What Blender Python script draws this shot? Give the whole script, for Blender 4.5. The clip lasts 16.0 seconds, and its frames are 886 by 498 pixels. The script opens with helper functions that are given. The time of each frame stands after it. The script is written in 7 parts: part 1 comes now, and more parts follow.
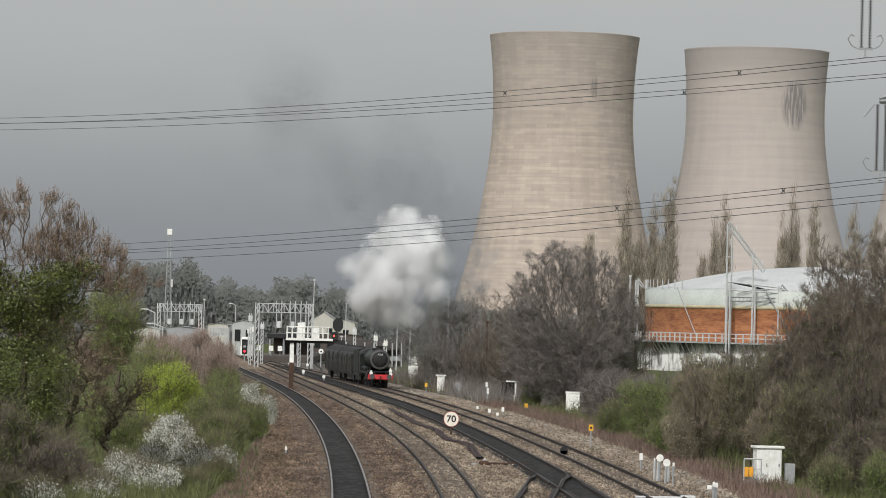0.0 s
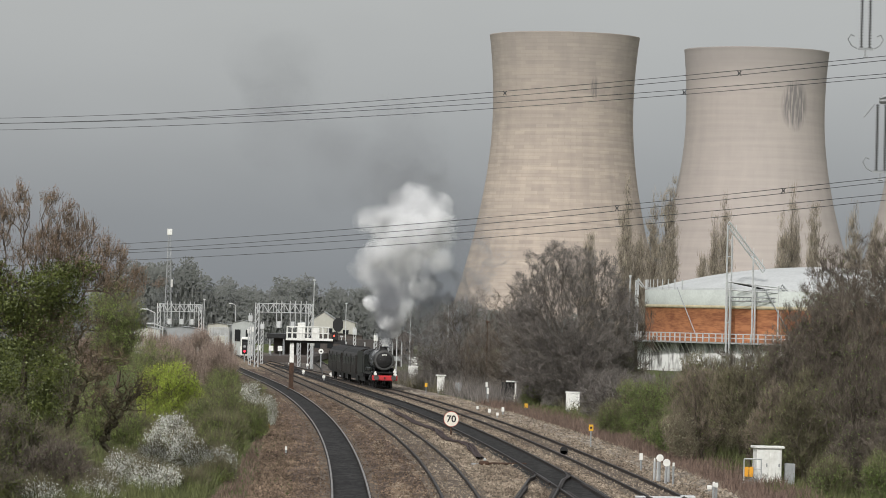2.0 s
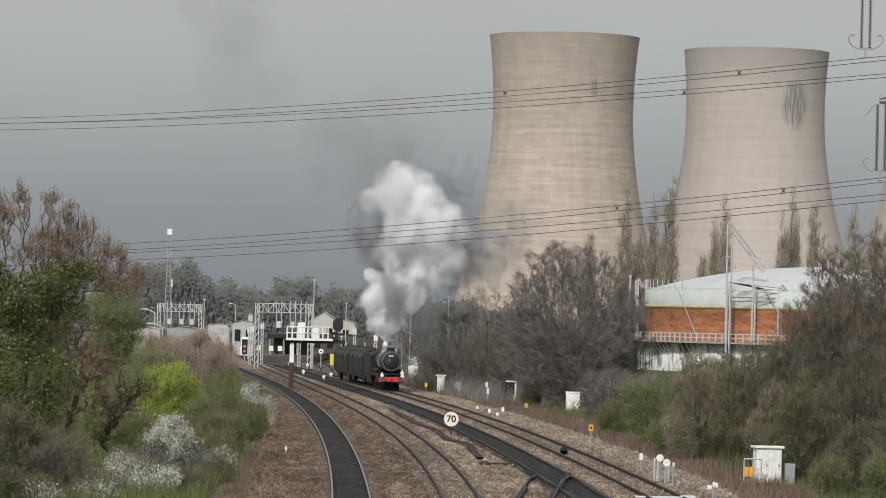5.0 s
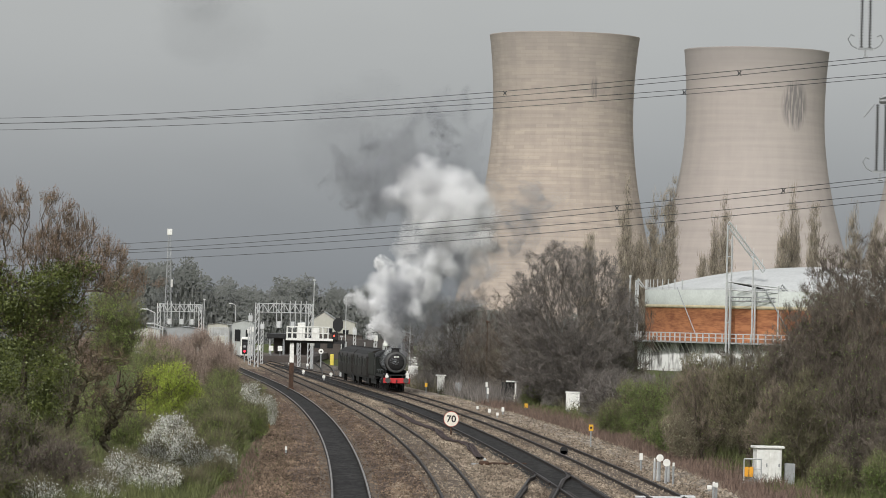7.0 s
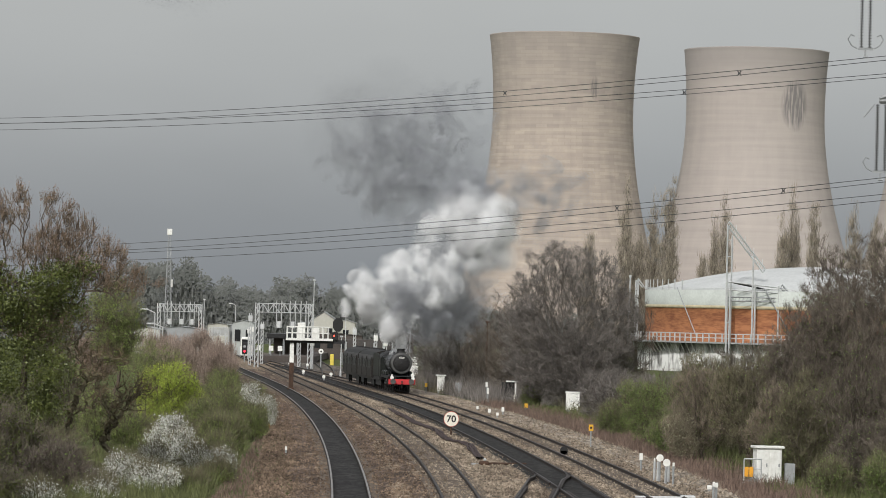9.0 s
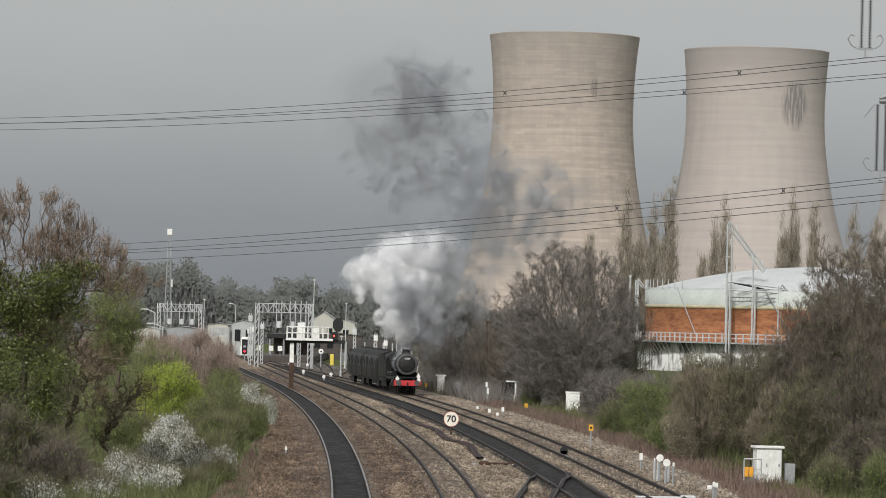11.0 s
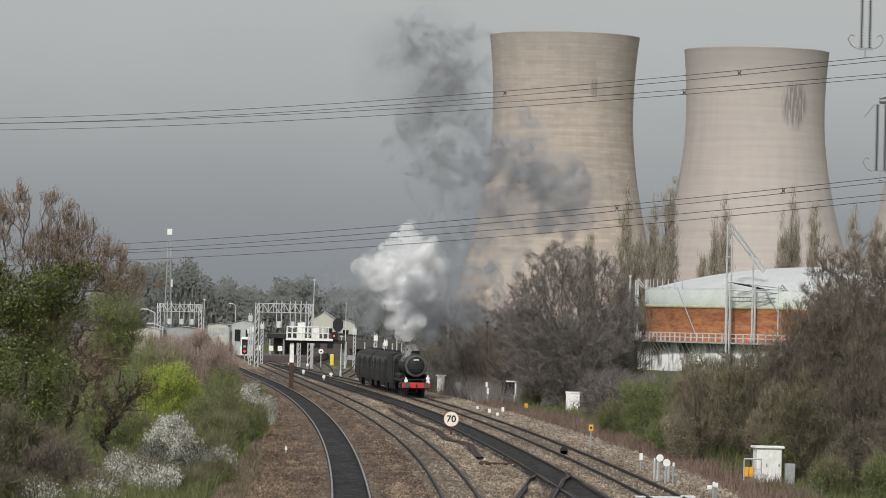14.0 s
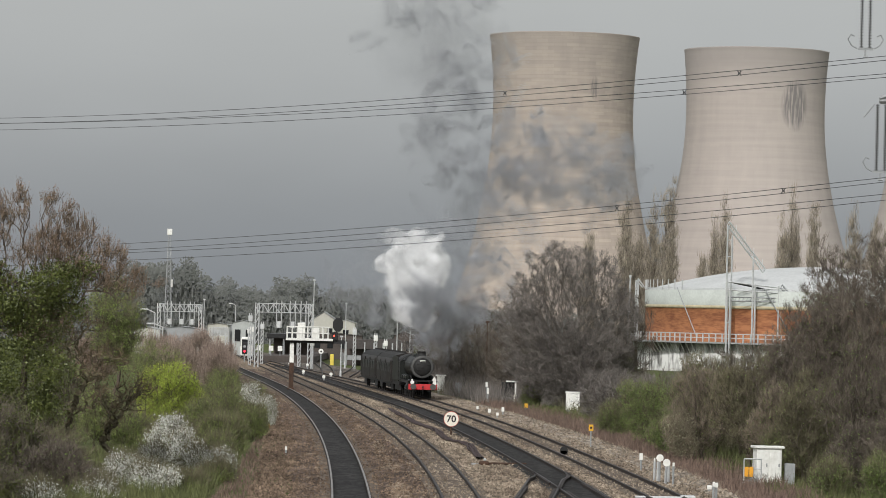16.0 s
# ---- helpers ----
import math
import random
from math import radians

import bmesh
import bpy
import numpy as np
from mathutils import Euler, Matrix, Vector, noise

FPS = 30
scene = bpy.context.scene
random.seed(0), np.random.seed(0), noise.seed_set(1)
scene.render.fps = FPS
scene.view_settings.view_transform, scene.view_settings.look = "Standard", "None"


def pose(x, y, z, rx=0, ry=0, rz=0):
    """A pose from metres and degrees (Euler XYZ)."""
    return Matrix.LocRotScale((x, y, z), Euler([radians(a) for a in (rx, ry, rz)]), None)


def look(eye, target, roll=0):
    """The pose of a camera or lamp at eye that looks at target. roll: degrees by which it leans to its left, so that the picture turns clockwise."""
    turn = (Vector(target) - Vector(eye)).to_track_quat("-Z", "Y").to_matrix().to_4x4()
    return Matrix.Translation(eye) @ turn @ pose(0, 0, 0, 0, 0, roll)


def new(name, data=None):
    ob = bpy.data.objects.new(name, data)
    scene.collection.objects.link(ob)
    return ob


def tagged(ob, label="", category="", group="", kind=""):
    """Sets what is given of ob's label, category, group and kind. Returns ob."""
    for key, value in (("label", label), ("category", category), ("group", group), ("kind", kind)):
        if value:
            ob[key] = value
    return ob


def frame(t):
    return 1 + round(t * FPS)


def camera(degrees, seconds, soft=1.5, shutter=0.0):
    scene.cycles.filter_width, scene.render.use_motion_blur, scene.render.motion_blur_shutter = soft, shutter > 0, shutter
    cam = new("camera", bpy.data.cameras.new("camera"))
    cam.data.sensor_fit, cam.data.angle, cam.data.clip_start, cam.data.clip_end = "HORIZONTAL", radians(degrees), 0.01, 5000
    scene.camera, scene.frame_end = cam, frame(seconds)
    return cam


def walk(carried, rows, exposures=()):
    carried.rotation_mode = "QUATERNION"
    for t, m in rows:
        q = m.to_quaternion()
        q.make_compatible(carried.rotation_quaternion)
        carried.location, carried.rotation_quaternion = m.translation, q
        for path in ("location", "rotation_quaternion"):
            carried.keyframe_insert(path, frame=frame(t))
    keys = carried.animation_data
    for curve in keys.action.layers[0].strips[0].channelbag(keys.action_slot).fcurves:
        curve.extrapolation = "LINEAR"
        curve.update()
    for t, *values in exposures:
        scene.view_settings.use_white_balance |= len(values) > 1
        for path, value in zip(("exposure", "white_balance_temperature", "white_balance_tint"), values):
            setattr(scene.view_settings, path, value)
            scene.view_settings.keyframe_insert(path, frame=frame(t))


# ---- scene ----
cam = camera(12.782, 16.0, soft=0.9)
EYE = (0.0, 0.0, 7.2)
AIM = (0.0, 1000.0, 7.2 + 17.43)
walk(cam, [(0.0, look(EYE, AIM, 1.4)), (16.0, look(EYE, AIM, 1.4))], exposures=[(0.0, 0.0, 6330, 10), (16.0, 0.0, 6330, 10)])

# ---- sky and sun ----
SUN_FROM = Vector((-0.24, -0.80, 0.60)).normalized()
world = bpy.data.worlds.new("hazy_sky")
scene.world = world
world.use_nodes = True
wn, wl = world.node_tree.nodes, world.node_tree.links
wn.clear()
sky = wn.new("ShaderNodeTexSky")
sky.sky_type = "NISHITA"
sky.sun_disc = False
sky.sun_elevation = math.asin(SUN_FROM.z)
sky.sun_rotation = math.atan2(SUN_FROM.x, SUN_FROM.y)
sky.air_density, sky.dust_density = 1.6, 4.0
dull = wn.new("ShaderNodeHueSaturation")
dull.inputs["Saturation"].default_value = 0.25
dull.inputs["Value"].default_value = 0.05
coord = wn.new("ShaderNodeTexCoord")
split = wn.new("ShaderNodeSeparateXYZ")
ramp = wn.new("ShaderNodeValToRGB")
els = ramp.color_ramp.elements
els[0].position, els[0].color = 0.0, (0.208, 0.222, 0.236, 1)
els[1].position, els[1].color = 0.60, (0.48, 0.48, 0.48, 1)
for p, c in ((0.024, (0.232, 0.246, 0.257, 1)), (0.05, (0.264, 0.275, 0.280, 1)), (0.09, (0.292, 0.298, 0.294, 1))):
    e = els.new(p)
    e.color = c
clouds = wn.new("ShaderNodeTexNoise")
clouds.inputs["Scale"].default_value = 9.0
clouds.inputs["Detail"].default_value = 4.0
stretch = wn.new("ShaderNodeMapping")
stretch.inputs["Scale"].default_value = (1.0, 1.0, 2.6)
cloudy = wn.new("ShaderNodeMapRange")
cloudy.inputs["To Min"].default_value, cloudy.inputs["To Max"].default_value = 0.86, 1.14
tone = wn.new("ShaderNodeMixRGB")
tone.blend_type = "MULTIPLY"
tone.inputs[0].default_value = 1.0
add = wn.new("ShaderNodeMixRGB")
add.blend_type = "ADD"
add.inputs[0].default_value = 1.0
back = wn.new("ShaderNodeBackground")
out = wn.new("ShaderNodeOutputWorld")
wl.new(sky.outputs[0], dull.inputs["Color"])
wl.new(coord.outputs["Generated"], split.inputs[0])
wl.new(split.outputs["Z"], ramp.inputs[0])
wl.new(coord.outputs["Generated"], stretch.inputs[0])
wl.new(stretch.outputs[0], clouds.inputs["Vector"])
wl.new(clouds.outputs["Fac"], cloudy.inputs["Value"])
wl.new(ramp.outputs[0], tone.inputs[1])
wl.new(cloudy.outputs[0], tone.inputs[2])
wl.new(tone.outputs[0], add.inputs[1])
wl.new(dull.outputs[0], add.inputs[2])
wl.new(add.outputs[0], back.inputs["Color"])
back.inputs["Strength"].default_value = 1.0
wl.new(back.outputs[0], out.inputs["Surface"])

sun = new("sun", bpy.data.lights.new("sun", "SUN"))
sun.data.energy, sun.data.angle, sun.data.color = 2.4, radians(2.0), (1.0, 0.97, 0.925)
sun.matrix_world = look(SUN_FROM * 100, (0, 0, 0))


# ---- materials ----
def material(name, base, other=None, rough=0.8, metal=0.0, size=1.0, fine=12.0, bump=0.0, per="none", spread=0.25, mix=0.5,
             stretch_z=1.0, contrast=(0.35, 0.65), space="Object", stones=0.0, along=1.0, shine=0.3):
    """A surface with two scales of noise between two colours; per: 'island' or 'object' varies the pieces."""
    m = bpy.data.materials.new(name)
    m.use_nodes = True
    n, l = m.node_tree.nodes, m.node_tree.links
    b = n["Principled BSDF"]
    b.inputs["Roughness"].default_value, b.inputs["Metallic"].default_value = rough, metal
    b.inputs["Specular IOR Level"].default_value = shine
    other = other or tuple(c * 0.7 for c in base)
    tc = n.new("ShaderNodeTexCoord")
    mp = n.new("ShaderNodeMapping")
    mp.inputs["Scale"].default_value = (1, along, stretch_z)
    l.new(tc.outputs[space], mp.inputs[0])
    a = n.new("ShaderNodeTexNoise")
    a.inputs["Scale"].default_value, a.inputs["Detail"].default_value = 1.0 / size, 5.0
    f = n.new("ShaderNodeTexNoise")
    f.inputs["Scale"].default_value, f.inputs["Detail"].default_value = fine, 3.0
    l.new(mp.outputs[0], a.inputs["Vector"])
    l.new(mp.outputs[0], f.inputs["Vector"])
    blend = n.new("ShaderNodeMix")
    blend.data_type = "FLOAT"
    blend.inputs["Factor"].default_value = mix
    l.new(a.outputs["Fac"], blend.inputs["A"])
    l.new(f.outputs["Fac"], blend.inputs["B"])
    r = n.new("ShaderNodeValToRGB")
    r.color_ramp.elements[0].position, r.color_ramp.elements[1].position = contrast
    r.color_ramp.elements[0].color, r.color_ramp.elements[1].color = (*other, 1), (*base, 1)
    l.new(blend.outputs[0], r.inputs[0])
    colour = r.outputs[0]
    if stones:
        v = n.new("ShaderNodeTexVoronoi")
        v.inputs["Scale"].default_value = stones
        l.new(mp.outputs[0], v.inputs["Vector"])
        bw = n.new("ShaderNodeSeparateColor")
        l.new(v.outputs["Color"], bw.inputs[0])
        k = n.new("ShaderNodeMapRange")
        k.inputs["To Min"].default_value, k.inputs["To Max"].default_value = 0.45, 1.6
        l.new(bw.outputs[0], k.inputs["Value"])
        s = n.new("ShaderNodeMixRGB")
        s.blend_type, s.inputs[0].default_value = "MULTIPLY", 1.0
        l.new(colour, s.inputs[1])
        l.new(k.outputs[0], s.inputs[2])
        colour = s.outputs[0]
    if per != "none":
        g = n.new("ShaderNodeNewGeometry" if per == "island" else "ShaderNodeObjectInfo")
        k = n.new("ShaderNodeMapRange")
        k.inputs["To Min"].default_value, k.inputs["To Max"].default_value = 1 - spread, 1 + spread
        l.new(g.outputs["Random Per Island" if per == "island" else "Random"], k.inputs["Value"])
        v = n.new("ShaderNodeMixRGB")
        v.blend_type = "MULTIPLY"
        v.inputs[0].default_value = 1.0
        l.new(colour, v.inputs[1])
        l.new(k.outputs[0], v.inputs[2])
        colour = v.outputs[0]
    l.new(colour, b.inputs["Base Color"])
    if bump:
        u = n.new("ShaderNodeBump")
        u.inputs["Strength"].default_value, u.inputs["Distance"].default_value = min(1.0, bump), bump * 0.1
        l.new(f.outputs["Fac"], u.inputs["Height"])
        l.new(u.outputs[0], b.inputs["Normal"])
    return m


def glowing(name, colour, strength):
    m = bpy.data.materials.new(name)
    m.use_nodes = True
    b = m.node_tree.nodes["Principled BSDF"]
    b.inputs["Base Color"].default_value = (*colour, 1)
    b.inputs["Emission Color"].default_value = (*colour, 1)
    b.inputs["Emission Strength"].default_value = strength
    return m


BALLAST = material("ballast", (0.250, 0.198, 0.145), (0.104, 0.078, 0.056), 0.95, size=3.5, fine=1.6, bump=0.8, mix=0.5, contrast=(0.34, 0.64), stones=7.0, along=0.14, shine=0.08)
RUSTY_BALLAST = material("rusty_ballast", (0.130, 0.096, 0.074), (0.058, 0.042, 0.034), 0.95, size=3.0, fine=1.6, bump=0.8, mix=0.5, stones=7.0, along=0.14, shine=0.08)
OILY_BALLAST = material("oily_ballast", (0.033, 0.031, 0.029), (0.013, 0.0125, 0.012), 0.9, size=2.2, fine=2.4, bump=0.7, stones=5.0, along=0.30, contrast=(0.30, 0.70), shine=0.15)
CESS = material("pale_gravel", (0.30, 0.262, 0.215), (0.16, 0.132, 0.105), 0.95, size=4.0, fine=2.0, bump=0.6, stones=6.0, along=0.14, shine=0.08)
YARD = material("yard_gravel", (0.150, 0.132, 0.115), (0.062, 0.056, 0.050), 0.95, size=5.0, fine=0.8, bump=0.6, stones=3.0, along=0.10, shine=0.08)
STONES = material("loose_stone", (0.310, 0.260, 0.200), (0.115, 0.088, 0.066), 0.95, size=3.5, fine=1.6, per="island", spread=0.55, along=0.14, shine=0.08)
STONES_RUSTY = material("rust_stained_stone", (0.195, 0.143, 0.102), (0.068, 0.049, 0.036), 0.95, size=3.5, fine=1.6, per="island", spread=0.5, along=0.14, shine=0.08)
EARTH = material("rough_grass_ground", (0.075, 0.105, 0.030), (0.082, 0.078, 0.036), 0.95, size=14.0, fine=2.0, bump=0.5, shine=0.08)
SLEEPER = material("concrete_sleeper", (0.17, 0.145, 0.12), (0.08, 0.065, 0.055), 0.9, size=2.0, fine=9.0, bump=0.3, shine=0.08)
RUST = material("rusty_steel", (0.10, 0.055, 0.035), (0.045, 0.03, 0.022), 0.8, 0.2, size=1.0, fine=8.0, bump=0.2)
RAIL_SIDE = material("dark_rail_web", (0.036, 0.027, 0.022), (0.020, 0.016, 0.014), 0.75, 0.1, size=1.5, fine=8.0, bump=0.2)
RAILHEAD = material("worn_rail_steel", (0.36, 0.345, 0.33), (0.16, 0.145, 0.13), 0.5, 0.6, size=3.0, fine=6.0)


def tower_concrete(name, base, other, courses, stains, weathered):
    """Cast concrete in lifts round the shell; stains: (angle, half angle, height, half height, strength)."""
    m = bpy.data.materials.new(name)
    m.use_nodes = True
    n, l = m.node_tree.nodes, m.node_tree.links
    b = n["Principled BSDF"]
    b.inputs["Roughness"].default_value = 0.95

    def calc(op, x, y=None):
        k = n.new("ShaderNodeMath")
        k.operation = op
        for i, v in enumerate((x, y)):
            if v is None:
                continue
            if isinstance(v, (int, float)):
                k.inputs[i].default_value = v
            else:
                l.new(v, k.inputs[i])
        return k.outputs[0]
    tc, sp = n.new("ShaderNodeTexCoord"), n.new("ShaderNodeSeparateXYZ")
    l.new(tc.outputs["Object"], sp.inputs[0])
    ang = calc("ARCTAN2", sp.outputs["X"], calc("MULTIPLY", sp.outputs["Y"], -1.0))
    uv = n.new("ShaderNodeCombineXYZ")
    l.new(calc("MULTIPLY", ang, 27.0), uv.inputs["X"])
    l.new(sp.outputs["Z"], uv.inputs["Y"])
    brick = n.new("ShaderNodeTexBrick")
    brick.inputs["Scale"].default_value = 1.0
    brick.inputs["Brick Width"].default_value, brick.inputs["Row Height"].default_value = 4.5, 1.3
    brick.inputs["Mortar Size"].default_value = 0.06
    brick.inputs["Color1"].default_value, brick.inputs["Color2"].default_value = (1, 1, 1, 1), (1 - courses, 1 - courses, 1 - courses * 0.9, 1)
    brick.inputs["Mortar"].default_value = (1 - courses * 1.2, 1 - courses * 1.25, 1 - courses * 1.25, 1)
    l.new(uv.outputs[0], brick.inputs["Vector"])
    bands, patch = n.new("ShaderNodeTexNoise"), n.new("ShaderNodeTexNoise")
    mp1, mp2 = n.new("ShaderNodeMapping"), n.new("ShaderNodeMapping")
    mp1.inputs["Scale"].default_value = (0.02, 0.55, 1)
    mp2.inputs["Scale"].default_value = (0.30, 0.055, 1)
    for mp, tx, d in ((mp1, bands, 3.0), (mp2, patch, 4.0)):
        l.new(uv.outputs[0], mp.inputs[0])
        l.new(mp.outputs[0], tx.inputs["Vector"])
        tx.inputs["Scale"].default_value, tx.inputs["Detail"].default_value = 1.0, d
    mixed = calc("ADD", calc("MULTIPLY", bands.outputs["Fac"], 0.55), calc("MULTIPLY", patch.outputs["Fac"], 0.45))
    r = n.new("ShaderNodeValToRGB")
    r.color_ramp.elements[0].position, r.color_ramp.elements[1].position = 0.36, 0.62
    r.color_ramp.elements[0].color, r.color_ramp.elements[1].color = (*other, 1), (*base, 1)
    l.new(mixed, r.inputs[0])
    c = n.new("ShaderNodeMixRGB")
    c.blend_type, c.inputs[0].default_value = "MULTIPLY", 1.0
    l.new(r.outputs[0], c.inputs[1])
    l.new(brick.outputs["Color"], c.inputs[2])
    colour = c.outputs[0]
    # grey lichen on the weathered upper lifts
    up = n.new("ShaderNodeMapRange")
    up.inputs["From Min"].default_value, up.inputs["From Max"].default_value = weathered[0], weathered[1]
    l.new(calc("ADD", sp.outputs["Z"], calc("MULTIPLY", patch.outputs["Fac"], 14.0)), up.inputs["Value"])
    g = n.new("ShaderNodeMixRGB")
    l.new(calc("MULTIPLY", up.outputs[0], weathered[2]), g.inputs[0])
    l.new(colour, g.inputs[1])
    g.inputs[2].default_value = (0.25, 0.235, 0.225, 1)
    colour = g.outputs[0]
    for a0, aw, z0, zw, k in stains:
        dx = calc("DIVIDE", calc("SUBTRACT", ang, a0), aw)
        dz = calc("DIVIDE", calc("SUBTRACT", sp.outputs["Z"], z0), zw)
        d = calc("ADD", calc("MULTIPLY", dx, dx), calc("MULTIPLY", dz, dz))
        streak, mp = n.new("ShaderNodeTexNoise"), n.new("ShaderNodeMapping")
        mp.inputs["Scale"].default_value = (1.1, 0.10, 1)
        l.new(uv.outputs[0], mp.inputs[0])
        l.new(mp.outputs[0], streak.inputs["Vector"])
        streak.inputs["Scale"].default_value, streak.inputs["Detail"].default_value = 1.0, 3.0
        s = n.new("ShaderNodeMapRange")
        s.inputs["From Min"].default_value, s.inputs["From Max"].default_value = 0.36, 0.54
        l.new(streak.outputs["Fac"], s.inputs["Value"])
        edge = n.new("ShaderNodeMapRange")
        edge.inputs["From Min"].default_value, edge.inputs["From Max"].default_value = 1.2, 0.5
        l.new(d, edge.inputs["Value"])
        x = n.new("ShaderNodeMixRGB")
        l.new(calc("MULTIPLY", calc("MULTIPLY", s.outputs[0], edge.outputs[0]), k), x.inputs[0])
        l.new(colour, x.inputs[1])
        x.inputs[2].default_value = (0.14, 0.135, 0.135, 1)
        colour = x.outputs[0]
    l.new(colour, b.inputs["Base Color"])
    return m


RAIL_DULL = material("dull_rail_head", (0.05, 0.044, 0.04), (0.03, 0.026, 0.023), 0.55, 0.5, size=3.0, fine=6.0)
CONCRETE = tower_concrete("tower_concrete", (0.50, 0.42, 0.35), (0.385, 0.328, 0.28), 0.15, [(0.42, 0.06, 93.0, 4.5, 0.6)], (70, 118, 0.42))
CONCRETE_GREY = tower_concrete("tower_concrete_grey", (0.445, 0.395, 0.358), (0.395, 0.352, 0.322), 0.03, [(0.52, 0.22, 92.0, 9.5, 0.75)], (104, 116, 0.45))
BARK = material("bark", (0.13, 0.105, 0.08), (0.06, 0.048, 0.038), 0.95, size=0.6, fine=10.0, bump=0.5)
TWIG_BROWN = material("brown_twigs", (0.225, 0.202, 0.184), (0.126, 0.113, 0.104), 0.9, size=2.5, fine=3.0, per="island", spread=0.45)
TWIG_RED = material("reddish_twigs", (0.166, 0.138, 0.110), (0.092, 0.077, 0.062), 0.9, size=2.0, fine=3.0, per="island", spread=0.45)
TWIG_PALE = material("pale_twigs", (0.27, 0.222, 0.165), (0.16, 0.132, 0.10), 0.9, size=3.0, fine=3.0, per="island", spread=0.35)
TWIG_OLIVE = material("olive_twigs", (0.18, 0.162, 0.098), (0.10, 0.09, 0.056), 0.9, size=2.5, fine=3.0, per="island", spread=0.4)
IVY = material("ivy_leaves", (0.140, 0.160, 0.042), (0.040, 0.050, 0.016), 0.45, size=0.9, fine=4.0, per="island", spread=0.28)
TWIG_PINK = material("pinkish_budding_twigs", (0.33, 0.255, 0.21), (0.22, 0.17, 0.14), 0.9, size=2.0, fine=3.0, per="island", spread=0.35)
BUD_PINK = material("pale_pink_buds", (0.46, 0.37, 0.31), (0.32, 0.25, 0.20), 0.9, size=1.0, fine=3.0, per="island", spread=0.35)
LEAF_YELLOW = material("yellow_green_leaves", (0.40, 0.47, 0.065), (0.23, 0.30, 0.045), 0.6, size=0.8, fine=4.0, per="island", spread=0.28)
LEAF_FRESH = material("fresh_green_leaves", (0.27, 0.345, 0.085), (0.15, 0.205, 0.055), 0.6, size=0.9, fine=4.0, per="island", spread=0.28)
TWIG_TAN = material("tan_mossy_twigs", (0.215, 0.155, 0.098), (0.12, 0.088, 0.058), 0.9, size=1.5, fine=3.0, per="island", spread=0.45)
BUD_OLIVE = material("pale_olive_buds", (0.36, 0.34, 0.23), (0.22, 0.21, 0.13), 0.8, size=0.8, fine=4.0, per="island", spread=0.4)
LEAF_TAN = material("tan_leaves", (0.25, 0.185, 0.085), (0.15, 0.11, 0.05), 0.8, size=0.8, fine=4.0, per="island", spread=0.4)
TWIG_POPLAR = material("pale_olive_twigs", (0.36, 0.315, 0.245), (0.22, 0.19, 0.15), 0.9, size=4.0, fine=2.0, per="island", spread=0.45)
BUD_BROWN = material("pinkish_brown_buds", (0.34, 0.255, 0.215), (0.20, 0.15, 0.12), 0.9, size=1.2, fine=3.0, per="island", spread=0.4)
BARK_PALE = material("grey_bark", (0.20, 0.175, 0.145), (0.09, 0.075, 0.06), 0.95, size=0.6, fine=8.0, bump=0.4)
BARK_MOSS = material("mossy_bark", (0.165, 0.145, 0.085), (0.055, 0.045, 0.032), 0.95, size=0.5, fine=8.0, bump=0.5)
LEAF_GREEN = material("spring_green_leaves", (0.215, 0.285, 0.075), (0.115, 0.16, 0.046), 0.6, size=0.9, fine=4.0, per="island", spread=0.28)
BLOSSOM = material("white_blossom", (0.84, 0.84, 0.79), (0.62, 0.63, 0.57), 0.8, size=0.6, fine=5.0, per="island", spread=0.2)
# base colour lightened to stand for distance haze over the woods
HAZY_FAR_LEAF = material("haze_lightened_foliage", (0.160, 0.165, 0.150), (0.128, 0.134, 0.126), 0.95, size=9.0, fine=0.6, per="island", spread=0.10)
DRY_GRASS = material("dry_grass", (0.20, 0.142, 0.112), (0.125, 0.087, 0.070), 0.95, size=2.0, fine=4.0, per="island", spread=0.35)
GRASS = material("green_grass", (0.13, 0.145, 0.055), (0.085, 0.09, 0.04), 0.9, size=2.0, fine=4.0, per="island", spread=0.4)
WHITE = material("white_paint", (0.78, 0.78, 0.74), (0.60, 0.59, 0.54), 0.6, size=0.8, fine=6.0, mix=0.6, contrast=(0.25, 0.6))
GALV = material("galvanised_steel", (0.62, 0.63, 0.62), (0.45, 0.46, 0.46), 0.55, 0.3, size=1.0, fine=6.0)
GREY = material("grey_paint", (0.34, 0.35, 0.35), (0.24, 0.25, 0.25), 0.6, size=1.0, fine=6.0)
BLACK = material("black_paint", (0.022, 0.022, 0.022), (0.014, 0.014, 0.014), 0.5, size=0.6, fine=8.0)


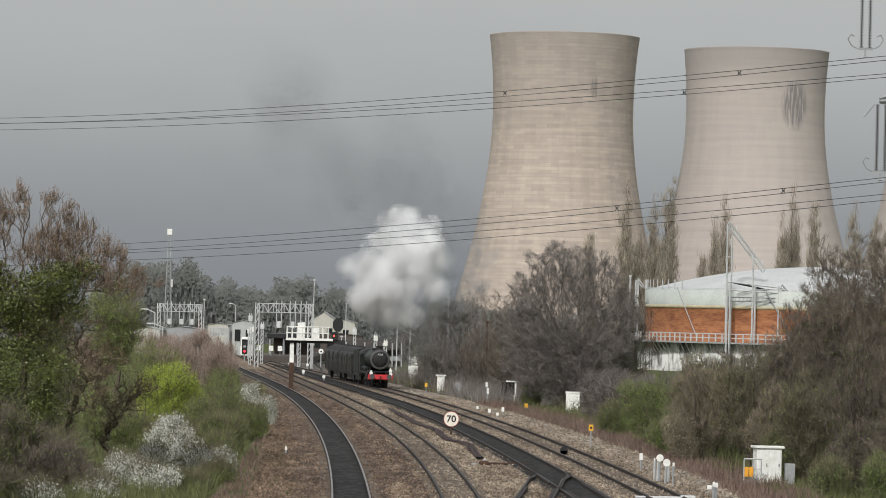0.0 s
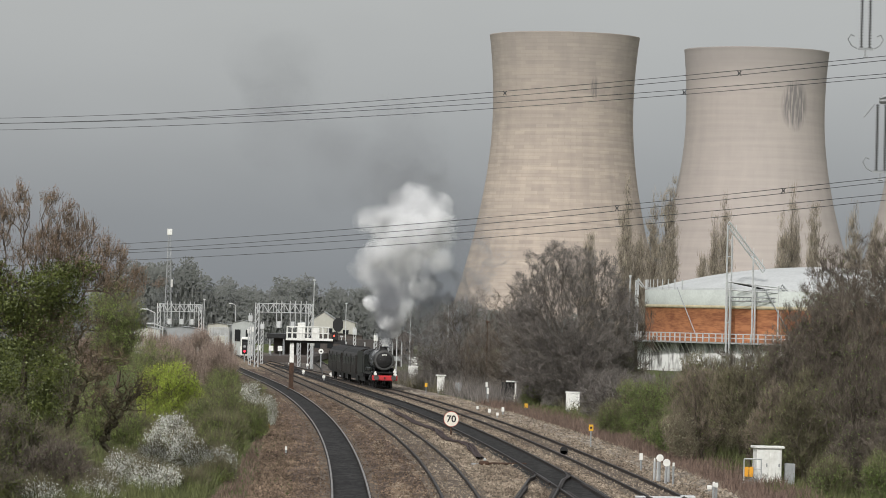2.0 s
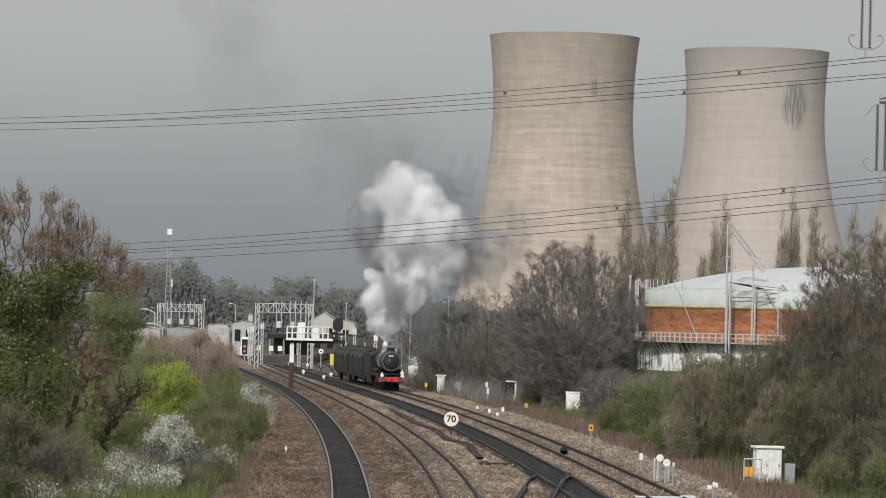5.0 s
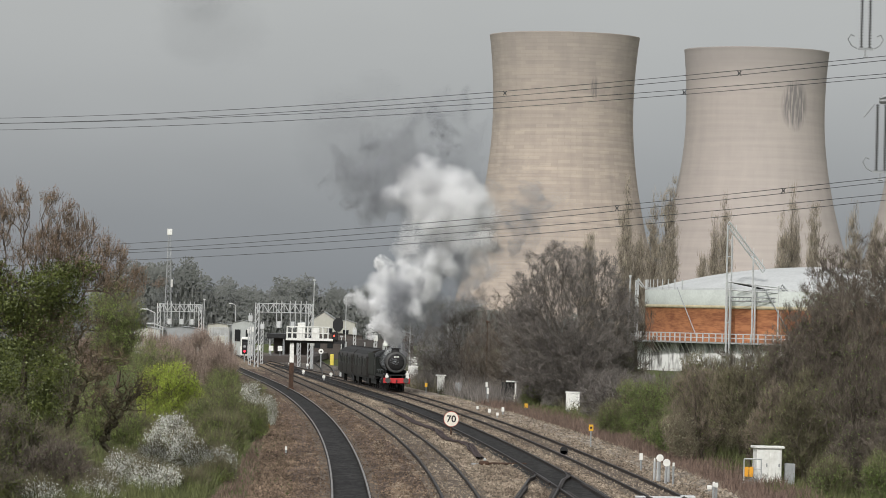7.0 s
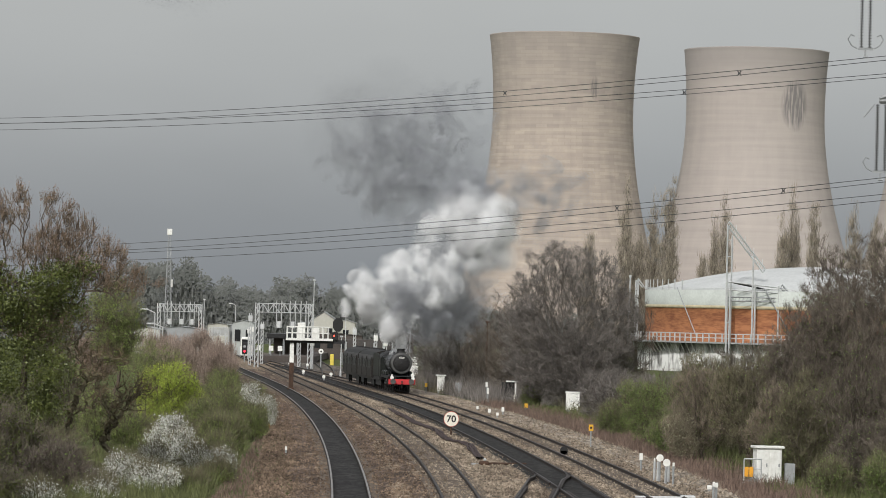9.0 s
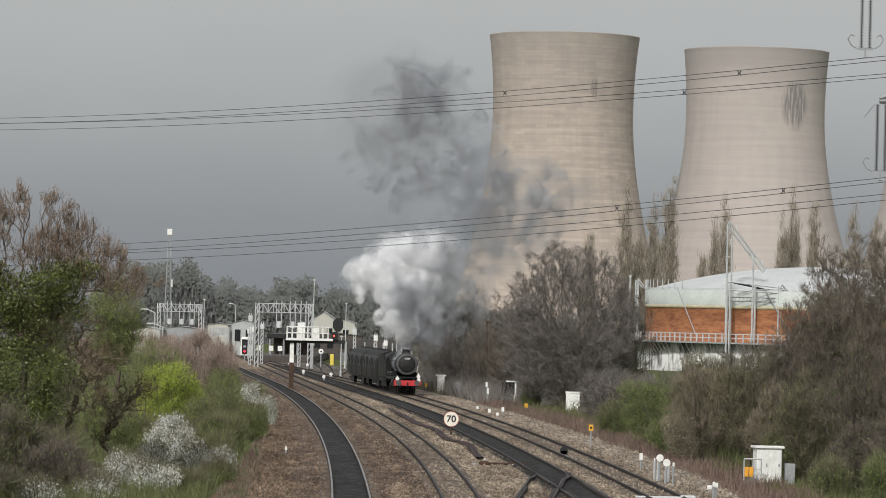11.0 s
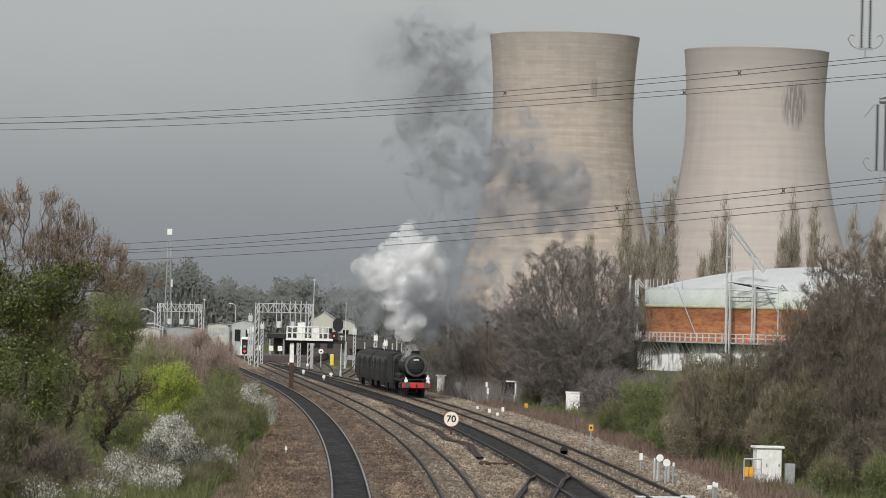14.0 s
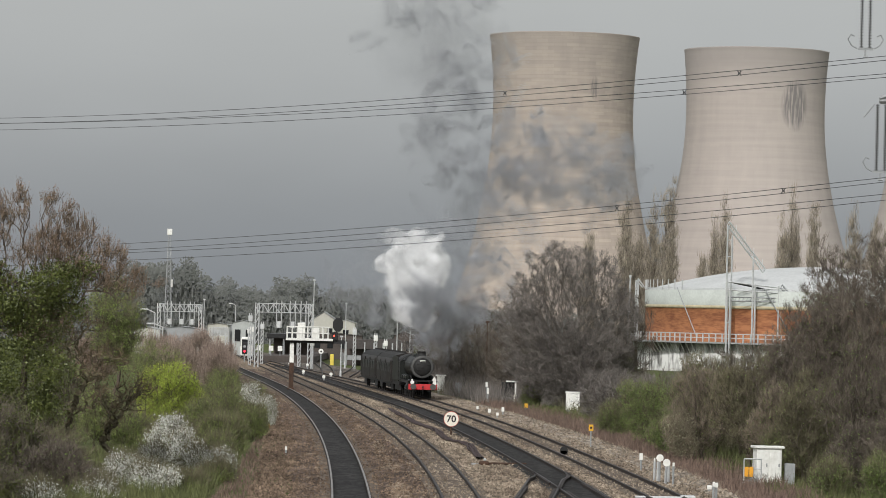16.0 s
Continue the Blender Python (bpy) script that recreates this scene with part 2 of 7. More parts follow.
def smoke_material(name, base, through_, cover):
    m = bpy.data.materials.new(name)
    m.use_nodes = True
    n, l = m.node_tree.nodes, m.node_tree.links
    n.clear()
    info = n.new("ShaderNodeObjectInfo")
    k = n.new("ShaderNodeMapRange")
    k.inputs["To Min"].default_value, k.inputs["To Max"].default_value = 0.82, 1.1
    v = n.new("ShaderNodeMixRGB")
    v.blend_type, v.inputs[0].default_value = "MULTIPLY", 1.0
    v.inputs[1].default_value = (*base, 1)
    d, t, x, o = n.new("ShaderNodeBsdfDiffuse"), n.new("ShaderNodeBsdfTranslucent"), n.new("ShaderNodeMixShader"), n.new("ShaderNodeOutputMaterial")
    x.inputs[0].default_value = through_
    l.new(info.outputs["Random"], k.inputs["Value"])
    l.new(k.outputs[0], v.inputs[2])
    l.new(v.outputs[0], d.inputs["Color"])
    l.new(v.outputs[0], t.inputs["Color"])
    l.new(d.outputs[0], x.inputs[1])
    l.new(t.outputs[0], x.inputs[2])
    clear, thin = n.new("ShaderNodeBsdfTransparent"), n.new("ShaderNodeMixShader")
    thin.inputs[0].default_value = cover
    l.new(clear.outputs[0], thin.inputs[1])
    l.new(x.outputs[0], thin.inputs[2])
    l.new(thin.outputs[0], o.inputs["Surface"])
    return m


STEAM = smoke_material("white_steam", (0.95, 0.95, 0.95), 0.48, 1.0)
PALE_SMOKE = smoke_material("pale_grey_smoke", (0.44, 0.45, 0.46), 0.4, 1.0)
HAZE = smoke_material("thin_grey_haze", (0.32, 0.325, 0.345), 0.45, 1.0)
DARK_SMOKE = smoke_material("dark_coal_smoke", (0.45, 0.46, 0.485), 0.45, 1.0)


# ---- mesh helpers ----
def part(name, bm, mat, parent=None, label="", smooth=False):
    me = bpy.data.meshes.new(name)
    bm.to_mesh(me)
    bm.free()
    me.materials.append(mat)
    if smooth:
        me.polygons.foreach_set("use_smooth", [True] * len(me.polygons))
    ob = new(name, me)
    ob.parent = parent
    return tagged(ob, label)


def from_arrays(name, verts, faces, mat, parent=None, label="", smooth=False):
    me = bpy.data.meshes.new(name)
    me.from_pydata(verts, [], faces)
    me.materials.append(mat)
    if smooth:
        me.polygons.foreach_set("use_smooth", [True] * len(me.polygons))
    ob = new(name, me)
    ob.parent = parent
    return tagged(ob, label)


def empty(name, m, label, category, group="", kind=""):
    ob = new(name)
    ob.empty_display_size = 0.5
    ob.matrix_basis = m
    return tagged(ob, label, category, group, kind)


def box(bm, x0, x1, y0, y1, z0, z1, bevel=0.0, m=None):
    v = bmesh.ops.create_cube(bm, size=1.0)["verts"]
    for p in v:
        p.co = Vector((x0 + (p.co.x + 0.5) * (x1 - x0), y0 + (p.co.y + 0.5) * (y1 - y0), z0 + (p.co.z + 0.5) * (z1 - z0)))
    if bevel:
        e = {e for p in v for e in p.link_edges}
        r = bmesh.ops.bevel(bm, geom=list(e), offset=bevel, segments=1, affect="EDGES")
        v = list({q for f in r["faces"] for q in f.verts} | {p for p in v if p.is_valid})
    if m is not None:
        bmesh.ops.transform(bm, matrix=m, verts=v)
    return bm


def rod(bm, p, q, r0, r1=None, n=8, caps=True):
    """A straight tapered round bar from p to q."""
    p, q = Vector(p), Vector(q)
    r1 = r0 if r1 is None else r1
    w = q - p
    turn = w.to_track_quat("Z", "Y").to_matrix().to_4x4()
    m = Matrix.Translation((p + q) / 2) @ turn
    bmesh.ops.create_cone(bm, cap_ends=caps, segments=n, radius1=max(r0, 1e-4), radius2=max(r1, 1e-4), depth=w.length, matrix=m)
    return bm


def bar(bm, p, q, w):
    return rod(bm, p, q, w * 0.7071, n=4)


def turned(bm, profile, n=48, m=None):
    """A surface of revolution about z from (radius, height) pairs."""
    rings = []
    for r, z in profile:
        if r < 1e-6:
            rings.append([bm.verts.new((0, 0, z))])
        else:
            rings.append([bm.verts.new((r * math.cos(2 * math.pi * i / n), r * math.sin(2 * math.pi * i / n), z)) for i in range(n)])
    made = [v for ring in rings for v in ring]
    for a, b in zip(rings, rings[1:]):
        for i in range(n):
            j = (i + 1) % n
            f = [a[i % len(a)], a[j % len(a)], b[j % len(b)], b[i % len(b)]]
            f = list(dict.fromkeys(f))
            if len(f) > 2:
                bm.faces.new(f)
    if m is not None:
        bmesh.ops.transform(bm, matrix=m, verts=made)
    return bm


def B():
    return bmesh.new()


def tubes(segments, sides=4):
    """Arrays of open tapered tubes from (p, q, r0, r1)."""
    verts, faces = [], []
    for p, q, r0, r1 in segments:
        d = q - p
        d = d / (np.linalg.norm(d) + 1e-9)
        a = np.cross(d, (0.3, 0.9, 0.31))
        a /= np.linalg.norm(a) + 1e-9
        b = np.cross(d, a)
        k = len(verts)
        for c, r in ((p, r0), (q, r1)):
            for i in range(sides):
                w = 2 * math.pi * i / sides
                verts.append(tuple(c + r * (math.cos(w) * a + math.sin(w) * b)))
        for i in range(sides):
            j = (i + 1) % sides
            faces.append((k + i, k + j, k + sides + j, k + sides + i))
    return verts, faces


def slivers(rng, start, way, length, width):
    """Thin two-bladed twigs: each is a bent strip of two quads."""
    n = len(start)
    side = np.cross(way, rng.normal(size=(n, 3)))
    side /= np.linalg.norm(side, axis=1, keepdims=True) + 1e-9
    bend = rng.normal(size=(n, 3)) * 0.22
    mid = start + way * (length * 0.5)[:, None]
    w2 = way + bend
    w2 /= np.linalg.norm(w2, axis=1, keepdims=True)
    end = mid + w2 * (length * 0.5)[:, None]
    h = side * (width * 0.5)[:, None]
    v = np.stack([start - h, start + h, mid + h * 0.7, mid - h * 0.7, end], axis=1).reshape(-1, 3)
    k = np.arange(n) * 5
    f = [(a, a + 1, a + 2, a + 3) for a in k.tolist()] + [(a + 3, a + 2, a + 4) for a in k.tolist()]
    return v, f


def blades(rng, start, way, length, width):
    """Thin twigs: each is one tapered blade."""
    side = np.cross(way, rng.normal(size=way.shape))
    side *= (width * 0.5)[:, None] / (np.linalg.norm(side, axis=1, keepdims=True) + 1e-9)
    v = np.stack([start - side, start + side, start + way * length[:, None]], axis=1).reshape(-1, 3)
    return v, [(k, k + 1, k + 2) for k in range(0, len(v), 3)]


def leaf_quads(rng, centre, size):
    n = len(centre)
    a = rng.normal(size=(n, 3))
    a /= np.linalg.norm(a, axis=1, keepdims=True)
    b = np.cross(a, rng.normal(size=(n, 3)))
    b /= np.linalg.norm(b, axis=1, keepdims=True) + 1e-9
    a, b = a * (size * 0.5)[:, None], b * (size * 0.36)[:, None]
    v = np.stack([centre - a, centre + b, centre + a, centre - b], axis=1).reshape(-1, 3)
    f = [(k, k + 1, k + 2, k + 3) for k in range(0, 4 * n, 4)]
    return v, f


def lobe_points(rng, lobes, n, rim=0.5):
    """Points in a union of ellipsoids (x, y, z, rx, ry, rz), more of them towards the rim."""
    lobes = np.array(lobes, float)
    vol = np.prod(lobes[:, 3:], axis=1) ** 0.8
    pick = rng.choice(len(lobes), n, p=vol / vol.sum())
    d = rng.normal(size=(n, 3))
    d /= np.linalg.norm(d, axis=1, keepdims=True)
    r = rng.random(n) ** (1 / 3 * rim + 0.06)
    L = lobes[pick]
    return L[:, :3] + d * r[:, None] * L[:, 3:]


def lumpy(rng, height, rx, ry, low, n, fat=0.42):
    """A crown's lobes over an egg-shaped envelope from low to height."""
    out = []
    zc, rz = (height + low) / 2, (height - low) / 2
    for _ in range(n):
        d = rng.normal(size=3)
        d /= np.linalg.norm(d)
        k = rng.uniform(0.25, 0.66)
        s = fat * rng.uniform(0.6, 1.15)
        out.append((d[0] * rx * k, d[1] * ry * k, zc + d[2] * rz * k, rx * s, ry * s, rz * s))
    out.append((0, 0, zc, rx * 0.62, ry * 0.62, rz * 0.7))
    return out


def grow(rng, head, sites, pull, squash):
    """Joins the sites into one branching tree that spreads from the head of the trunk; squash < 1 favours steep branches."""
    inner = head + (sites - head) * rng.uniform(0.12, 0.85, len(sites))[:, None]
    pts = np.concatenate([inner[rng.random(len(sites)) < 0.35] + rng.normal(size=3) * 0.02, sites])
    pts = pts[np.argsort(np.linalg.norm(pts - head, axis=1))]
    n = len(pts) + 3
    pos = np.empty((n, 3))
    foot = np.array([0, 0, -0.3])
    pos[0], pos[1], pos[2] = foot, head * np.array([0.3, 0.3, 0.5]), head
    pos[3:] = pts
    far = np.zeros(n)
    far[1], far[2] = 0.0, 0.0
    parent = np.zeros(n, int)
    parent[2] = 1
    flat = np.array([1, 1, squash])
    q = pos * flat
    for k in range(3, n):
        d = np.sqrt(((q[1:k] - q[k]) ** 2).sum(1))
        j = 1 + int(np.argmin(d + pull * far[1:k] + 0.5 * np.maximum(0, pos[1:k, 2] - pos[k, 2])))
        parent[k], far[k] = j, far[j] + d[j - 1]
    load = np.ones(n)
    for k in range(n - 1, 0, -1):
        load[parent[k]] += load[k]
    return pos, parent, load


def branch_arrays(rng, pos, parent, load, trunk_r, wander):
    """Tapered three-sided tubes along the branches, bent in the middle; the tips are left to the twigs."""
    k = np.arange(1, len(pos))
    a, b = pos[parent[k]], pos[k]
    r = trunk_r * (load / load[0]) ** 0.44
    ra, rb = np.minimum(r[parent[k]], r[k] * 1.35), r[k] * 0.92
    ln = np.linalg.norm(b - a, axis=1, keepdims=True)
    m = (a + b) / 2 + rng.normal(size=a.shape) * ln * wander + np.array([0, 0, 1]) * ln * 0.04
    big = load[k] > 3  # thin ends stay straight
    m[~big] = b[~big]
    P, Q = np.concatenate([a, m[big]]), np.concatenate([m, b[big]])
    rm = np.where(big, (ra + rb) / 2, rb)
    R0, R1 = np.concatenate([ra, rm[big]]), np.concatenate([rm, rb[big]])
    R0, R1 = np.maximum(R0, 0.007), np.maximum(R1, 0.006)
    d = Q - P
    d /= np.linalg.norm(d, axis=1, keepdims=True) + 1e-9
    u = np.cross(d, np.array([0.3, 0.9, 0.31]))
    u /= np.linalg.norm(u, axis=1, keepdims=True) + 1e-9
    w = np.cross(d, u)
    rings = []
    for c, rad in ((P, R0), (Q, R1)):
        for i in range(3):
            t = 2 * math.pi * i / 3
            rings.append(c + rad[:, None] * (math.cos(t) * u + math.sin(t) * w))
    v = np.stack(rings, axis=1).reshape(-1, 3)
    f = []
    for o in range(0, len(v), 6):
        f += [(o, o + 1, o + 4, o + 3), (o + 1, o + 2, o + 5, o + 4), (o + 2, o, o + 3, o + 5)]
    return v.tolist(), f


def tree(name, x, y, z, lobes, label, seed, twigs=3000, twig_mat=None, twig_len=0.7, twig_w=0.03, leaves=0, leaf_mat=None, leaf_size=0.14,
         sites=0, trunk_r=0.22, rim=0.55, upward=0.5, category="tree", group="", leaf_lobes=None, flowers=0, flower_mat=None, flower_size=0.12,
         fork=0.25, mess=0.42, buds=0.25, bud_mat=None, pull=0.22, squash=1.0, wander=0.10, lean=(0.0, 0.0), bark=None, loose=0.22):
    """A tree: a trunk that branches out to the sites of its crown, sprays of twigs on the branches, and leaves or blossom in clumps."""
    rng = np.random.default_rng(seed)
    thing = empty(name, Matrix.Translation((x, y, z)), label, category, group)
    top = max(l[2] + l[5] for l in lobes)
    head = np.array([lean[0], lean[1], top * fork + 0.3])
    sites = sites or int(min(900, max(120, twigs / 14)))
    at = lobe_points(rng, lobes, sites, rim)
    at[:, 2] = np.maximum(at[:, 2], 0.1)
    pos, parent, load = grow(rng, head, at, pull, squash)
    from_arrays("trunk", *branch_arrays(rng, pos, parent, load, trunk_r, wander), bark or BARK, thing)
    if twigs:
        k = rng.choice(np.arange(3, len(pos)), twigs, p=(lambda w: w / w.sum())(1.0 / load[3:] ** 0.5))
        out_ = pos[k] - pos[parent[k]]
        step = np.linalg.norm(out_, axis=1, keepdims=True) + 1e-6
        out_ = out_ / step
        start = pos[k] - out_ * step * rng.random((twigs, 1)) ** 1.5
        way = out_ * 0.9 + rng.normal(size=start.shape) * mess + np.array([0, 0, upward])
        way /= np.linalg.norm(way, axis=1, keepdims=True)
        ln = twig_len * rng.uniform(0.45, 1.4, twigs)
        start = start + rng.normal(size=start.shape) * twig_len * loose
        v, f = blades(rng, start, way, ln, 1.25 * twig_w * rng.uniform(0.6, 1.4, twigs))
        n2 = int(twigs * buds)
        if n2:
            j = rng.integers(0, twigs, n2)
            c = start[j] + way[j] * (ln[j] * rng.uniform(0.3, 1.0, n2))[:, None]
            v2, f2 = leaf_quads(rng, c, (0.03 + twig_w * 1.4) * rng.uniform(0.6, 1.5, n2))
            if bud_mat:
                from_arrays("bud_haze", v2.tolist(), f2, bud_mat, thing)
            else:
                o = len(v)
                v, f = np.concatenate([v, v2]), f + [tuple(q + o for q in face) for face in f2]
        from_arrays("crown", v.tolist(), f, twig_mat or TWIG_BROWN, thing)
    for count, mt, sz, nm in ((leaves, leaf_mat, leaf_size, "leaves"), (flowers, flower_mat, flower_size, "blossom")):
        if count:
            if leaf_lobes:
                mids = lobe_points(rng, leaf_lobes, max(1, count // 14), rim)
                c = np.repeat(mids, 14, axis=0) + rng.normal(size=(len(mids) * 14, 3)) * np.array([0.24, 0.24, 0.2]) * (sz / 0.14) ** 0.5
            else:  # strung along the outer branches
                k = rng.choice(np.arange(3, len(pos)), count, p=(lambda w: w / w.sum())(1.0 / load[3:]))
                c = pos[k] + (pos[parent[k]] - pos[k]) * rng.random((count, 1)) * 0.8 + rng.normal(size=(count, 3)) * (0.10 + sz * 0.6)
            v, f = leaf_quads(rng, c, sz * rng.uniform(0.6, 1.4, len(c)))
            from_arrays(nm, v.tolist(), f, mt, thing)
    return thing


# ---- lines of the tracks ----
TRACKS = {  # polynomial in hundreds of metres, and the stretch where it holds
    "a": ((-1.075, 0.599, -1.687), 150, 430),
    "b": ((0.279, -3.553, 7.268, -2.712), 155, 455),
    "c": ((-1.308, 0.815, 8.461), 150, 355),
    "d": ((-0.03, -0.955, -0.369, 12.905), 150, 430),
}


def track_x(k, y):
    c, lo, hi = TRACKS[k]
    q = min(max(y, lo), hi) / 100
    slope = np.polyval(np.polyder(np.array(c)), q)
    return float(np.polyval(c, q) + slope * (y / 100 - q))


def strip(name, left, right, y0, y1, z, mat, step=4.0, cols=4, label="", category="", kind="structure", rough=0.0, thick=0.0):
    """A strip of ground between two lines x(y)."""
    rng = np.random.default_rng(len(name))
    ys = np.arange(y0, y1 + step, step)
    verts, faces = [], []
    for y in ys:
        a, b = left(y), right(y)
        for i in range(cols + 1):
            edge = i in (0, cols)
            verts.append((a + (b - a) * i / cols + (rng.normal() * rough * 3 if edge else 0), y, z - (thick if edge else 0) + rng.normal() * rough))
    for j in range(len(ys) - 1):
        for i in range(cols):
            k = j * (cols + 1) + i
            faces.append((k, k + 1, k + cols + 2, k + cols + 1))
    ob = from_arrays(name, verts, faces, mat, smooth=True)
    return tagged(ob, label, category, kind=kind)


# ---- ground ----
def build_ground():
    bm = B()
    xs = [-4800, -1500, -500, -200, -80, -40, -25, -15, -5, 5, 15, 25, 40, 80, 200, 500, 1500, 4800]
    ys = [-200, -50, 0, 60, 120, 160, 200, 240, 280, 320, 360, 400, 460, 520, 600, 700, 900, 1300, 2200, 3500, 4900]
    grid = [[bm.verts.new((x, y, -0.42)) for x in xs] for y in ys]
    for r, s in zip(grid, grid[1:]):
        for i in range(len(xs) - 1):
            bm.faces.new((r[i], r[i + 1], s[i + 1], s[i]))
    tagged(part("ground", bm, EARTH), "rough grassy earth reaching to the horizon", "ground", kind="structure")
    strip("trackbed", lambda y: track_x("a", y) - 2.6, lambda y: track_x("d", y) + 2.3, 20, 760, -0.17, BALLAST, 3.0, 24,
          "brown stone ballast under the four tracks", "trackbed", rough=0.012, thick=0.3)
    for name_, k, o0, o1 in (("rusty_ballast", "a", 0.9, 2.3), ("rusty_ballast", "a", -2.6, -0.9), ("rusty_ballast", "b", -2.2, -1.0)):
        strip(name_, lambda y, k=k, o0=o0: track_x(k, y) + o0 + 0.25 * math.sin(y * 0.21 + o0), lambda y, k=k, o1=o1: track_x(k, y) + o1 + 0.3 * math.sin(y * 0.13 + o1), 20, 520, -0.155, RUSTY_BALLAST, 2.0, 4,
              "rust-stained ballast beside the rails", "ballast", rough=0.006, thick=0.03)
    strip("station_yard", lambda y: track_x("a", y) - 5.0, lambda y: track_x("d", y) + 10.0, 430, 760, -0.26, YARD, 6.0, 12,
          "dark stained gravel between the station sidings", "yard", rough=0.02, thick=0.1)
    strip("cess_path", lambda y: track_x("d", y) + 2.0, lambda y: track_x("d", y) + 5.0, 20, 480, -0.24, CESS, 3.0, 6,
          "pale gravel path beside the tracks", "path", rough=0.02, thick=0.2)


def build_stones():
    """Loose stones over the ballast, nearest stretch."""
    rng = np.random.default_rng(77)
    n = 52000
    y = 148 + 230 * rng.random(n) ** 1.5
    u = rng.random(n)
    a = np.array([track_x("a", t) - 4.2 for t in y])
    w = np.array([track_x("d", t) + 4.8 for t in y]) - a
    x = a + w * u
    d = np.array([min(abs(p - track_x(k, t)) for k in "ac") for p, t in zip(x, y)])
    keep = d > 0.85
    x, y = x[keep], y[keep]
    rusty = x < np.array([track_x("b", t) - 0.9 for t in y]) + rng.normal(size=len(x)) * 0.4
    for mask, mat, label in ((rusty, STONES_RUSTY, "rust-stained ballast stones beside the curved track"), (~rusty, STONES, "loose brown and grey ballast stones")):
        px, py = x[mask], y[mask]
        n = len(px)
        z = np.where(px > np.array([track_x("d", t) + 2.3 for t in py]), -0.25, -0.175)
        s = rng.uniform(0.045, 0.11, n)
        t0 = rng.uniform(0, 6.28, n)
        c = np.stack([px, py, z], axis=1)
        ring = [c + np.stack([np.cos(t0 + k * 2.094) * s, np.sin(t0 + k * 2.094) * s * 1.2, -0.01 * np.ones(n)], axis=1) for k in range(3)]
        top = c + np.stack([rng.normal(size=n) * s * 0.3, rng.normal(size=n) * s * 0.3, s * rng.uniform(0.6, 1.1, n)], axis=1)
        v = np.stack(ring + [top], axis=1).reshape(-1, 3)
        f = []
        for k in range(0, 4 * n, 4):
            f += [(k, k + 1, k + 3), (k + 1, k + 2, k + 3), (k + 2, k, k + 3)]
        tagged(from_arrays("ballast_stones", v.tolist(), f, mat), label, "stones", kind="stuff")


def rail_sweep(line, offset, y0, y1, step, x0, x1, z0, z1):
    """Arrays of one rail: a box profile along the line, moved sideways by offset."""
    verts, faces = [], []
    ys = np.arange(y0, y1 + 0.01, step)
    for y in ys:
        x, s = line(y), (line(y + 0.5) - line(y - 0.5))
        nrm = np.array([1.0, -s]) / math.hypot(1, s)
        for dx, z in ((x0, z0), (x1, z0), (x1, z1), (x0, z1)):
            verts.append((x + nrm[0] * (offset + dx), y + nrm[1] * (offset + dx), z))
    for j in range(len(ys) - 1):
        for i in range(4):
            a, b = 4 * j + i, 4 * j + (i + 1) % 4
            faces.append((a, b, b + 4, a + 4))
    faces += [(3, 2, 1, 0), tuple(4 * (len(ys) - 1) + i for i in range(4))]
    return verts, faces


def build_track(line, y0, y1, label, sleepers=True, head=None):
    thing = empty("railway_track", Matrix(), label, "railway track", "running lines", "structure")
    for side in (-0.7525, 0.7525):
        a = from_arrays("rail", *rail_sweep(line, side, y0, y1, 3.0, -0.060, 0.060, -0.16, -0.02), RAIL_SIDE, thing)
        from_arrays("rail_head", *rail_sweep(line, side, y0, y1, 3.0, -0.037, 0.037, -0.02, 0.0), head or RAIL_DULL, a, "worn running surface of the rail")
    if sleepers:
        verts, faces = [], []
        for y in np.arange(max(y0, 130), min(y1, 520), 0.7):
            x, s = line(y), (line(y + 0.5) - line(y - 0.5))
            t, w = np.array([s, 1.0]) / math.hypot(1, s), np.array([1.0, -s]) / math.hypot(1, s)
            k = len(verts)
            for z in (-0.3, -0.145):
                for u, q in ((-1.25, -0.13), (1.25, -0.13), (1.25, 0.13), (-1.25, 0.13)):
                    p = np.array([x, y]) + w * u + t * q
                    verts.append((p[0], p[1], z))
            faces += [(k + 4, k + 5, k + 6, k + 7), (k, k + 1, k + 5, k + 4), (k + 1, k + 2, k + 6, k + 5), (k + 2, k + 3, k + 7, k + 6), (k + 3, k, k + 4, k + 7)]
        tagged(from_arrays("sleepers", verts, faces, SLEEPER, thing), kind="stuff")
    return thing


def build_tracks():
    for k in "abcd":
        build_track(lambda y, k=k: track_x(k, y), 20, 740, "worn railway track with rusty rails on ballast", head=RAILHEAD if k == "a" else None)
    for k in "ac":
        strip("oily_fourfoot", lambda y, k=k: track_x(k, y) - (1.15 if k == "c" else 0.70), lambda y, k=k: track_x(k, y) + (1.05 if k == "c" else 0.70), 20, 560, -0.13, OILY_BALLAST, 3.0, 4,
              "dark oil-stained ballast between the rails", "ballast", rough=0.004)

    def turnout(y):  # leaves the third track towards the second
        x = track_x("c", y)
        return x if y > 189 else x - 0.0865 * (189 - y) * min(1.0, (189 - y) / 9.0)
    points = build_track(turnout, 60, 189, "diverging track of a set of points", sleepers=False)
    for line, off, a, b in ((turnout, 0.63, 150, 170), (turnout, -0.63, 150, 172), (lambda y: track_x("c", y), 0.63, 150, 176), (lambda y: track_x("c", y), -0.62, 150, 168), (turnout, 0.84, 170, 188), (lambda y: track_x("c", y), -0.84, 176, 189)):
        from_arrays("check_rail", *rail_sweep(line, off, a, b, 2.0, -0.06, 0.06, -0.16, 0.0), RAIL_SIDE, points)


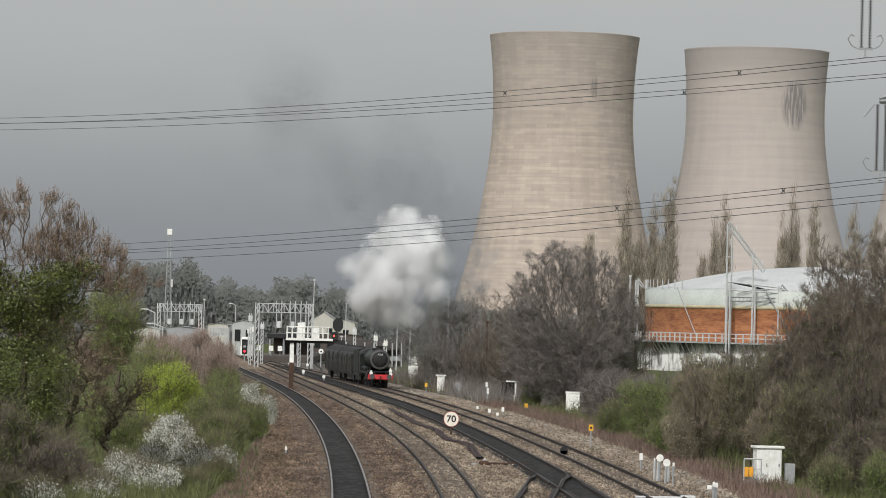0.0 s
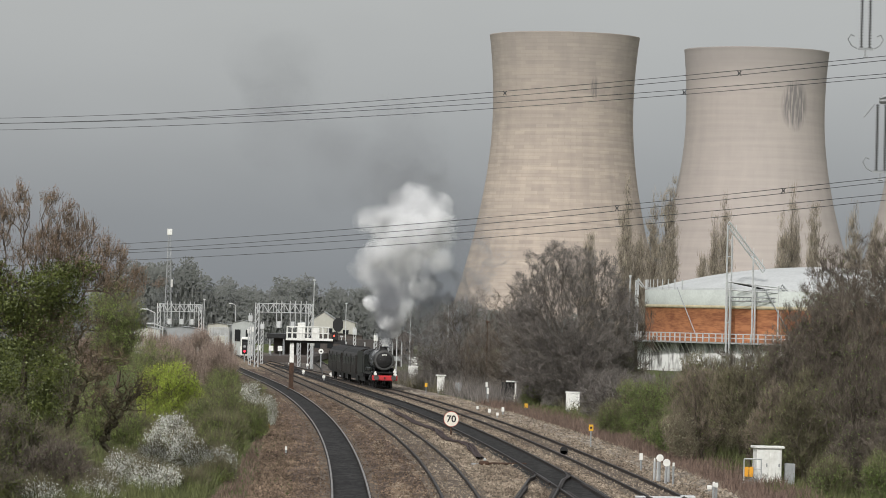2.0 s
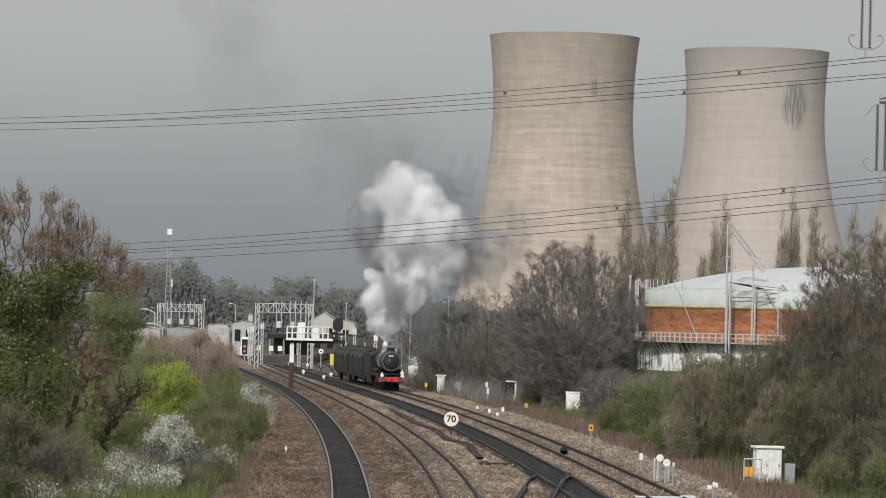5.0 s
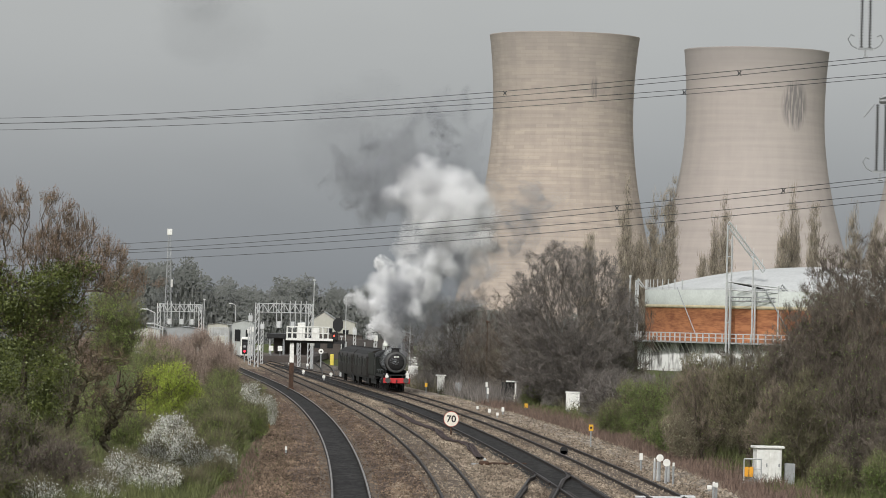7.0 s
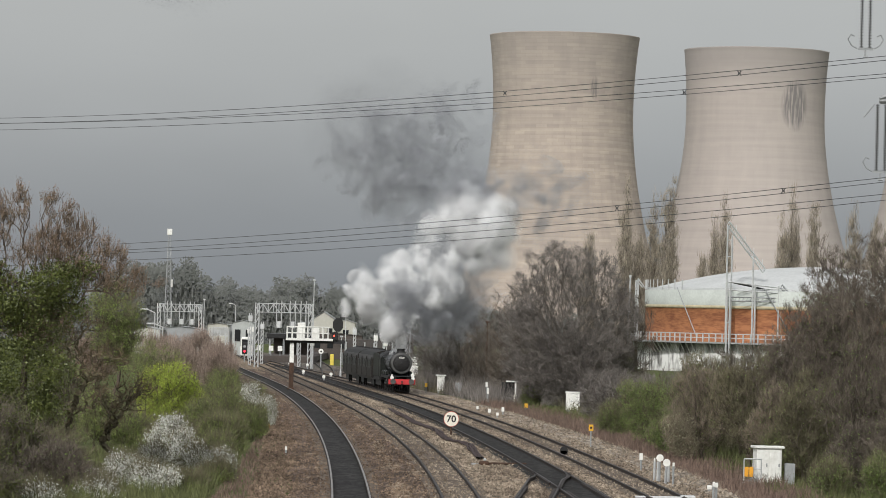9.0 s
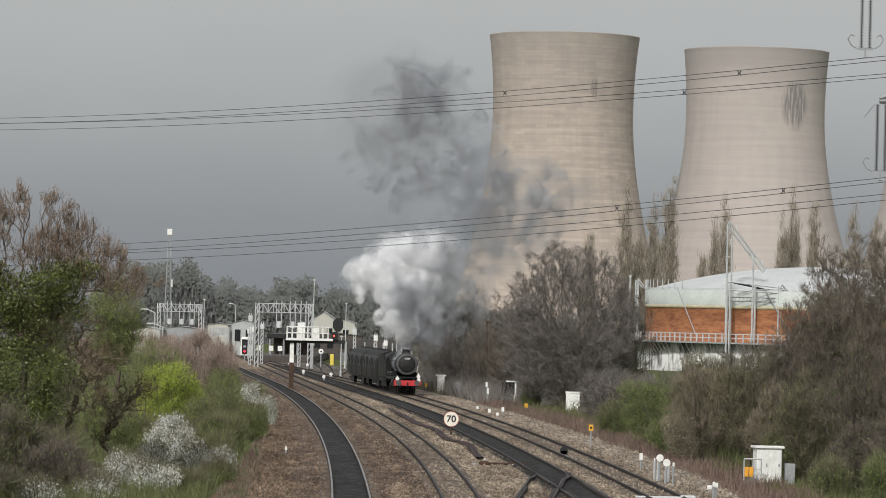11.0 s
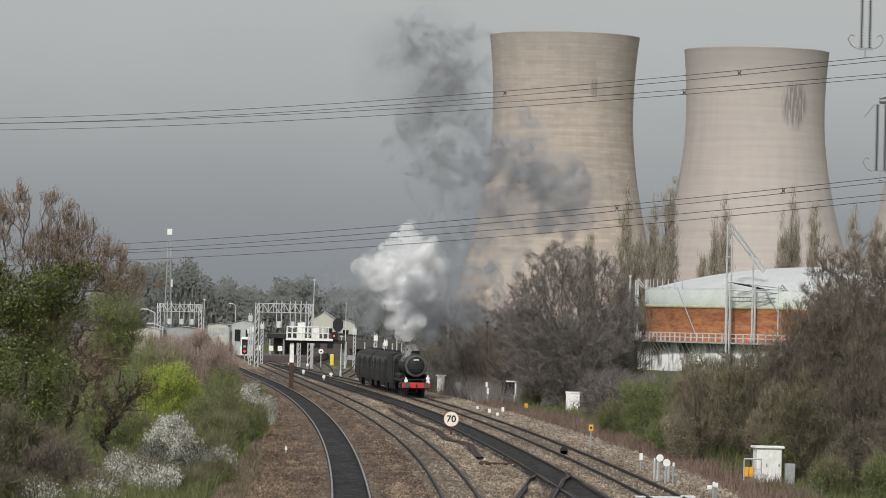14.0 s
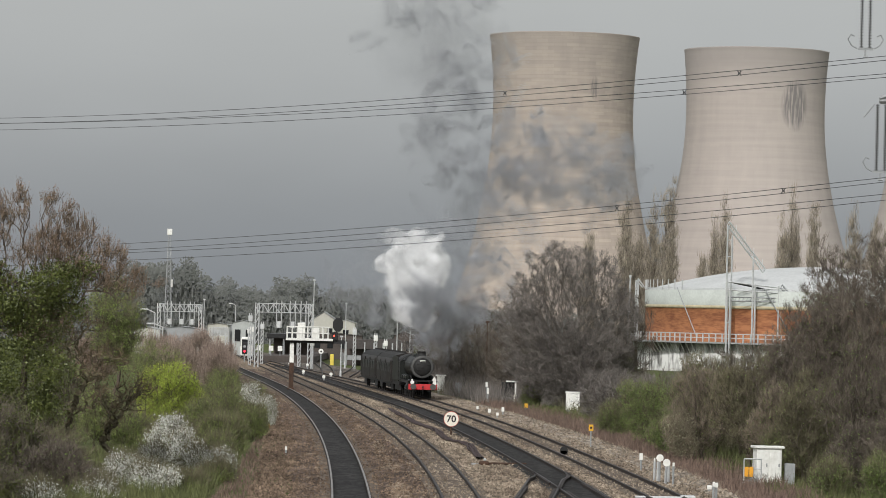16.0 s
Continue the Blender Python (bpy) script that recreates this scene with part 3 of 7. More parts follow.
# ---- cooling towers ----
def cooling_tower(x, y, mat, label, height=113.0, throat=26.2, throat_z=86.0, low=66.0, high=72.0):
    thing = empty("cooling_tower", Matrix.Translation((x, y, 0)), label, "cooling tower", "cooling towers")
    prof = []
    for i in range(41):
        z = 7.0 + (height - 7.0) * i / 40
        prof.append((throat * math.sqrt(1 + ((z - throat_z) / (low if z < throat_z else high)) ** 2), z))
    prof += [(prof[-1][0] + 0.12, height + 0.4), (prof[-1][0] - 0.7, height + 0.4), (prof[-1][0] - 0.9, height - 4), (prof[-12][0] - 0.9, prof[-12][1])]
    bm = turned(B(), prof, 96)
    part("shell", bm, mat, thing, smooth=True)
    legs = B()
    r0 = prof[0][0]
    for i in range(36):
        a0, a1, a2 = (2 * math.pi * (i + k) / 36 for k in (0, 0.5, 1))
        foot = Vector((math.cos(a1) * (r0 + 2.5), math.sin(a1) * (r0 + 2.5), -0.5))
        for a in (a0, a2):
            rod(legs, foot, (math.cos(a) * r0, math.sin(a) * r0, 7.2), 0.45, n=6)
    part("legs", legs, mat, thing)
    return thing


def build_towers():
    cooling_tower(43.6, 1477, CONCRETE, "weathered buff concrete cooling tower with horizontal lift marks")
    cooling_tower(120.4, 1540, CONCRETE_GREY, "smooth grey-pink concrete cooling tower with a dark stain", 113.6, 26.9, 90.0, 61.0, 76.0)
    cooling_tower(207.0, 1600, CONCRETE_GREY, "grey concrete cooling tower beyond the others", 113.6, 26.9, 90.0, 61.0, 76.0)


# ---- gas holder ----
def build_gasholder():
    PALE = material("pale_gasholder_paint", (0.52, 0.55, 0.51), (0.41, 0.43, 0.40), 0.7, size=2.5, fine=3.0)
    ORANGE = material("rusty_orange_paint", (0.47, 0.205, 0.095), (0.27, 0.105, 0.055), 0.75, size=5.0, fine=0.9, stretch_z=4.0, contrast=(0.40, 0.58))
    BAND = material("cream_band_paint", (0.52, 0.46, 0.32), (0.40, 0.34, 0.22), 0.75, size=1.5, fine=2.0)
    ROOF = material("white_roof_sheet", (0.54, 0.55, 0.54), (0.44, 0.45, 0.44), 0.6, size=4.0, fine=2.0)
    STREAKED = material("streaked_tank_paint", (0.68, 0.68, 0.65), (0.14, 0.135, 0.125), 0.8, size=1.6, fine=1.1, stretch_z=0.35, contrast=(0.42, 0.55))
    cx, cy, R = 62.5, 650.0, 29.5
    thing = empty("gas_holder", Matrix.Translation((cx, cy, 0)), "round gas holder with white domed roof and rusty orange band", "gas holder")
    part("tank", turned(B(), [(R + 0.6, -0.4), (R + 0.6, 4.2), (R - 0.3, 4.2)], 96), STREAKED, thing, "whitish lower tank wall", True)
    part("lower_lift", turned(B(), [(R - 0.5, 3.5), (R - 0.5, 9.9), (R - 0.4, 10.0)], 96), ORANGE, thing, "rust-orange painted lift", True)
    part("upper_lift", turned(B(), [(R - 0.4, 10.0), (R - 0.4, 12.6), (R - 0.9, 12.75)], 96), PALE, thing, "pale painted lift", True)
    dome = [(R - 0.6, 12.6)] + [((R - 0.7) * (1 - i / 14), 12.7 + 4.3 * (1 - (1 - i / 14) ** 2)) for i in range(14)] + [(0, 17.0)]
    part("roof", turned(B(), dome, 96), ROOF, thing, "white shallow domed roof", True)
    part("cream_band", turned(B(), [(R - 0.52, 9.75), (R - 0.36, 9.75), (R - 0.36, 10.25), (R - 0.52, 10.25)], 96), BAND, thing, "cream band above the rusty lift", True)
    walk_bm = turned(B(), [(R + 0.5, 4.2), (R + 2.6, 4.2), (R + 2.6, 4.45), (R + 0.5, 4.45)], 96)
    part("walkway", walk_bm, GREY, thing)
    for k in range(80):
        a = math.pi * (1.0 + k / 79)
        c, s = math.cos(a), math.sin(a)
        bm = B()
        for rr in (R + 1.8,):
            bar(bm, (c * rr, s * rr, 4.4), (c * rr, s * rr, 5.75), 0.17)
        bar(bm, (c * (R + 0.6), s * (R + 0.6), 2.6), (c * (R + 1.8), s * (R + 1.8), 4.3), 0.16)
        part("railing_post", bm, GALV, thing)
    for z in (5.1, 5.75):
        part("handrail", turned(B(), [(R + 1.73, z - 0.07), (R + 1.87, z - 0.07), (R + 1.87, z + 0.07), (R + 1.73, z + 0.07), (R + 1.73, z - 0.07)], 96), GALV, thing)
    part("roof_handrail", turned(B(), [(R - 0.6, 12.9), (R - 0.5, 12.9), (R - 0.5, 13.0), (R - 0.6, 13.0), (R - 0.6, 12.9)], 96), GALV, thing)
    # guide columns round the tank
    for a0, a1 in ((214, 224), (247, 256)):
        p0, p1 = radians(a0), radians(a1)
        bm = bar(B(), (math.cos(p0) * (R + 0.5), math.sin(p0) * (R + 0.5), 13.0), (math.cos(p1) * (R + 0.9), math.sin(p1) * (R + 0.9), 5.2), 0.13)
        part("sloping_pipe", bm, GREY, thing)
    bm = B()
    rod(bm, (-(R + 2.3), 0, 4.3), (-(R + 2.1), 0, 14.8), 0.13, 0.11)
    rod(bm, (-(R + 2.1), 0, 14.6), (-(R + 2.1), 0, 15.0), 0.2)
    part("vent_pole", bm, GALV, thing)
    for ang, z1 in ((182, 14.2), (187, 14.4), (262, 14.0)):
        a = radians(ang)
        rr = R + 1.2
        c, s = math.cos(a) * rr, math.sin(a) * rr
        bm = B()
        bar(bm, (c, s, 4.3), (c, s, z1), 0.2)
        bar(bm, (c * 0.965, s * 0.965, 13.0), (c, s, z1), 0.14)
        part("guide_column", bm, GALV, thing)
    # stair tower with a sloping ladder onto the roof
    px, py = -17.6, -25.4
    bm = B()
    for dx in (0, 0.75):
        bar(bm, (px + dx, py, -0.4), (px + dx, py, 22.9 if dx == 0 else 21.4), 0.19)
    for z in np.arange(5.0, 21.0, 2.6):
        bar(bm, (px, py, z), (px + 0.75, py, z), 0.10)
    part("stair_tower", bm, GALV, thing, "white twin-legged stair tower")
    bm = B()
    p, q = Vector((px - 0.1, py, 22.9)), Vector((px + 6.0, py + 3.0, 15.6))
    for off in ((0, 0, 0), (0.30, 0, 0.62)):
        bar(bm, p + Vector(off), q + Vector(off), 0.20)
    for i in range(26):
        u = p.lerp(q, i / 25)
        bar(bm, u, u + Vector((0.30, 0, 0.62)), 0.10)
    for i in (5, 11, 17, 23):
        u = p.lerp(q, i / 25)
        bar(bm, u + Vector((0.3, 0, 0.6)), u + Vector((0.3, 0, 1.6)), 0.08)
    part("sloping_stair", bm, GALV, thing, "white sloping stair to the roof")
    bm = B()
    p, q = Vector((px + 8.4, py - 2.0, 13.2)), Vector((px + 14.0, py - 2.6, 6.6))
    for off in ((0, 0, 0), (0.2, 0, 0.55)):
        bar(bm, p + Vector(off), q + Vector(off), 0.17)
    for i in range(22):
        u = p.lerp(q, i / 21)
        bar(bm, u, u + Vector((0.2, 0, 0.55)), 0.10)
    part("lower_stair", bm, GREY, thing, "grey sloping stair down the side")
    # frame of columns and girders before the roof
    for dx, z1 in ((0.0, 14.2), (0.45, 13.6), (4.0, 18.4), (4.4, 13.8), (8.1, 13.5), (8.5, 13.0)):
        part("guide_column", bar(B(), (px + dx, py - 2.0, -0.4), (px + dx, py - 2.0, z1), 0.20), GALV, thing)
    bm = B()
    bar(bm, (px, py - 2.0, 14.0), (px + 8.4, py - 2.0, 13.2), 0.16)
    bar(bm, (px, py - 2.0, 12.7), (px + 8.4, py - 2.0, 12.4), 0.14)
    part("cross_beam", bm, GALV, thing)
    bm = B()
    for z in (11.0, 11.6):
        bar(bm, (px, py - 1.9, z), (px + 8.4, py - 1.9, z), 0.15)
    for i in range(14):
        bar(bm, (px + 0.6 * i, py - 1.9, 11.0), (px + 0.6 * i + 0.3, py - 1.9, 11.6), 0.08)
    part("bridge_girder", bm, GREY, thing)
    bm = bar(B(), (px + 1.0, py - 1.5, 13.9), (px + 7.6, py - 0.5, 12.6), 0.2)
    part("pipe", bm, BLACK, thing, "dark pipe across the roof edge")
    for ang in range(178, 216, 4):
        a = radians(ang)
        c, s = math.cos(a) * (R - 0.5), math.sin(a) * (R - 0.5)
        part("roof_railing_post", bar(B(), (c, s, 12.7), (c, s, 14.3), 0.12), GALV, thing)


# ---- overhead power line ----
def build_power_line():
    WIRE = material("weathered_cable", (0.10, 0.10, 0.10), (0.07, 0.07, 0.07), 0.6, 0.6)
    GLASS = material("insulator_glaze", (0.10, 0.10, 0.098), (0.06, 0.06, 0.058), 0.3)

    def cable(p, q, sag, label):
        p, q = Vector(p), Vector(q)
        far = p.lerp(q, 1.9)
        near = p.lerp(q, -0.35)
        pts = []
        for i in range(41):
            u = i / 40
            a = near.lerp(far, u)
            w = -0.35 + 2.25 * u
            a.z += -sag * 4 * w * (1 - w) if 0 <= w <= 1 else sag * 4 * abs(w * (1 - w)) * (0.6 if w > 1 else 0.5)
            pts.append(a)
        verts = [(a.x, a.y + 0.018 * math.cos(2 * math.pi * k / 5), a.z + 0.018 * math.sin(2 * math.pi * k / 5)) for a in pts for k in range(5)]
        faces = [(5 * i + k, 5 * i + (k + 1) % 5, 5 * i + 5 + (k + 1) % 5, 5 * i + 5 + k) for i in range(len(pts) - 1) for k in range(5)]
        ob = from_arrays("power_cable", verts, faces, WIRE)
        return tagged(ob, label, "power cable", "overhead cables")

    lab = "thin dark overhead power cable"
    cable((22.36, 212, 21.70), (-37.2, 330, 22.97), 0.60, lab)
    cable((22.36, 212, 21.47), (-37.2, 330, 22.54), 0.64, lab)
    cable((24.0, 216, 21.15), (-37.2, 330, 22.53), 0.52, lab)
    cable((24.0, 216, 20.95), (-37.2, 330, 21.99), 0.57, lab)
    cable((23.2, 212, 15.26), (-26.7, 320, 12.52), 0.39, lab)
    cable((23.2, 212, 15.02), (-26.7, 320, 12.00), 0.41, lab)
    cable((23.9, 214, 14.50), (-26.7, 320, 11.78), 0.40, lab)
    cable((23.9, 214, 14.17), (-26.7, 320, 11.18), 0.44, lab)
    # spacers that hold the twin cables apart
    for x, y, z in ((3.66, 249.1, 21.46), (16.52, 223.6, 21.45), (14.09, 234.5, 20.92), (10.48, 239.5, 14.10), (18.96, 221.2, 14.78)):
        t = empty("cable_spacer", Matrix.Translation((x, y, z)), "small dark spacer clamping twin power cables", "cable spacer", "cable spacers")
        for sx in (-1, 1):
            bm = B()
            bar(bm, (sx * 0.11, 0, 0.14), (0.0, 0, 0.0), 0.035)
            bar(bm, (sx * 0.11, 0, -0.14), (0.0, 0, 0.0), 0.035)
            part("arm", bm, WIRE, t)
        part("clamp", box(B(), -0.07, 0.07, -0.05, 0.05, -0.05, 0.05, 0.01), WIRE, t)

    def insulator(x, y, z, ln, label):
        thing = empty("insulator_set", Matrix.Translation((x, y, z)), label, "insulator", "insulator strings")
        for dx in (-0.22, 0.22):
            prof = []
            n = 28
            for i in range(n):
                h = 0.25 + ln * i / n
                prof += [(0.03, h), (0.115, h + 0.015), (0.10, h + 0.06), (0.03, h + 0.085)]
            part("insulator_string", turned(B(), prof, 10, Matrix.Translation((dx * (1 if dx > 0 else 1), 0, 0))), GLASS, thing)
        bm = B()
        box(bm, -0.4, 0.4, -0.05, 0.05, 0.12, 0.24)
        rod(bm, (0, 0, 0.15), (0, 0, -0.25), 0.05)
        rod(bm, (-0.12, 0, -0.25), (0.12, 0, -0.25), 0.06)
        part("yoke", bm, GREY, thing)
        for s in (-1, 1):
            pts = [Vector((s * 0.45, 0, 0.2)), Vector((s * 0.75, 0, 0.35)), Vector((s * 0.95, 0, 0.7)), Vector((s * 0.8, 0, 0.95)), Vector((s * 0.6, 0, 0.85))]
            bm = B()
            for a, b in zip(pts, pts[1:]):
                rod(bm, a, b, 0.035, n=6)
            part("arcing_horn", bm, GREY, thing)
            bm = B()
            rod(bm, (s * 0.4, 0, ln + 0.2), (s * 0.95, 0, ln - 0.5), 0.035, n=6)
            part("arcing_horn", bm, GREY, thing)
        return thing

    # lattice pylon that carries the lines, beside the view
    thing = empty("pylon", Matrix.Translation((30.5, 214, -0.4)), "grey lattice steel pylon carrying insulators", "pylon")
    bm = B()
    for sx in (-1, 1):
        for sy in (-1, 1):
            bar(bm, (sx * 3.2, sy * 3.2, 0), (sx * 1.0, sy * 1.0, 36), 0.22)
    for i in range(12):
        z0, z1 = 3 * i, 3 * i + 3
        w0, w1 = 3.2 - 2.2 * z0 / 36, 3.2 - 2.2 * z1 / 36
        for sy in (-1, 1):
            bar(bm, (-w0, sy * w0, z0), (w1, sy * w1, z1), 0.11)
            bar(bm, (w0, sy * w0, z0), (-w1, sy * w1, z1), 0.11)
            bar(bm, (sy * w0, -w0, z0), (sy * w1, w1, z1), 0.11)
    part("lattice_mast", bm, GREY, thing)
    for z, tip in ((19.9, -7.05), (26.6, -8.05)):
        bm = B()
        for sy in (-1, 1):
            bar(bm, (-1.6, sy * 1.4, z), (tip, 0, z), 0.2)
            bar(bm, (-1.4, sy * 1.3, z + 1.8), (tip, 0, z + 0.15), 0.16)
        part("cross_arm", bm, GREY, thing)
    insulator(22.40, 212, 22.0, 4.3, "twin string of grey disc insulators on a pylon arm")
    insulator(23.35, 212, 15.42, 3.6, "twin string of grey disc insulators on a pylon arm")


# ---- trees ----
def build_trees():
    R_ = np.random.default_rng

    def egg(seed, h, rx, low, n=9, ry=None, fat=0.36):
        return lumpy(R_(seed), h, rx, ry or rx, low, n, fat)

    def dome(seed, h, rx, n=26, low=0.25):
        """A broad round crown: lumps set over the shell of a dome."""
        rng = R_(seed)
        out = [(0, 0, h * 0.49, rx * 0.90, rx * 0.90, h * 0.47), (0, 0, h * 0.24, rx * 0.80, rx * 0.80, h * 0.22)]
        for _ in range(n):
            d = rng.normal(size=3)
            d /= np.linalg.norm(d)
            s_ = rng.uniform(0.12, 0.22)
            out.append((d[0] * rx * (1 - s_), d[1] * rx * (1 - s_), max(h * low, h * 0.50 + d[2] * h * (0.5 - s_ * 0.4)), rx * s_, rx * s_, h * s_ * 0.5))
        return out

    bare = "bare brown tree with dense fine twigs in early spring"
    tree("bare_tree", 10.9, 338, -0.4, dome(5, 14.6, 6.7, 44, 0.14), "round bare brown tree with dense twigs beside the tracks", 5, 105000, TWIG_BROWN, 0.46, 0.021, sites=3600, trunk_r=0.36, rim=0.62, fork=0.14, upward=0.12, mess=0.36, pull=0.60, wander=0.06, bark=BARK_PALE)
    # belt of bare trees behind the railway
    for i, (x, y, h, r, n) in enumerate(((6.9, 372, 9.6, 3.0, 9000), (2.6, 408, 9.6, 3.2, 9000), (8.6, 380, 9.2, 3.2, 8000), (15.6, 340, 10.8, 3.0, 11000), (-2.0, 500, 10.5, 4.0, 6000), (3.0, 470, 11.5, 4.6, 7000), (8.0, 450, 11.5, 5.0, 7000), (12.8, 296, 4.0, 2.6, 7000), (14.6, 300, 3.4, 2.4, 6000), (8.4, 368, 3.4, 1.8, 4000), (-0.2, 436, 8.0, 2.8, 5000), (16.4, 285, 3.9, 2.2, 6000), (4.4, 392, 6.5, 2.6, 6000), (13.0, 334, 5.0, 2.4, 6000), (0.8, 440, 5.0, 2.4, 5000))):
        tree("bare_tree", x, y, -0.4, dome(20 + i, h * 1.08, r * 1.1, 12, 0.2), bare, 20 + i, n, TWIG_BROWN if i % 3 else TWIG_RED, 0.55, 0.024, sites=520, trunk_r=0.18, rim=0.75, fork=0.14, mess=0.36, pull=0.5, wander=0.07, upward=0.25)
    # thicket beside the cabinets
    for i, (x, y, h, r, mt) in enumerate(((14.4, 216, 5.2, 2.0, 2), (16.2, 206, 5.7, 2.2, 0), (18.2, 206, 6.6, 2.4, 1), (20.6, 206, 10.0, 2.5, 1), (22.9, 202, 12.4, 2.8, 1), (25.2, 206, 14.0, 3.0, 1), (19.6, 214, 9.0, 2.2, 1), (22.0, 216, 12.0, 2.8, 1), (17.6, 190, 5.4, 2.2, 0), (19.8, 186, 6.6, 2.4, 1), (22.0, 184, 8.0, 2.6, 1), (24.0, 182, 9.0, 2.4, 1),
                                          (16.4, 192, 4.6, 1.6, 2), (21.0, 176, 4.2, 2.0, 1), (15.8, 226, 5.2, 2.2, 0), (19.0, 178, 3.4, 1.6, 1), (15.6, 234, 5.6, 2.4, 0), (17.6, 230, 6.4, 2.6, 1), (19.4, 226, 7.4, 2.6, 1), (21.4, 211, 10.4, 2.4, 1), (23.8, 209, 12.0, 2.6, 1))):
        tree("bare_tree", x, y, -0.4, egg(40 + i, h * 1.22, r * 1.15, -0.3, 16), "bare reddish-brown thicket tree beside the gravel path", 40 + i, 15000 if h < 9 else 26000, (TWIG_OLIVE, TWIG_RED, TWIG_PALE)[mt], 0.36, 0.015, sites=900, upward=0.5, trunk_r=0.16, rim=0.8, fork=0.08, mess=0.40, pull=0.45, wander=0.07, leaves=(2600, 500, 1200)[i % 3], leaf_mat=LEAF_GREEN, leaf_size=0.065)
    for i, (x, y, h, r, c) in enumerate(((12.6, 240, 4.9, 2.1, 0), (14.4, 236, 4.9, 2.0, 0), (13.2, 262, 4.0, 2.0, 0), (13.4, 226, 3.0, 1.5, 0), (19.3, 171, 2.6, 1.6, 0), (16.3, 190, 2.8, 1.2, 1), (11.6, 262, 3.0, 1.7, 1), (7.9, 338, 2.0, 1.2, 0), (21.6, 168, 2.4, 1.5, 0), (17.4, 176, 1.8, 1.3, 1))):
        tree("shrub", x, y, -0.4, egg(60 + i, h, r, -0.4, 10), "green leafy shrub at the foot of the thicket", 60 + i, 3200, TWIG_OLIVE, 0.55, 0.018, sites=700, leaves=(15000, 6000)[c], leaf_mat=LEAF_GREEN, leaf_size=0.062, trunk_r=0.06, category="shrub", fork=0.08, rim=0.7, upward=0.8)
    tree("shrub", 13.15, 215, -0.4, egg(75, 3.5, 1.2, -0.3, 10), "pale olive budding shrub beside the gravel path", 75, 3600, TWIG_PALE, 0.4, 0.016, sites=600, leaves=7000, leaf_mat=BUD_OLIVE, leaf_size=0.06, trunk_r=0.06, category="shrub", fork=0.08, rim=0.7, upward=0.5)
    tree("shrub", 17.3, 193, -0.4, egg(76, 3.4, 1.4, -0.3, 10), "tan-leaved shrub behind the white cabinet", 76, 4200, TWIG_TAN, 0.4, 0.016, sites=600, leaves=7000, leaf_mat=LEAF_TAN, leaf_size=0.055, trunk_r=0.06, category="shrub", fork=0.08, rim=0.75, upward=0.7)
    tree("shrub", 18.4, 182, -0.4, egg(77, 2.2, 1.3, -0.3, 10), "fresh green shrub beside the white cabinet", 77, 2600, TWIG_OLIVE, 0.4, 0.016, sites=500, leaves=9000, leaf_mat=LEAF_FRESH, leaf_size=0.055, trunk_r=0.05, category="shrub", fork=0.08, rim=0.75, upward=0.9)
    # poplars
    for i, (x, h, r) in enumerate(((27.4, 23.5, 1.5), (34.2, 32.4, 1.9), (39.6, 31.0, 1.8), (42.3, 36.6, 2.2), (53.0, 30.6, 1.9), (66.0, 33.0, 2.0), (69.4, 29.6, 1.6), (77.0, 30.0, 2.8), (37.0, 24.0, 1.8), (48.6, 20.0, 1.1), (63.8, 28.0, 1.4), (51.2, 27.0, 1.3), (80.5, 27.0, 2.6))):
        wide, h = r * 1.12, h * 1.06
        lobes = [(math.sin(j * 2.4 + i) * wide * 0.16, 0, h * (0.10 + 0.80 * j / 11), wide * (0.78 + 0.16 * math.sin(j * 1.9 + i)) * (1.05 - 0.80 * (j / 11) ** 2.2), wide * 0.7 * (1.05 - 0.80 * (j / 11) ** 2.2), h * 0.10) for j in range(12)]
        tree("poplar", x, 740 + 3 * (i % 3), -0.4, lobes, "tall narrow bare poplar with upright twigs", 80 + i, 9000, TWIG_POPLAR, 1.5, 0.060, sites=520, mess=0.20, trunk_r=0.30, upward=1.5, group="row of poplars", rim=0.9, squash=0.55, fork=0.08, loose=0.24, bark=BARK_PALE, wander=0.05)
    # ivy-covered tree on the bank
    ivy_lobes = [(-0.6, 0, 4.6, 2.1, 1.6, 1.9), (1.1, -0.4, 8.7, 1.4, 1.2, 0.8), (-1.6, 0, 7.8, 1.7, 1.4, 1.5), (-1.2, 0, 2.2, 2.2, 1.8, 2.2), (0.7, 0, 6.9, 1.1, 0.9, 1.2), (-3.0, 0, 5.4, 1.6, 1.2, 2.0), (0.2, -0.3, 8.0, 1.4, 1.0, 0.9),
                 (2.3, -0.4, 9.3, 0.6, 0.6, 0.35), (0.9, -0.5, 5.0, 1.1, 1.0, 0.9), (-3.2, -0.4, 1.6, 2.0, 1.4, 1.8), (0.5, -0.2, 3.0, 1.2, 1.0, 1.3), (-2.4, 0, 9.3, 1.2, 0.9, 0.7), (1.9, -0.3, 7.6, 0.6, 0.6, 0.5)]
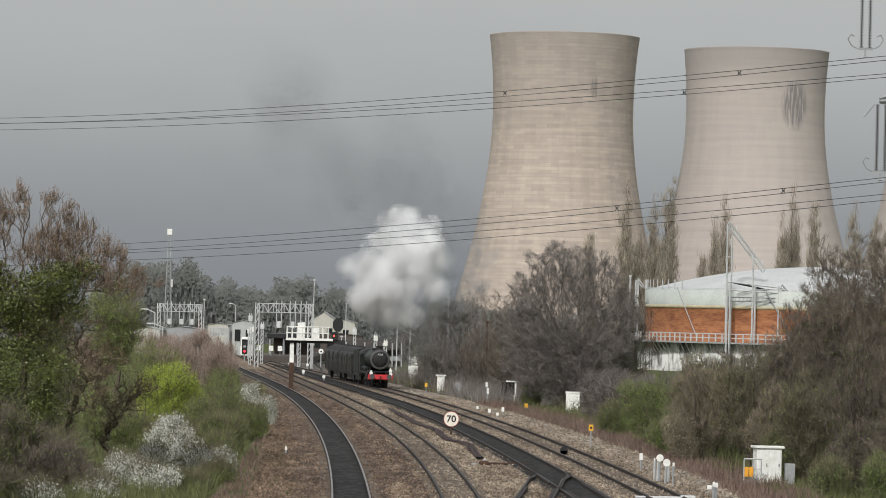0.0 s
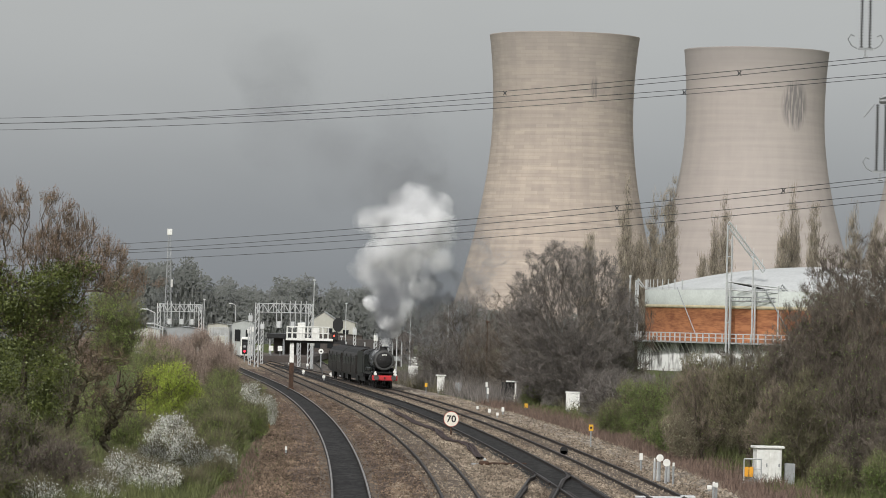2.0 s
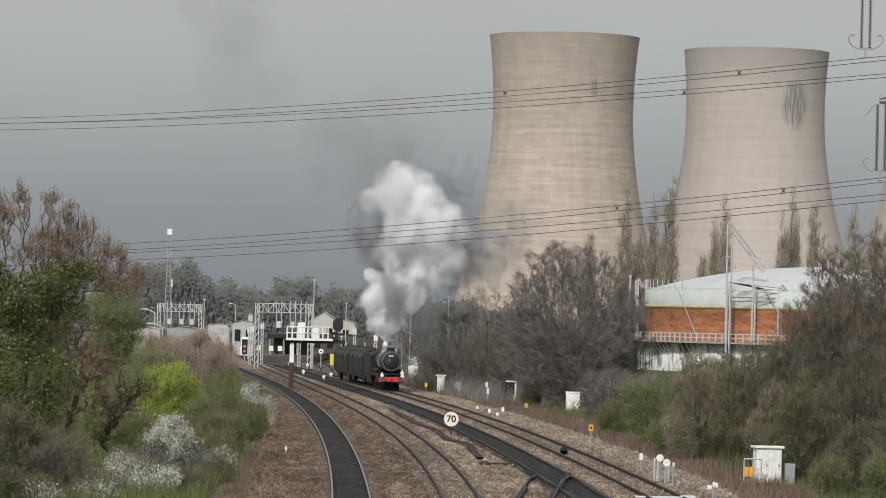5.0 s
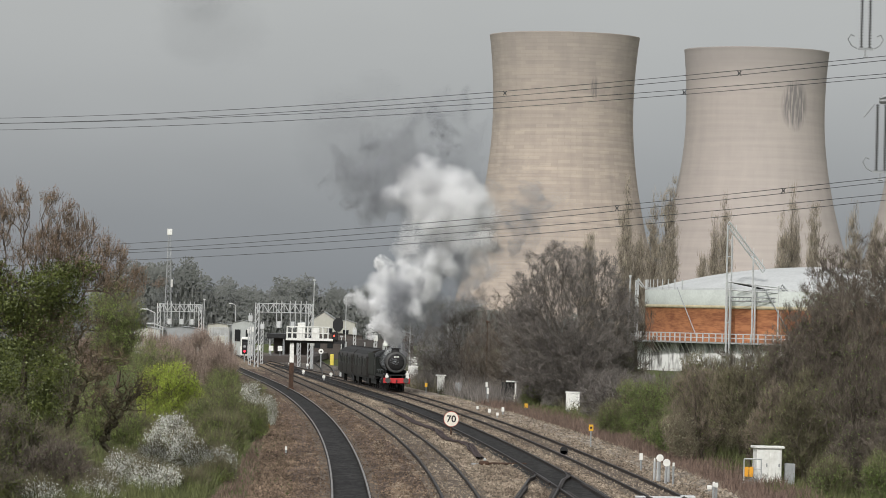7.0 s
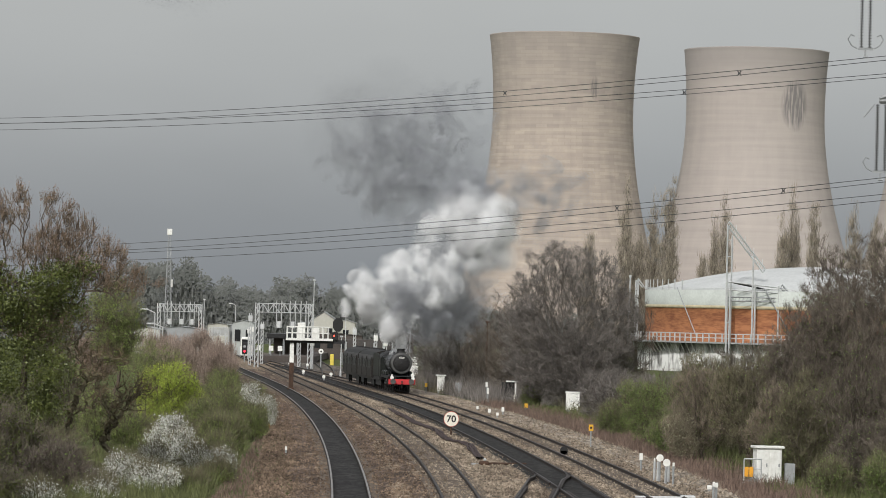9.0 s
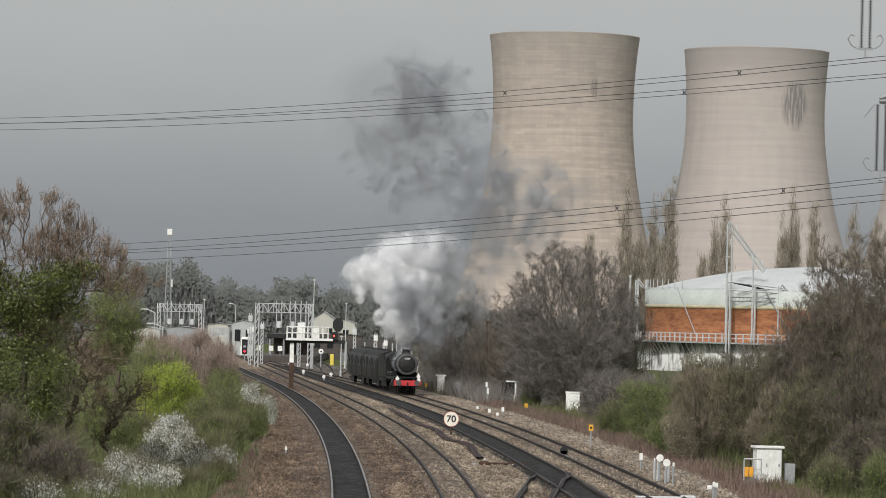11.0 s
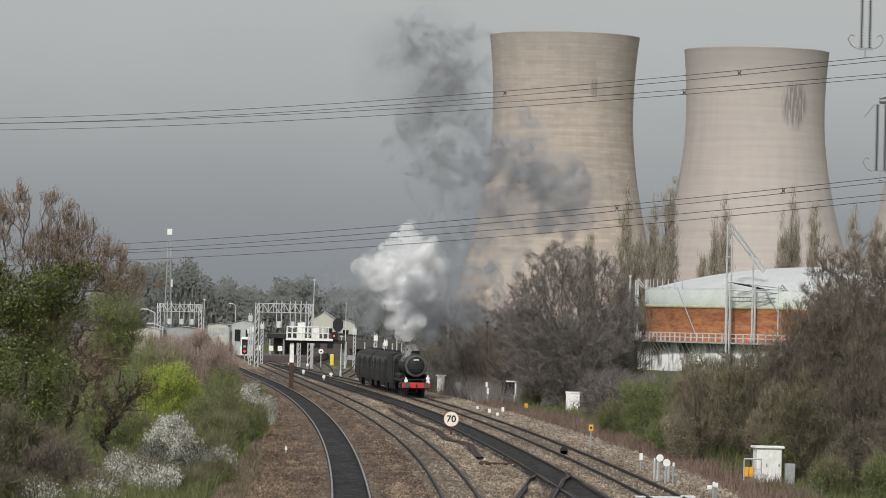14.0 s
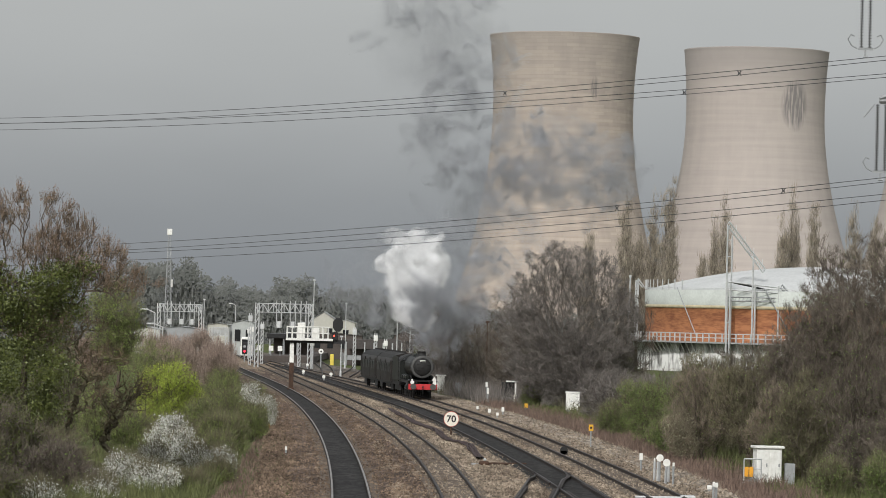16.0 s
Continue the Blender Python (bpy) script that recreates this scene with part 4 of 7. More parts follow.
    top_lobes = [(-0.4, 0, 11.9, 0.45, 0.6, 1.3), (-1.3, 0, 11.2, 0.7, 0.7, 1.5), (0.9, 0, 11.4, 0.45, 0.6, 1.4), (1.75, 0, 11.2, 0.4, 0.6, 1.3), (2.5, 0, 10.7, 0.5, 0.6, 1.1), (3.2, 0, 10.0, 0.45, 0.6, 1.0), (3.9, 0, 9.7, 0.45, 0.5, 0.8), (4.6, 0, 9.0, 0.4, 0.4, 0.4),
                 (2.2, 0, 9.2, 1.2, 0.8, 0.9), (-2.2, 0, 10.6, 0.9, 0.8, 1.6), (0.4, 0, 10.0, 1.2, 0.9, 0.9), (-3.6, 0, 10.4, 0.9, 0.9, 1.8), (1.6, 0, 10.2, 0.8, 0.8, 0.8), (5.4, 0, 8.7, 0.7, 0.4, 0.16), (4.4, 0, 8.4, 0.6, 0.4, 0.4), (3.4, 0, 8.8, 0.8, 0.6, 0.6)]
    rng = R_(77)
    clumps = []
    for lx, ly, lz, ax, ay, az in ivy_lobes:  # ivy hangs in small bunches with hollows between
        for _ in range(12):
            d = rng.normal(size=3)
            d /= np.linalg.norm(d)
            k = rng.uniform(0.20, 0.40)
            clumps.append((lx + d[0] * ax * 0.8, ly + d[1] * ay * 0.8, lz + d[2] * az * 0.8, ax * k + 0.1, ay * k + 0.1, az * k + 0.08))
    tree("ivy_tree", -17.8, 170, -0.4, top_lobes, "tall bare tree wrapped in dark green ivy", 101, 15000, TWIG_TAN, 0.36, 0.015, sites=1300, leaves=76000, leaf_mat=IVY, leaf_size=0.095, leaf_lobes=clumps + ivy_lobes[:6], trunk_r=0.17, upward=1.3, rim=0.95, fork=0.40, mess=0.36, buds=1.6, bud_mat=BUD_BROWN, wander=0.05, squash=0.7)
    # crooked bare trees in front of the field, with limbs that reach over the bank
    for i, (x, y, low, h, r) in enumerate(((-14.9, 172, 3.2, 7.0, 1.9), (-14.0, 178, 2.4, 5.4, 2.2), (-16.6, 176, 5.0, 8.6, 2.2))):
        tree("bare_tree", x, y, -0.4, egg(230 + i, h, r, low, 10), "bare tree with crooked spreading limbs on the bank", 230 + i, 900, TWIG_TAN, 0.45, 0.016, sites=130, upward=0.1, trunk_r=0.15, fork=0.30, rim=0.9, mess=0.6, wander=0.24, lean=(-1.2, 0.3), pull=0.4, bark=BARK_MOSS)
    for i, (x, y, h, r, mt, lv) in enumerate(((-19.6, 200, 8.6, 2.0, 1, 900), (-19.0, 178, 4.0, 2.2, 0, 2600), (-16.4, 166, 2.6, 2.2, 0, 2800), (-19.8, 168, 4.2, 2.4, 0, 3500), (-17.6, 162, 3.4, 2.2, 0, 2800), (-15.4, 160, 2.2, 1.8, 1, 900), (-18.8, 156, 3.0, 2.0, 0, 3000))):
        tree("bare_tree", x, y, -0.4, egg(110 + i, h * 1.15, r * 1.1, -0.3, 14), "olive-brown bare thicket tree on the bank", 110 + i, (8000, 7000)[mt], (TWIG_OLIVE, TWIG_RED)[mt], 0.50, 0.017, sites=560, upward=0.5, trunk_r=0.12, fork=0.1, leaves=lv, leaf_mat=LEAF_GREEN, leaf_size=0.08, rim=0.75, mess=0.45, bark=BARK_MOSS)
    for i, (x, y, h, r) in enumerate(((-18.4, 154, 3.4, 1.8), (-16.8, 152, 1.8, 1.4), (-17.6, 160, 4.4, 2.0), (-16.2, 162, 3.0, 1.6))):
        tree("ivy_shrub", x, y, -0.4, egg(240 + i, h, r, -0.3, 12), "dark ivy-covered shrub on the bank", 240 + i, 3500, TWIG_RED, 0.5, 0.016, sites=420, upward=0.6, trunk_r=0.09, category="shrub", fork=0.1, leaves=6500, leaf_mat=IVY, leaf_size=0.08, rim=0.8)
    tree("yellow_shrub", -15.6, 226, -0.4, egg(130, 5.5, 3.1, 0.2, 22), "bright yellow-green leafing shrub on the bank", 130, 3000, TWIG_OLIVE, 0.6, 0.02, sites=1000, leaves=40000, leaf_mat=LEAF_YELLOW, leaf_size=0.068, trunk_r=0.09, category="shrub", fork=0.12, rim=0.72)
    for i, (x, y, h, r) in enumerate(((-12.4, 232, 3.9, 1.8), (-14.6, 270, 4.4, 2.2), (-11.2, 212, 2.6, 1.4), (-18.6, 214, 3.9, 2.2), (-16.6, 212, 2.6, 1.8), (-20.6, 222, 4.6, 2.2), (-18.6, 256, 3.4, 2.2), (-21.5, 300, 6.4, 3.0), (-12.8, 216, 3.2, 1.7), (-11.2, 238, 2.6, 1.2), (-14.2, 206, 2.0, 1.4), (-17.6, 320, 3.6, 2.0), (-11.0, 196, 1.9, 1.3), (-10.0, 178, 0.8, 1.0), (-10.6, 168, 0.7, 1.1), (-13.4, 290, 3.0, 1.5), (-11.6, 204, 2.4, 1.4))):
        tree("shrub", x, y, -0.4, egg(140 + i, h, r, -0.4, 10), "green leafing shrub on the bank", 140 + i, 3200, TWIG_OLIVE, 0.6, 0.018, sites=520, leaves=12000, leaf_mat=LEAF_FRESH, leaf_size=0.058, trunk_r=0.06, category="shrub", fork=0.08, rim=0.75, upward=1.0, mess=0.35)
    tree("budding_tree", -26.8, 330, -0.4, egg(155, 12.0, 3.6, 1.0, 16), "tree with fresh hazy green leaves beyond the bank", 155, 6000, TWIG_OLIVE, 0.9, 0.03, sites=900, leaves=24000, leaf_mat=LEAF_FRESH, leaf_size=0.085, trunk_r=0.17, rim=0.75)
    for i, (x, y, h, r) in enumerate(((-13.2, 196, 3.0, 1.5), (-12.2, 188, 2.0, 1.2), (-11.2, 182, 1.5, 1.0), (-13.4, 170, 1.5, 1.4), (-12.0, 166, 1.3, 1.4), (-14.4, 164, 1.0, 1.1), (-15.4, 154, 0.8, 1.2), (-12.2, 254, 3.6, 1.1), (-10.0, 184, 1.4, 0.8), (-13.6, 158, 0.8, 1.2), (-11.4, 262, 2.6, 0.8), (-13.2, 182, 1.7, 1.2))):
        tree("blackthorn_shrub", x, y, -0.4, egg(160 + i, h, r, -0.3, 10), "blackthorn shrub covered in white blossom", 160 + i, 2600, TWIG_OLIVE, 0.6, 0.016, sites=460, flowers=18000, flower_mat=BLOSSOM, flower_size=0.062, leaves=500, leaf_mat=LEAF_FRESH, leaf_size=0.07, trunk_r=0.05, category="shrub", group="blackthorn shrubs", fork=0.08, rim=0.7, upward=0.9, mess=0.35)
    for i, (x, y, h, r) in enumerate(((-22.6, 340, 4.8, 2.8), (-25.0, 370, 5.6, 3.0), (-20.0, 356, 4.4, 2.2), (-28.0, 395, 5.6, 2.8), (-22.4, 400, 5.2, 2.4), (-25.6, 420, 6.0, 2.6), (-20.6, 380, 3.6, 1.8), (-31.0, 360, 6.0, 3.0))):
        tree("bare_tree", x, y, -0.4, egg(180 + i, h * 1.1, r * 1.1, -0.2, 12), "pale pinkish budding tree near the station", 180 + i, 5000, TWIG_PINK, 0.7, 0.03, sites=420, trunk_r=0.12, fork=0.12, leaves=2600, leaf_mat=BUD_PINK, leaf_size=0.10, rim=0.75, upward=1.2)

    # distant woods
    def woods(name, x0, x1, y, h0, h1, n, seed, label):
        rng = R_(seed)
        lobes = []
        for i in range(n):
            x = rng.uniform(x0, x1)
            h = rng.uniform(h0, h1) * (1 - 0.45 * abs((x - x0) / (x1 - x0) - 0.45) ** 1.6 * 2)
            for _ in range(6):
                r = rng.uniform(0.9, 2.6)
                lobes.append((x + rng.normal() * 2.2, y + rng.normal() * 1.5, h - r - rng.random() ** 1.5 * (h - 3) * 0.9, r, r * 0.25, r * 1.1))
        # lumpy sheet added among the trees to fill dark gaps, roughened by foliage sprays
        nx, nz = 90, 14
        sky_ = np.interp(np.linspace(x0, x1, nx), *(np.array(k) for k in zip(*sorted((l[0], l[2] + l[5] * 0.6) for l in lobes if l[2] > h0 * 0.55))))
        sky_ = np.convolve(np.pad(sky_, 2, mode="edge"), np.ones(5) / 5, mode="valid") * 0.93
        bv = [(x0 + (x1 - x0) * i / (nx - 1), y - 1.5 - 0.8 * math.sin(i * 1.7 + j) + rng.normal() * 0.5, sky_[i] * j / (nz - 1) - 0.4) for j in range(nz) for i in range(nx)]
        bf = [(j * nx + i, j * nx + i + 1, (j + 1) * nx + i + 1, (j + 1) * nx + i) for j in range(nz - 1) for i in range(nx - 1)]
        p = lobe_points(rng, lobes, 19000, 0.9)
        c = np.stack([rng.normal(size=len(p)) * 0.22, np.full(len(p), -1.0), 0.2 + rng.normal(size=len(p)) * 0.2], axis=1)
        c /= np.linalg.norm(c, axis=1, keepdims=True)
        a = np.cross(c, rng.normal(size=p.shape))
        a /= np.linalg.norm(a, axis=1, keepdims=True)
        s = rng.uniform(0.16, 0.48, len(p))[:, None]
        d = np.cross(c, a)
        v = np.stack([p - a * s, p + d * s * 0.45, p + a * s, p - d * s * 0.45], axis=1).reshape(-1, 3)
        f = [(k, k + 1, k + 2, k + 3) for k in range(0, 4 * len(p), 4)]
        f += [tuple(q + len(v) for q in face) for face in bf]
        tagged(from_arrays(name, v.tolist() + bv, f, HAZY_FAR_LEAF), label, "woodland", kind="stuff")
    # grey flecks added before the woods to pale them as smoky haze would
    rng = R_(210)
    n = 45000
    c = np.stack([rng.uniform(-80, 6, n), 800 + rng.normal(size=n) * 12, 1.0 + 13.0 * rng.random(n) ** 1.2], axis=1)
    v, f = leaf_quads(rng, c, rng.uniform(0.07, 0.13, n))
    tagged(from_arrays("smoke_haze", v.tolist(), f, HAZE), "thin grey flecks added to stand for smoky haze before the woods", "smoke", kind="stuff")
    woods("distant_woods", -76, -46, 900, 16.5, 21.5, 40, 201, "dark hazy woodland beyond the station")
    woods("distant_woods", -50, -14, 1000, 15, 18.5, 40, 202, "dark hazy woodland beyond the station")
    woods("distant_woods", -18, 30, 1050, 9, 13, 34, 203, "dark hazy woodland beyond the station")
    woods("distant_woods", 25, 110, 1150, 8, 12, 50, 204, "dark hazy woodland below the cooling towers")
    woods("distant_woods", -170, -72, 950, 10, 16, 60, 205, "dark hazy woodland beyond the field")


# ---- the train ----
def front_y(t):
    return 402.5 - 2.666 * t - 0.0345 * t * t


def on_track(s, length=8.0):
    """The pose of a vehicle whose front stands at y = s on the fourth track; its own +x looks ahead."""
    x = track_x("d", s)
    d = Vector((x - track_x("d", s + length), -length, 0)).normalized()
    return Matrix.Translation((x, s, 0)) @ Matrix.Rotation(math.atan2(d.y, d.x), 4, "Z")


CAB_GREEN = material("dark_green_paint", (0.016, 0.019, 0.016), (0.010, 0.011, 0.010), 0.45, size=0.7, fine=6.0, shine=0.22)
SMOKEBOX = material("smokebox_black", (0.030, 0.030, 0.030), (0.018, 0.017, 0.016), 0.6, size=0.5, fine=6.0, shine=0.22)
BEAM_RED = material("buffer_beam_red", (0.56, 0.045, 0.050), (0.42, 0.034, 0.036), 0.45, size=0.6, fine=6.0)
COACH_SIDE = material("grimy_maroon_paint", (0.028, 0.024, 0.021), (0.017, 0.015, 0.014), 0.5, size=1.2, fine=4.0, shine=0.22)
COACH_ROOF = material("sooty_roof", (0.036, 0.036, 0.035), (0.022, 0.022, 0.022), 0.8, size=1.2, fine=4.0, shine=0.22)
WINDOW = material("dark_coach_glass", (0.015, 0.017, 0.018), (0.010, 0.011, 0.012), 0.35, shine=0.2)
RING_GREY = material("worn_grey_ring", (0.085, 0.085, 0.082), (0.05, 0.05, 0.048), 0.6, size=0.4, fine=6.0)
STEEL = material("bright_steel", (0.16, 0.155, 0.15), (0.09, 0.09, 0.085), 0.45, 0.7)
ALONG = Matrix.Rotation(radians(-90), 4, "Y")  # turns z towards -x
ACROSS = Matrix.Rotation(radians(90), 4, "X")


def wheel_mesh(r, spokes):
    bm = turned(B(), [(r - 0.12, -0.06), (r + 0.03, -0.06), (r + 0.03, -0.03), (r, 0.07), (r - 0.12, 0.07), (r - 0.12, -0.06)], 28, ACROSS)
    rod(bm, (0, -0.09, 0), (0, 0.09, 0), 0.14, n=12)
    for i in range(spokes):
        a = 2 * math.pi * i / spokes
        bar(bm, (0.1 * math.cos(a), 0, 0.1 * math.sin(a)), ((r - 0.1) * math.cos(a), 0, (r - 0.1) * math.sin(a)), 0.06)
    me = bpy.data.meshes.new("wheel")
    bm.to_mesh(me)
    bm.free()
    me.materials.append(BLACK)
    return me


WHEELS = []  # wheel, its rest place, radius


def wheels(thing, mesh, r, xs):
    for x in xs:
        for y in (-0.75, 0.75):
            w = new("wheel", mesh)
            w.parent = thing
            w.location = (x, y, r)
            WHEELS.append((w, Vector((x, y, r)), r))


def build_locomotive():
    thing = empty("steam_locomotive", on_track(front_y(0)), "dark steam locomotive with a red buffer beam hauling coaches", "locomotive")
    P = lambda n, bm, mt, lab="", sm=False: part(n, bm, mt, thing, lab, sm)
    zc = 2.78
    P("smokebox", turned(B(), [(0.99, 0), (1.0, 0.04), (1.0, 2.3), (0.95, 2.34)], 40, Matrix.Translation((-1.55, 0, zc)) @ ALONG), SMOKEBOX, "sooty black smokebox", True)
    P("boiler", turned(B(), [(0.93, 2.3), (0.94, 4.5), (1.0, 6.2), (1.0, 9.0)], 40, Matrix.Translation((-1.55, 0, zc)) @ ALONG), CAB_GREEN, "dark green boiler", True)
    door = [(0.0, -0.22), (0.25, -0.21), (0.55, -0.14), (0.78, -0.02), (0.80, 0.02), (0.97, 0.02), (0.99, 0.05)]
    d = P("smokebox_door", turned(B(), door, 40, Matrix.Translation((-1.55, 0, zc)) @ ALONG), SMOKEBOX, "dished black smokebox door", True)
    ring = turned(B(), [(0.80, -0.05), (0.99, -0.05), (1.02, 0.0), (1.02, 0.10), (0.80, 0.05), (0.80, -0.05)], 40, Matrix.Translation((-1.55, 0, zc)) @ ALONG)
    part("rim", ring, RING_GREY, d, "grey rim round the smokebox door", True)
    bm = B()
    for z in (0.25, -0.25):
        box(bm, 0.10, 0.16, -0.5, 0.65, z - 0.04, z + 0.04, m=Matrix.Translation((-1.5, 0, zc)))
    rod(bm, (-1.35, 0, zc), (-1.2, 0, zc), 0.09)
    part("strap_hinge", bm, BLACK, d)
    bm = B()
    box(bm, -1.36, -1.31, -0.24, 0.24, zc + 0.46, zc + 0.60, 0.01)
    part("number_plate", bm, WHITE, d, "pale plate on the smokebox door")
    bm = B()
    box(bm, -1.308, -1.30, -0.20, 0.20, zc + 0.50, zc + 0.56)
    part("plate_bar", bm, BLACK, d)
    P("chimney", turned(B(), [(0.50, 0.0), (0.40, 0.12), (0.36, 0.3), (0.42, 0.42), (0.44, 0.46), (0.30, 0.46), (0.28, 0.1)], 24, Matrix.Translation((-2.7, 0, zc + 0.92))), SMOKEBOX, sm=True)
    P("dome", turned(B(), [(0.5, 0), (0.46, 0.14), (0.3, 0.26), (0, 0.3)], 24, Matrix.Translation((-6.2, 0, zc + 0.9))), CAB_GREEN, sm=True)
    bm = B()
    for dy in (-0.25, 0.25):
        rod(bm, (-9.4, dy, zc + 0.95), (-9.4, dy, zc + 1.25), 0.09)
    P("safety_valves", bm, STEEL)
    bm = B()
    box(bm, -0.62, -0.52, -1.28, 1.28, 0.78, 1.28, 0.01)
    P("buffer_beam", bm, BEAM_RED, "bright red buffer beam")
    for dy in (-0.87, 0.87):
        bm = B()
        rod(bm, (-0.55, dy, 1.05), (-0.12, dy, 1.05), 0.13, 0.11, 14)
        rod(bm, (-0.12, dy, 1.05), (-0.04, dy, 1.05), 0.27, 0.26, 18)
        P("buffer", bm, STEEL)
    bm = B()
    for i in range(5):
        rod(bm, (-0.45, 0, 0.98 - 0.12 * i), (-0.45, 0.0, 0.90 - 0.12 * i), 0.05)
    box(bm, -0.52, -0.38, -0.06, 0.06, 0.95, 1.12)
    P("coupling", bm, BLACK)
    for dy, z in ((1.02, 1.66), (1.05, 1.36), (-0.95, 1.42)):
        bm = B()
        rod(bm, (-0.75, dy, z), (-0.46, dy, z), 0.17, 0.17, 16)
        rod(bm, (-0.60, dy, z + 0.1), (-0.60, dy, z + 0.30), 0.07)
        P("headlamp", bm, WHITE, "white oil headlamp")
    bm = B()
    box(bm, -11.9, -0.6, -1.30, 1.30, 1.50, 1.58)
    for dy in (-1.30, 1.24):
        box(bm, -11.9, -0.9, dy, dy + 0.06, 1.32, 1.50)
    P("running_plate", bm, BLACK)
    bm = B()
    box(bm, -11.8, -0.6, -0.62, -0.54, 0.6, 1.5)
    box(bm, -11.8, -0.6, 0.54, 0.62, 0.6, 1.5)
    P("frames", bm, BLACK)
    for s in (-1, 1):
        bm = B()
        rod(bm, (-2.0, s * 1.03, 1.02), (-3.5, s * 1.03, 1.02), 0.34, n=18)
        rod(bm, (-2.0, s * 1.03, 1.46), (-3.4, s * 1.03, 1.46), 0.2, n=14)
        P("cylinder", bm, BLACK)
        bm = B()
        bar(bm, (-5.2, s * 0.93, 0.75), (-9.6, s * 0.93, 0.75), 0.11)
        bar(bm, (-3.5, s * 0.98, 1.02), (-7.4, s * 0.98, 0.80), 0.10)
        P("connecting_rod", bm, STEEL)
        for x in (-5.3, -7.4, -9.5):
            bm = B()
            box(bm, x - 0.85, x + 0.85, s * 1.05 - 0.2, s * 1.05 + 0.2, 1.55, 2.02, 0.12)
            P("splasher", bm, CAB_GREEN)
        bm = B()
        rod(bm, (-2.0, s * 1.06, zc + 0.35), (-9.9, s * 1.06, zc + 0.35), 0.025, n=6)
        P("handrail", bm, STEEL)
        bm = B()
        box(bm, -12.2, -10.3, s * 1.32 - 0.03, s * 1.32 + 0.03, 1.40, 3.05)
        box(bm, -12.2, -10.3, s * 1.32 - 0.035, s * 1.32 + 0.035, 3.05, 3.15)
        P("cab_side", bm, CAB_GREEN, "dark green cab side")
        bm = B()
        box(bm, -11.9, -10.8, s * 1.345 - 0.025, s * 1.345 + 0.025, 2.35, 2.95)
        P("cab_window", bm, WINDOW)
    bm = B()
    box(bm, -10.5, -10.3, -1.3, 1.3, 1.5, 3.2)
    P("cab_front", bm, CAB_GREEN)
    bm = B()
    for i in range(14):
        a0, a1 = (math.pi * (0.12 + 0.76 * k / 14) for k in (i, i + 1))
        v = [bm.verts.new((x, 1.48 * math.cos(a), 2.60 + 1.22 * math.sin(a))) for a, x in ((a0, -12.6), (a1, -12.6), (a1, -10.2), (a0, -10.2))]
        bm.faces.new(v)
    bmesh.ops.remove_doubles(bm, verts=bm.verts, dist=0.001)
    bmesh.ops.solidify(bm, geom=bm.faces[:], thickness=0.05)
    P("cab_roof", bm, COACH_ROOF)
    big, small = wheel_mesh(0.98, 18), wheel_mesh(0.48, 10)
    wheels(thing, big, 0.98, (-5.3, -7.4, -9.5))
    wheels(thing, small, 0.48, (-1.7, -3.8, -11.6))
    return thing, small


def build_tender(small):
    thing = empty("tender", on_track(front_y(0) + 12.7), "dark coal tender coupled behind the locomotive", "tender")
    bm = B()
    box(bm, -7.6, -0.2, -1.32, 1.32, 1.30, 3.15, 0.06)
    part("tank", bm, CAB_GREEN, thing)
    bm = B()
    for s in (-1, 1):
        box(bm, -7.6, -0.2, s * 1.30 - 0.03, s * 1.30 + 0.03, 3.1, 3.55)
    part("coal_rail", bm, CAB_GREEN, thing)
    rng = np.random.default_rng(7)
    bm = bmesh.new()
    bmesh.ops.create_grid(bm, x_segments=24, y_segments=10, size=1.0)
    for v in bm.verts:
        u, w = v.co.x, v.co.y
        v.co = Vector((-3.7 + 3.2 * u, 1.2 * w, 3.15 + 0.62 * (1 - w * w) * (1 - u ** 4) + rng.normal() * 0.05))
    part("coal", bm, BLACK, thing, "heaped black coal")
    bm = B()
    box(bm, -7.7, -0.1, -1.25, 1.25, 0.95, 1.30)
    for s in (-1, 1):
        box(bm, -7.4, -0.4, s * 1.0 - 0.04, s * 1.0 + 0.04, 0.45, 1.0)
    part("underframe", bm, BLACK, thing)
    wheels(thing, small, 0.48, (-1.3, -3.6, -6.0))
    return thing


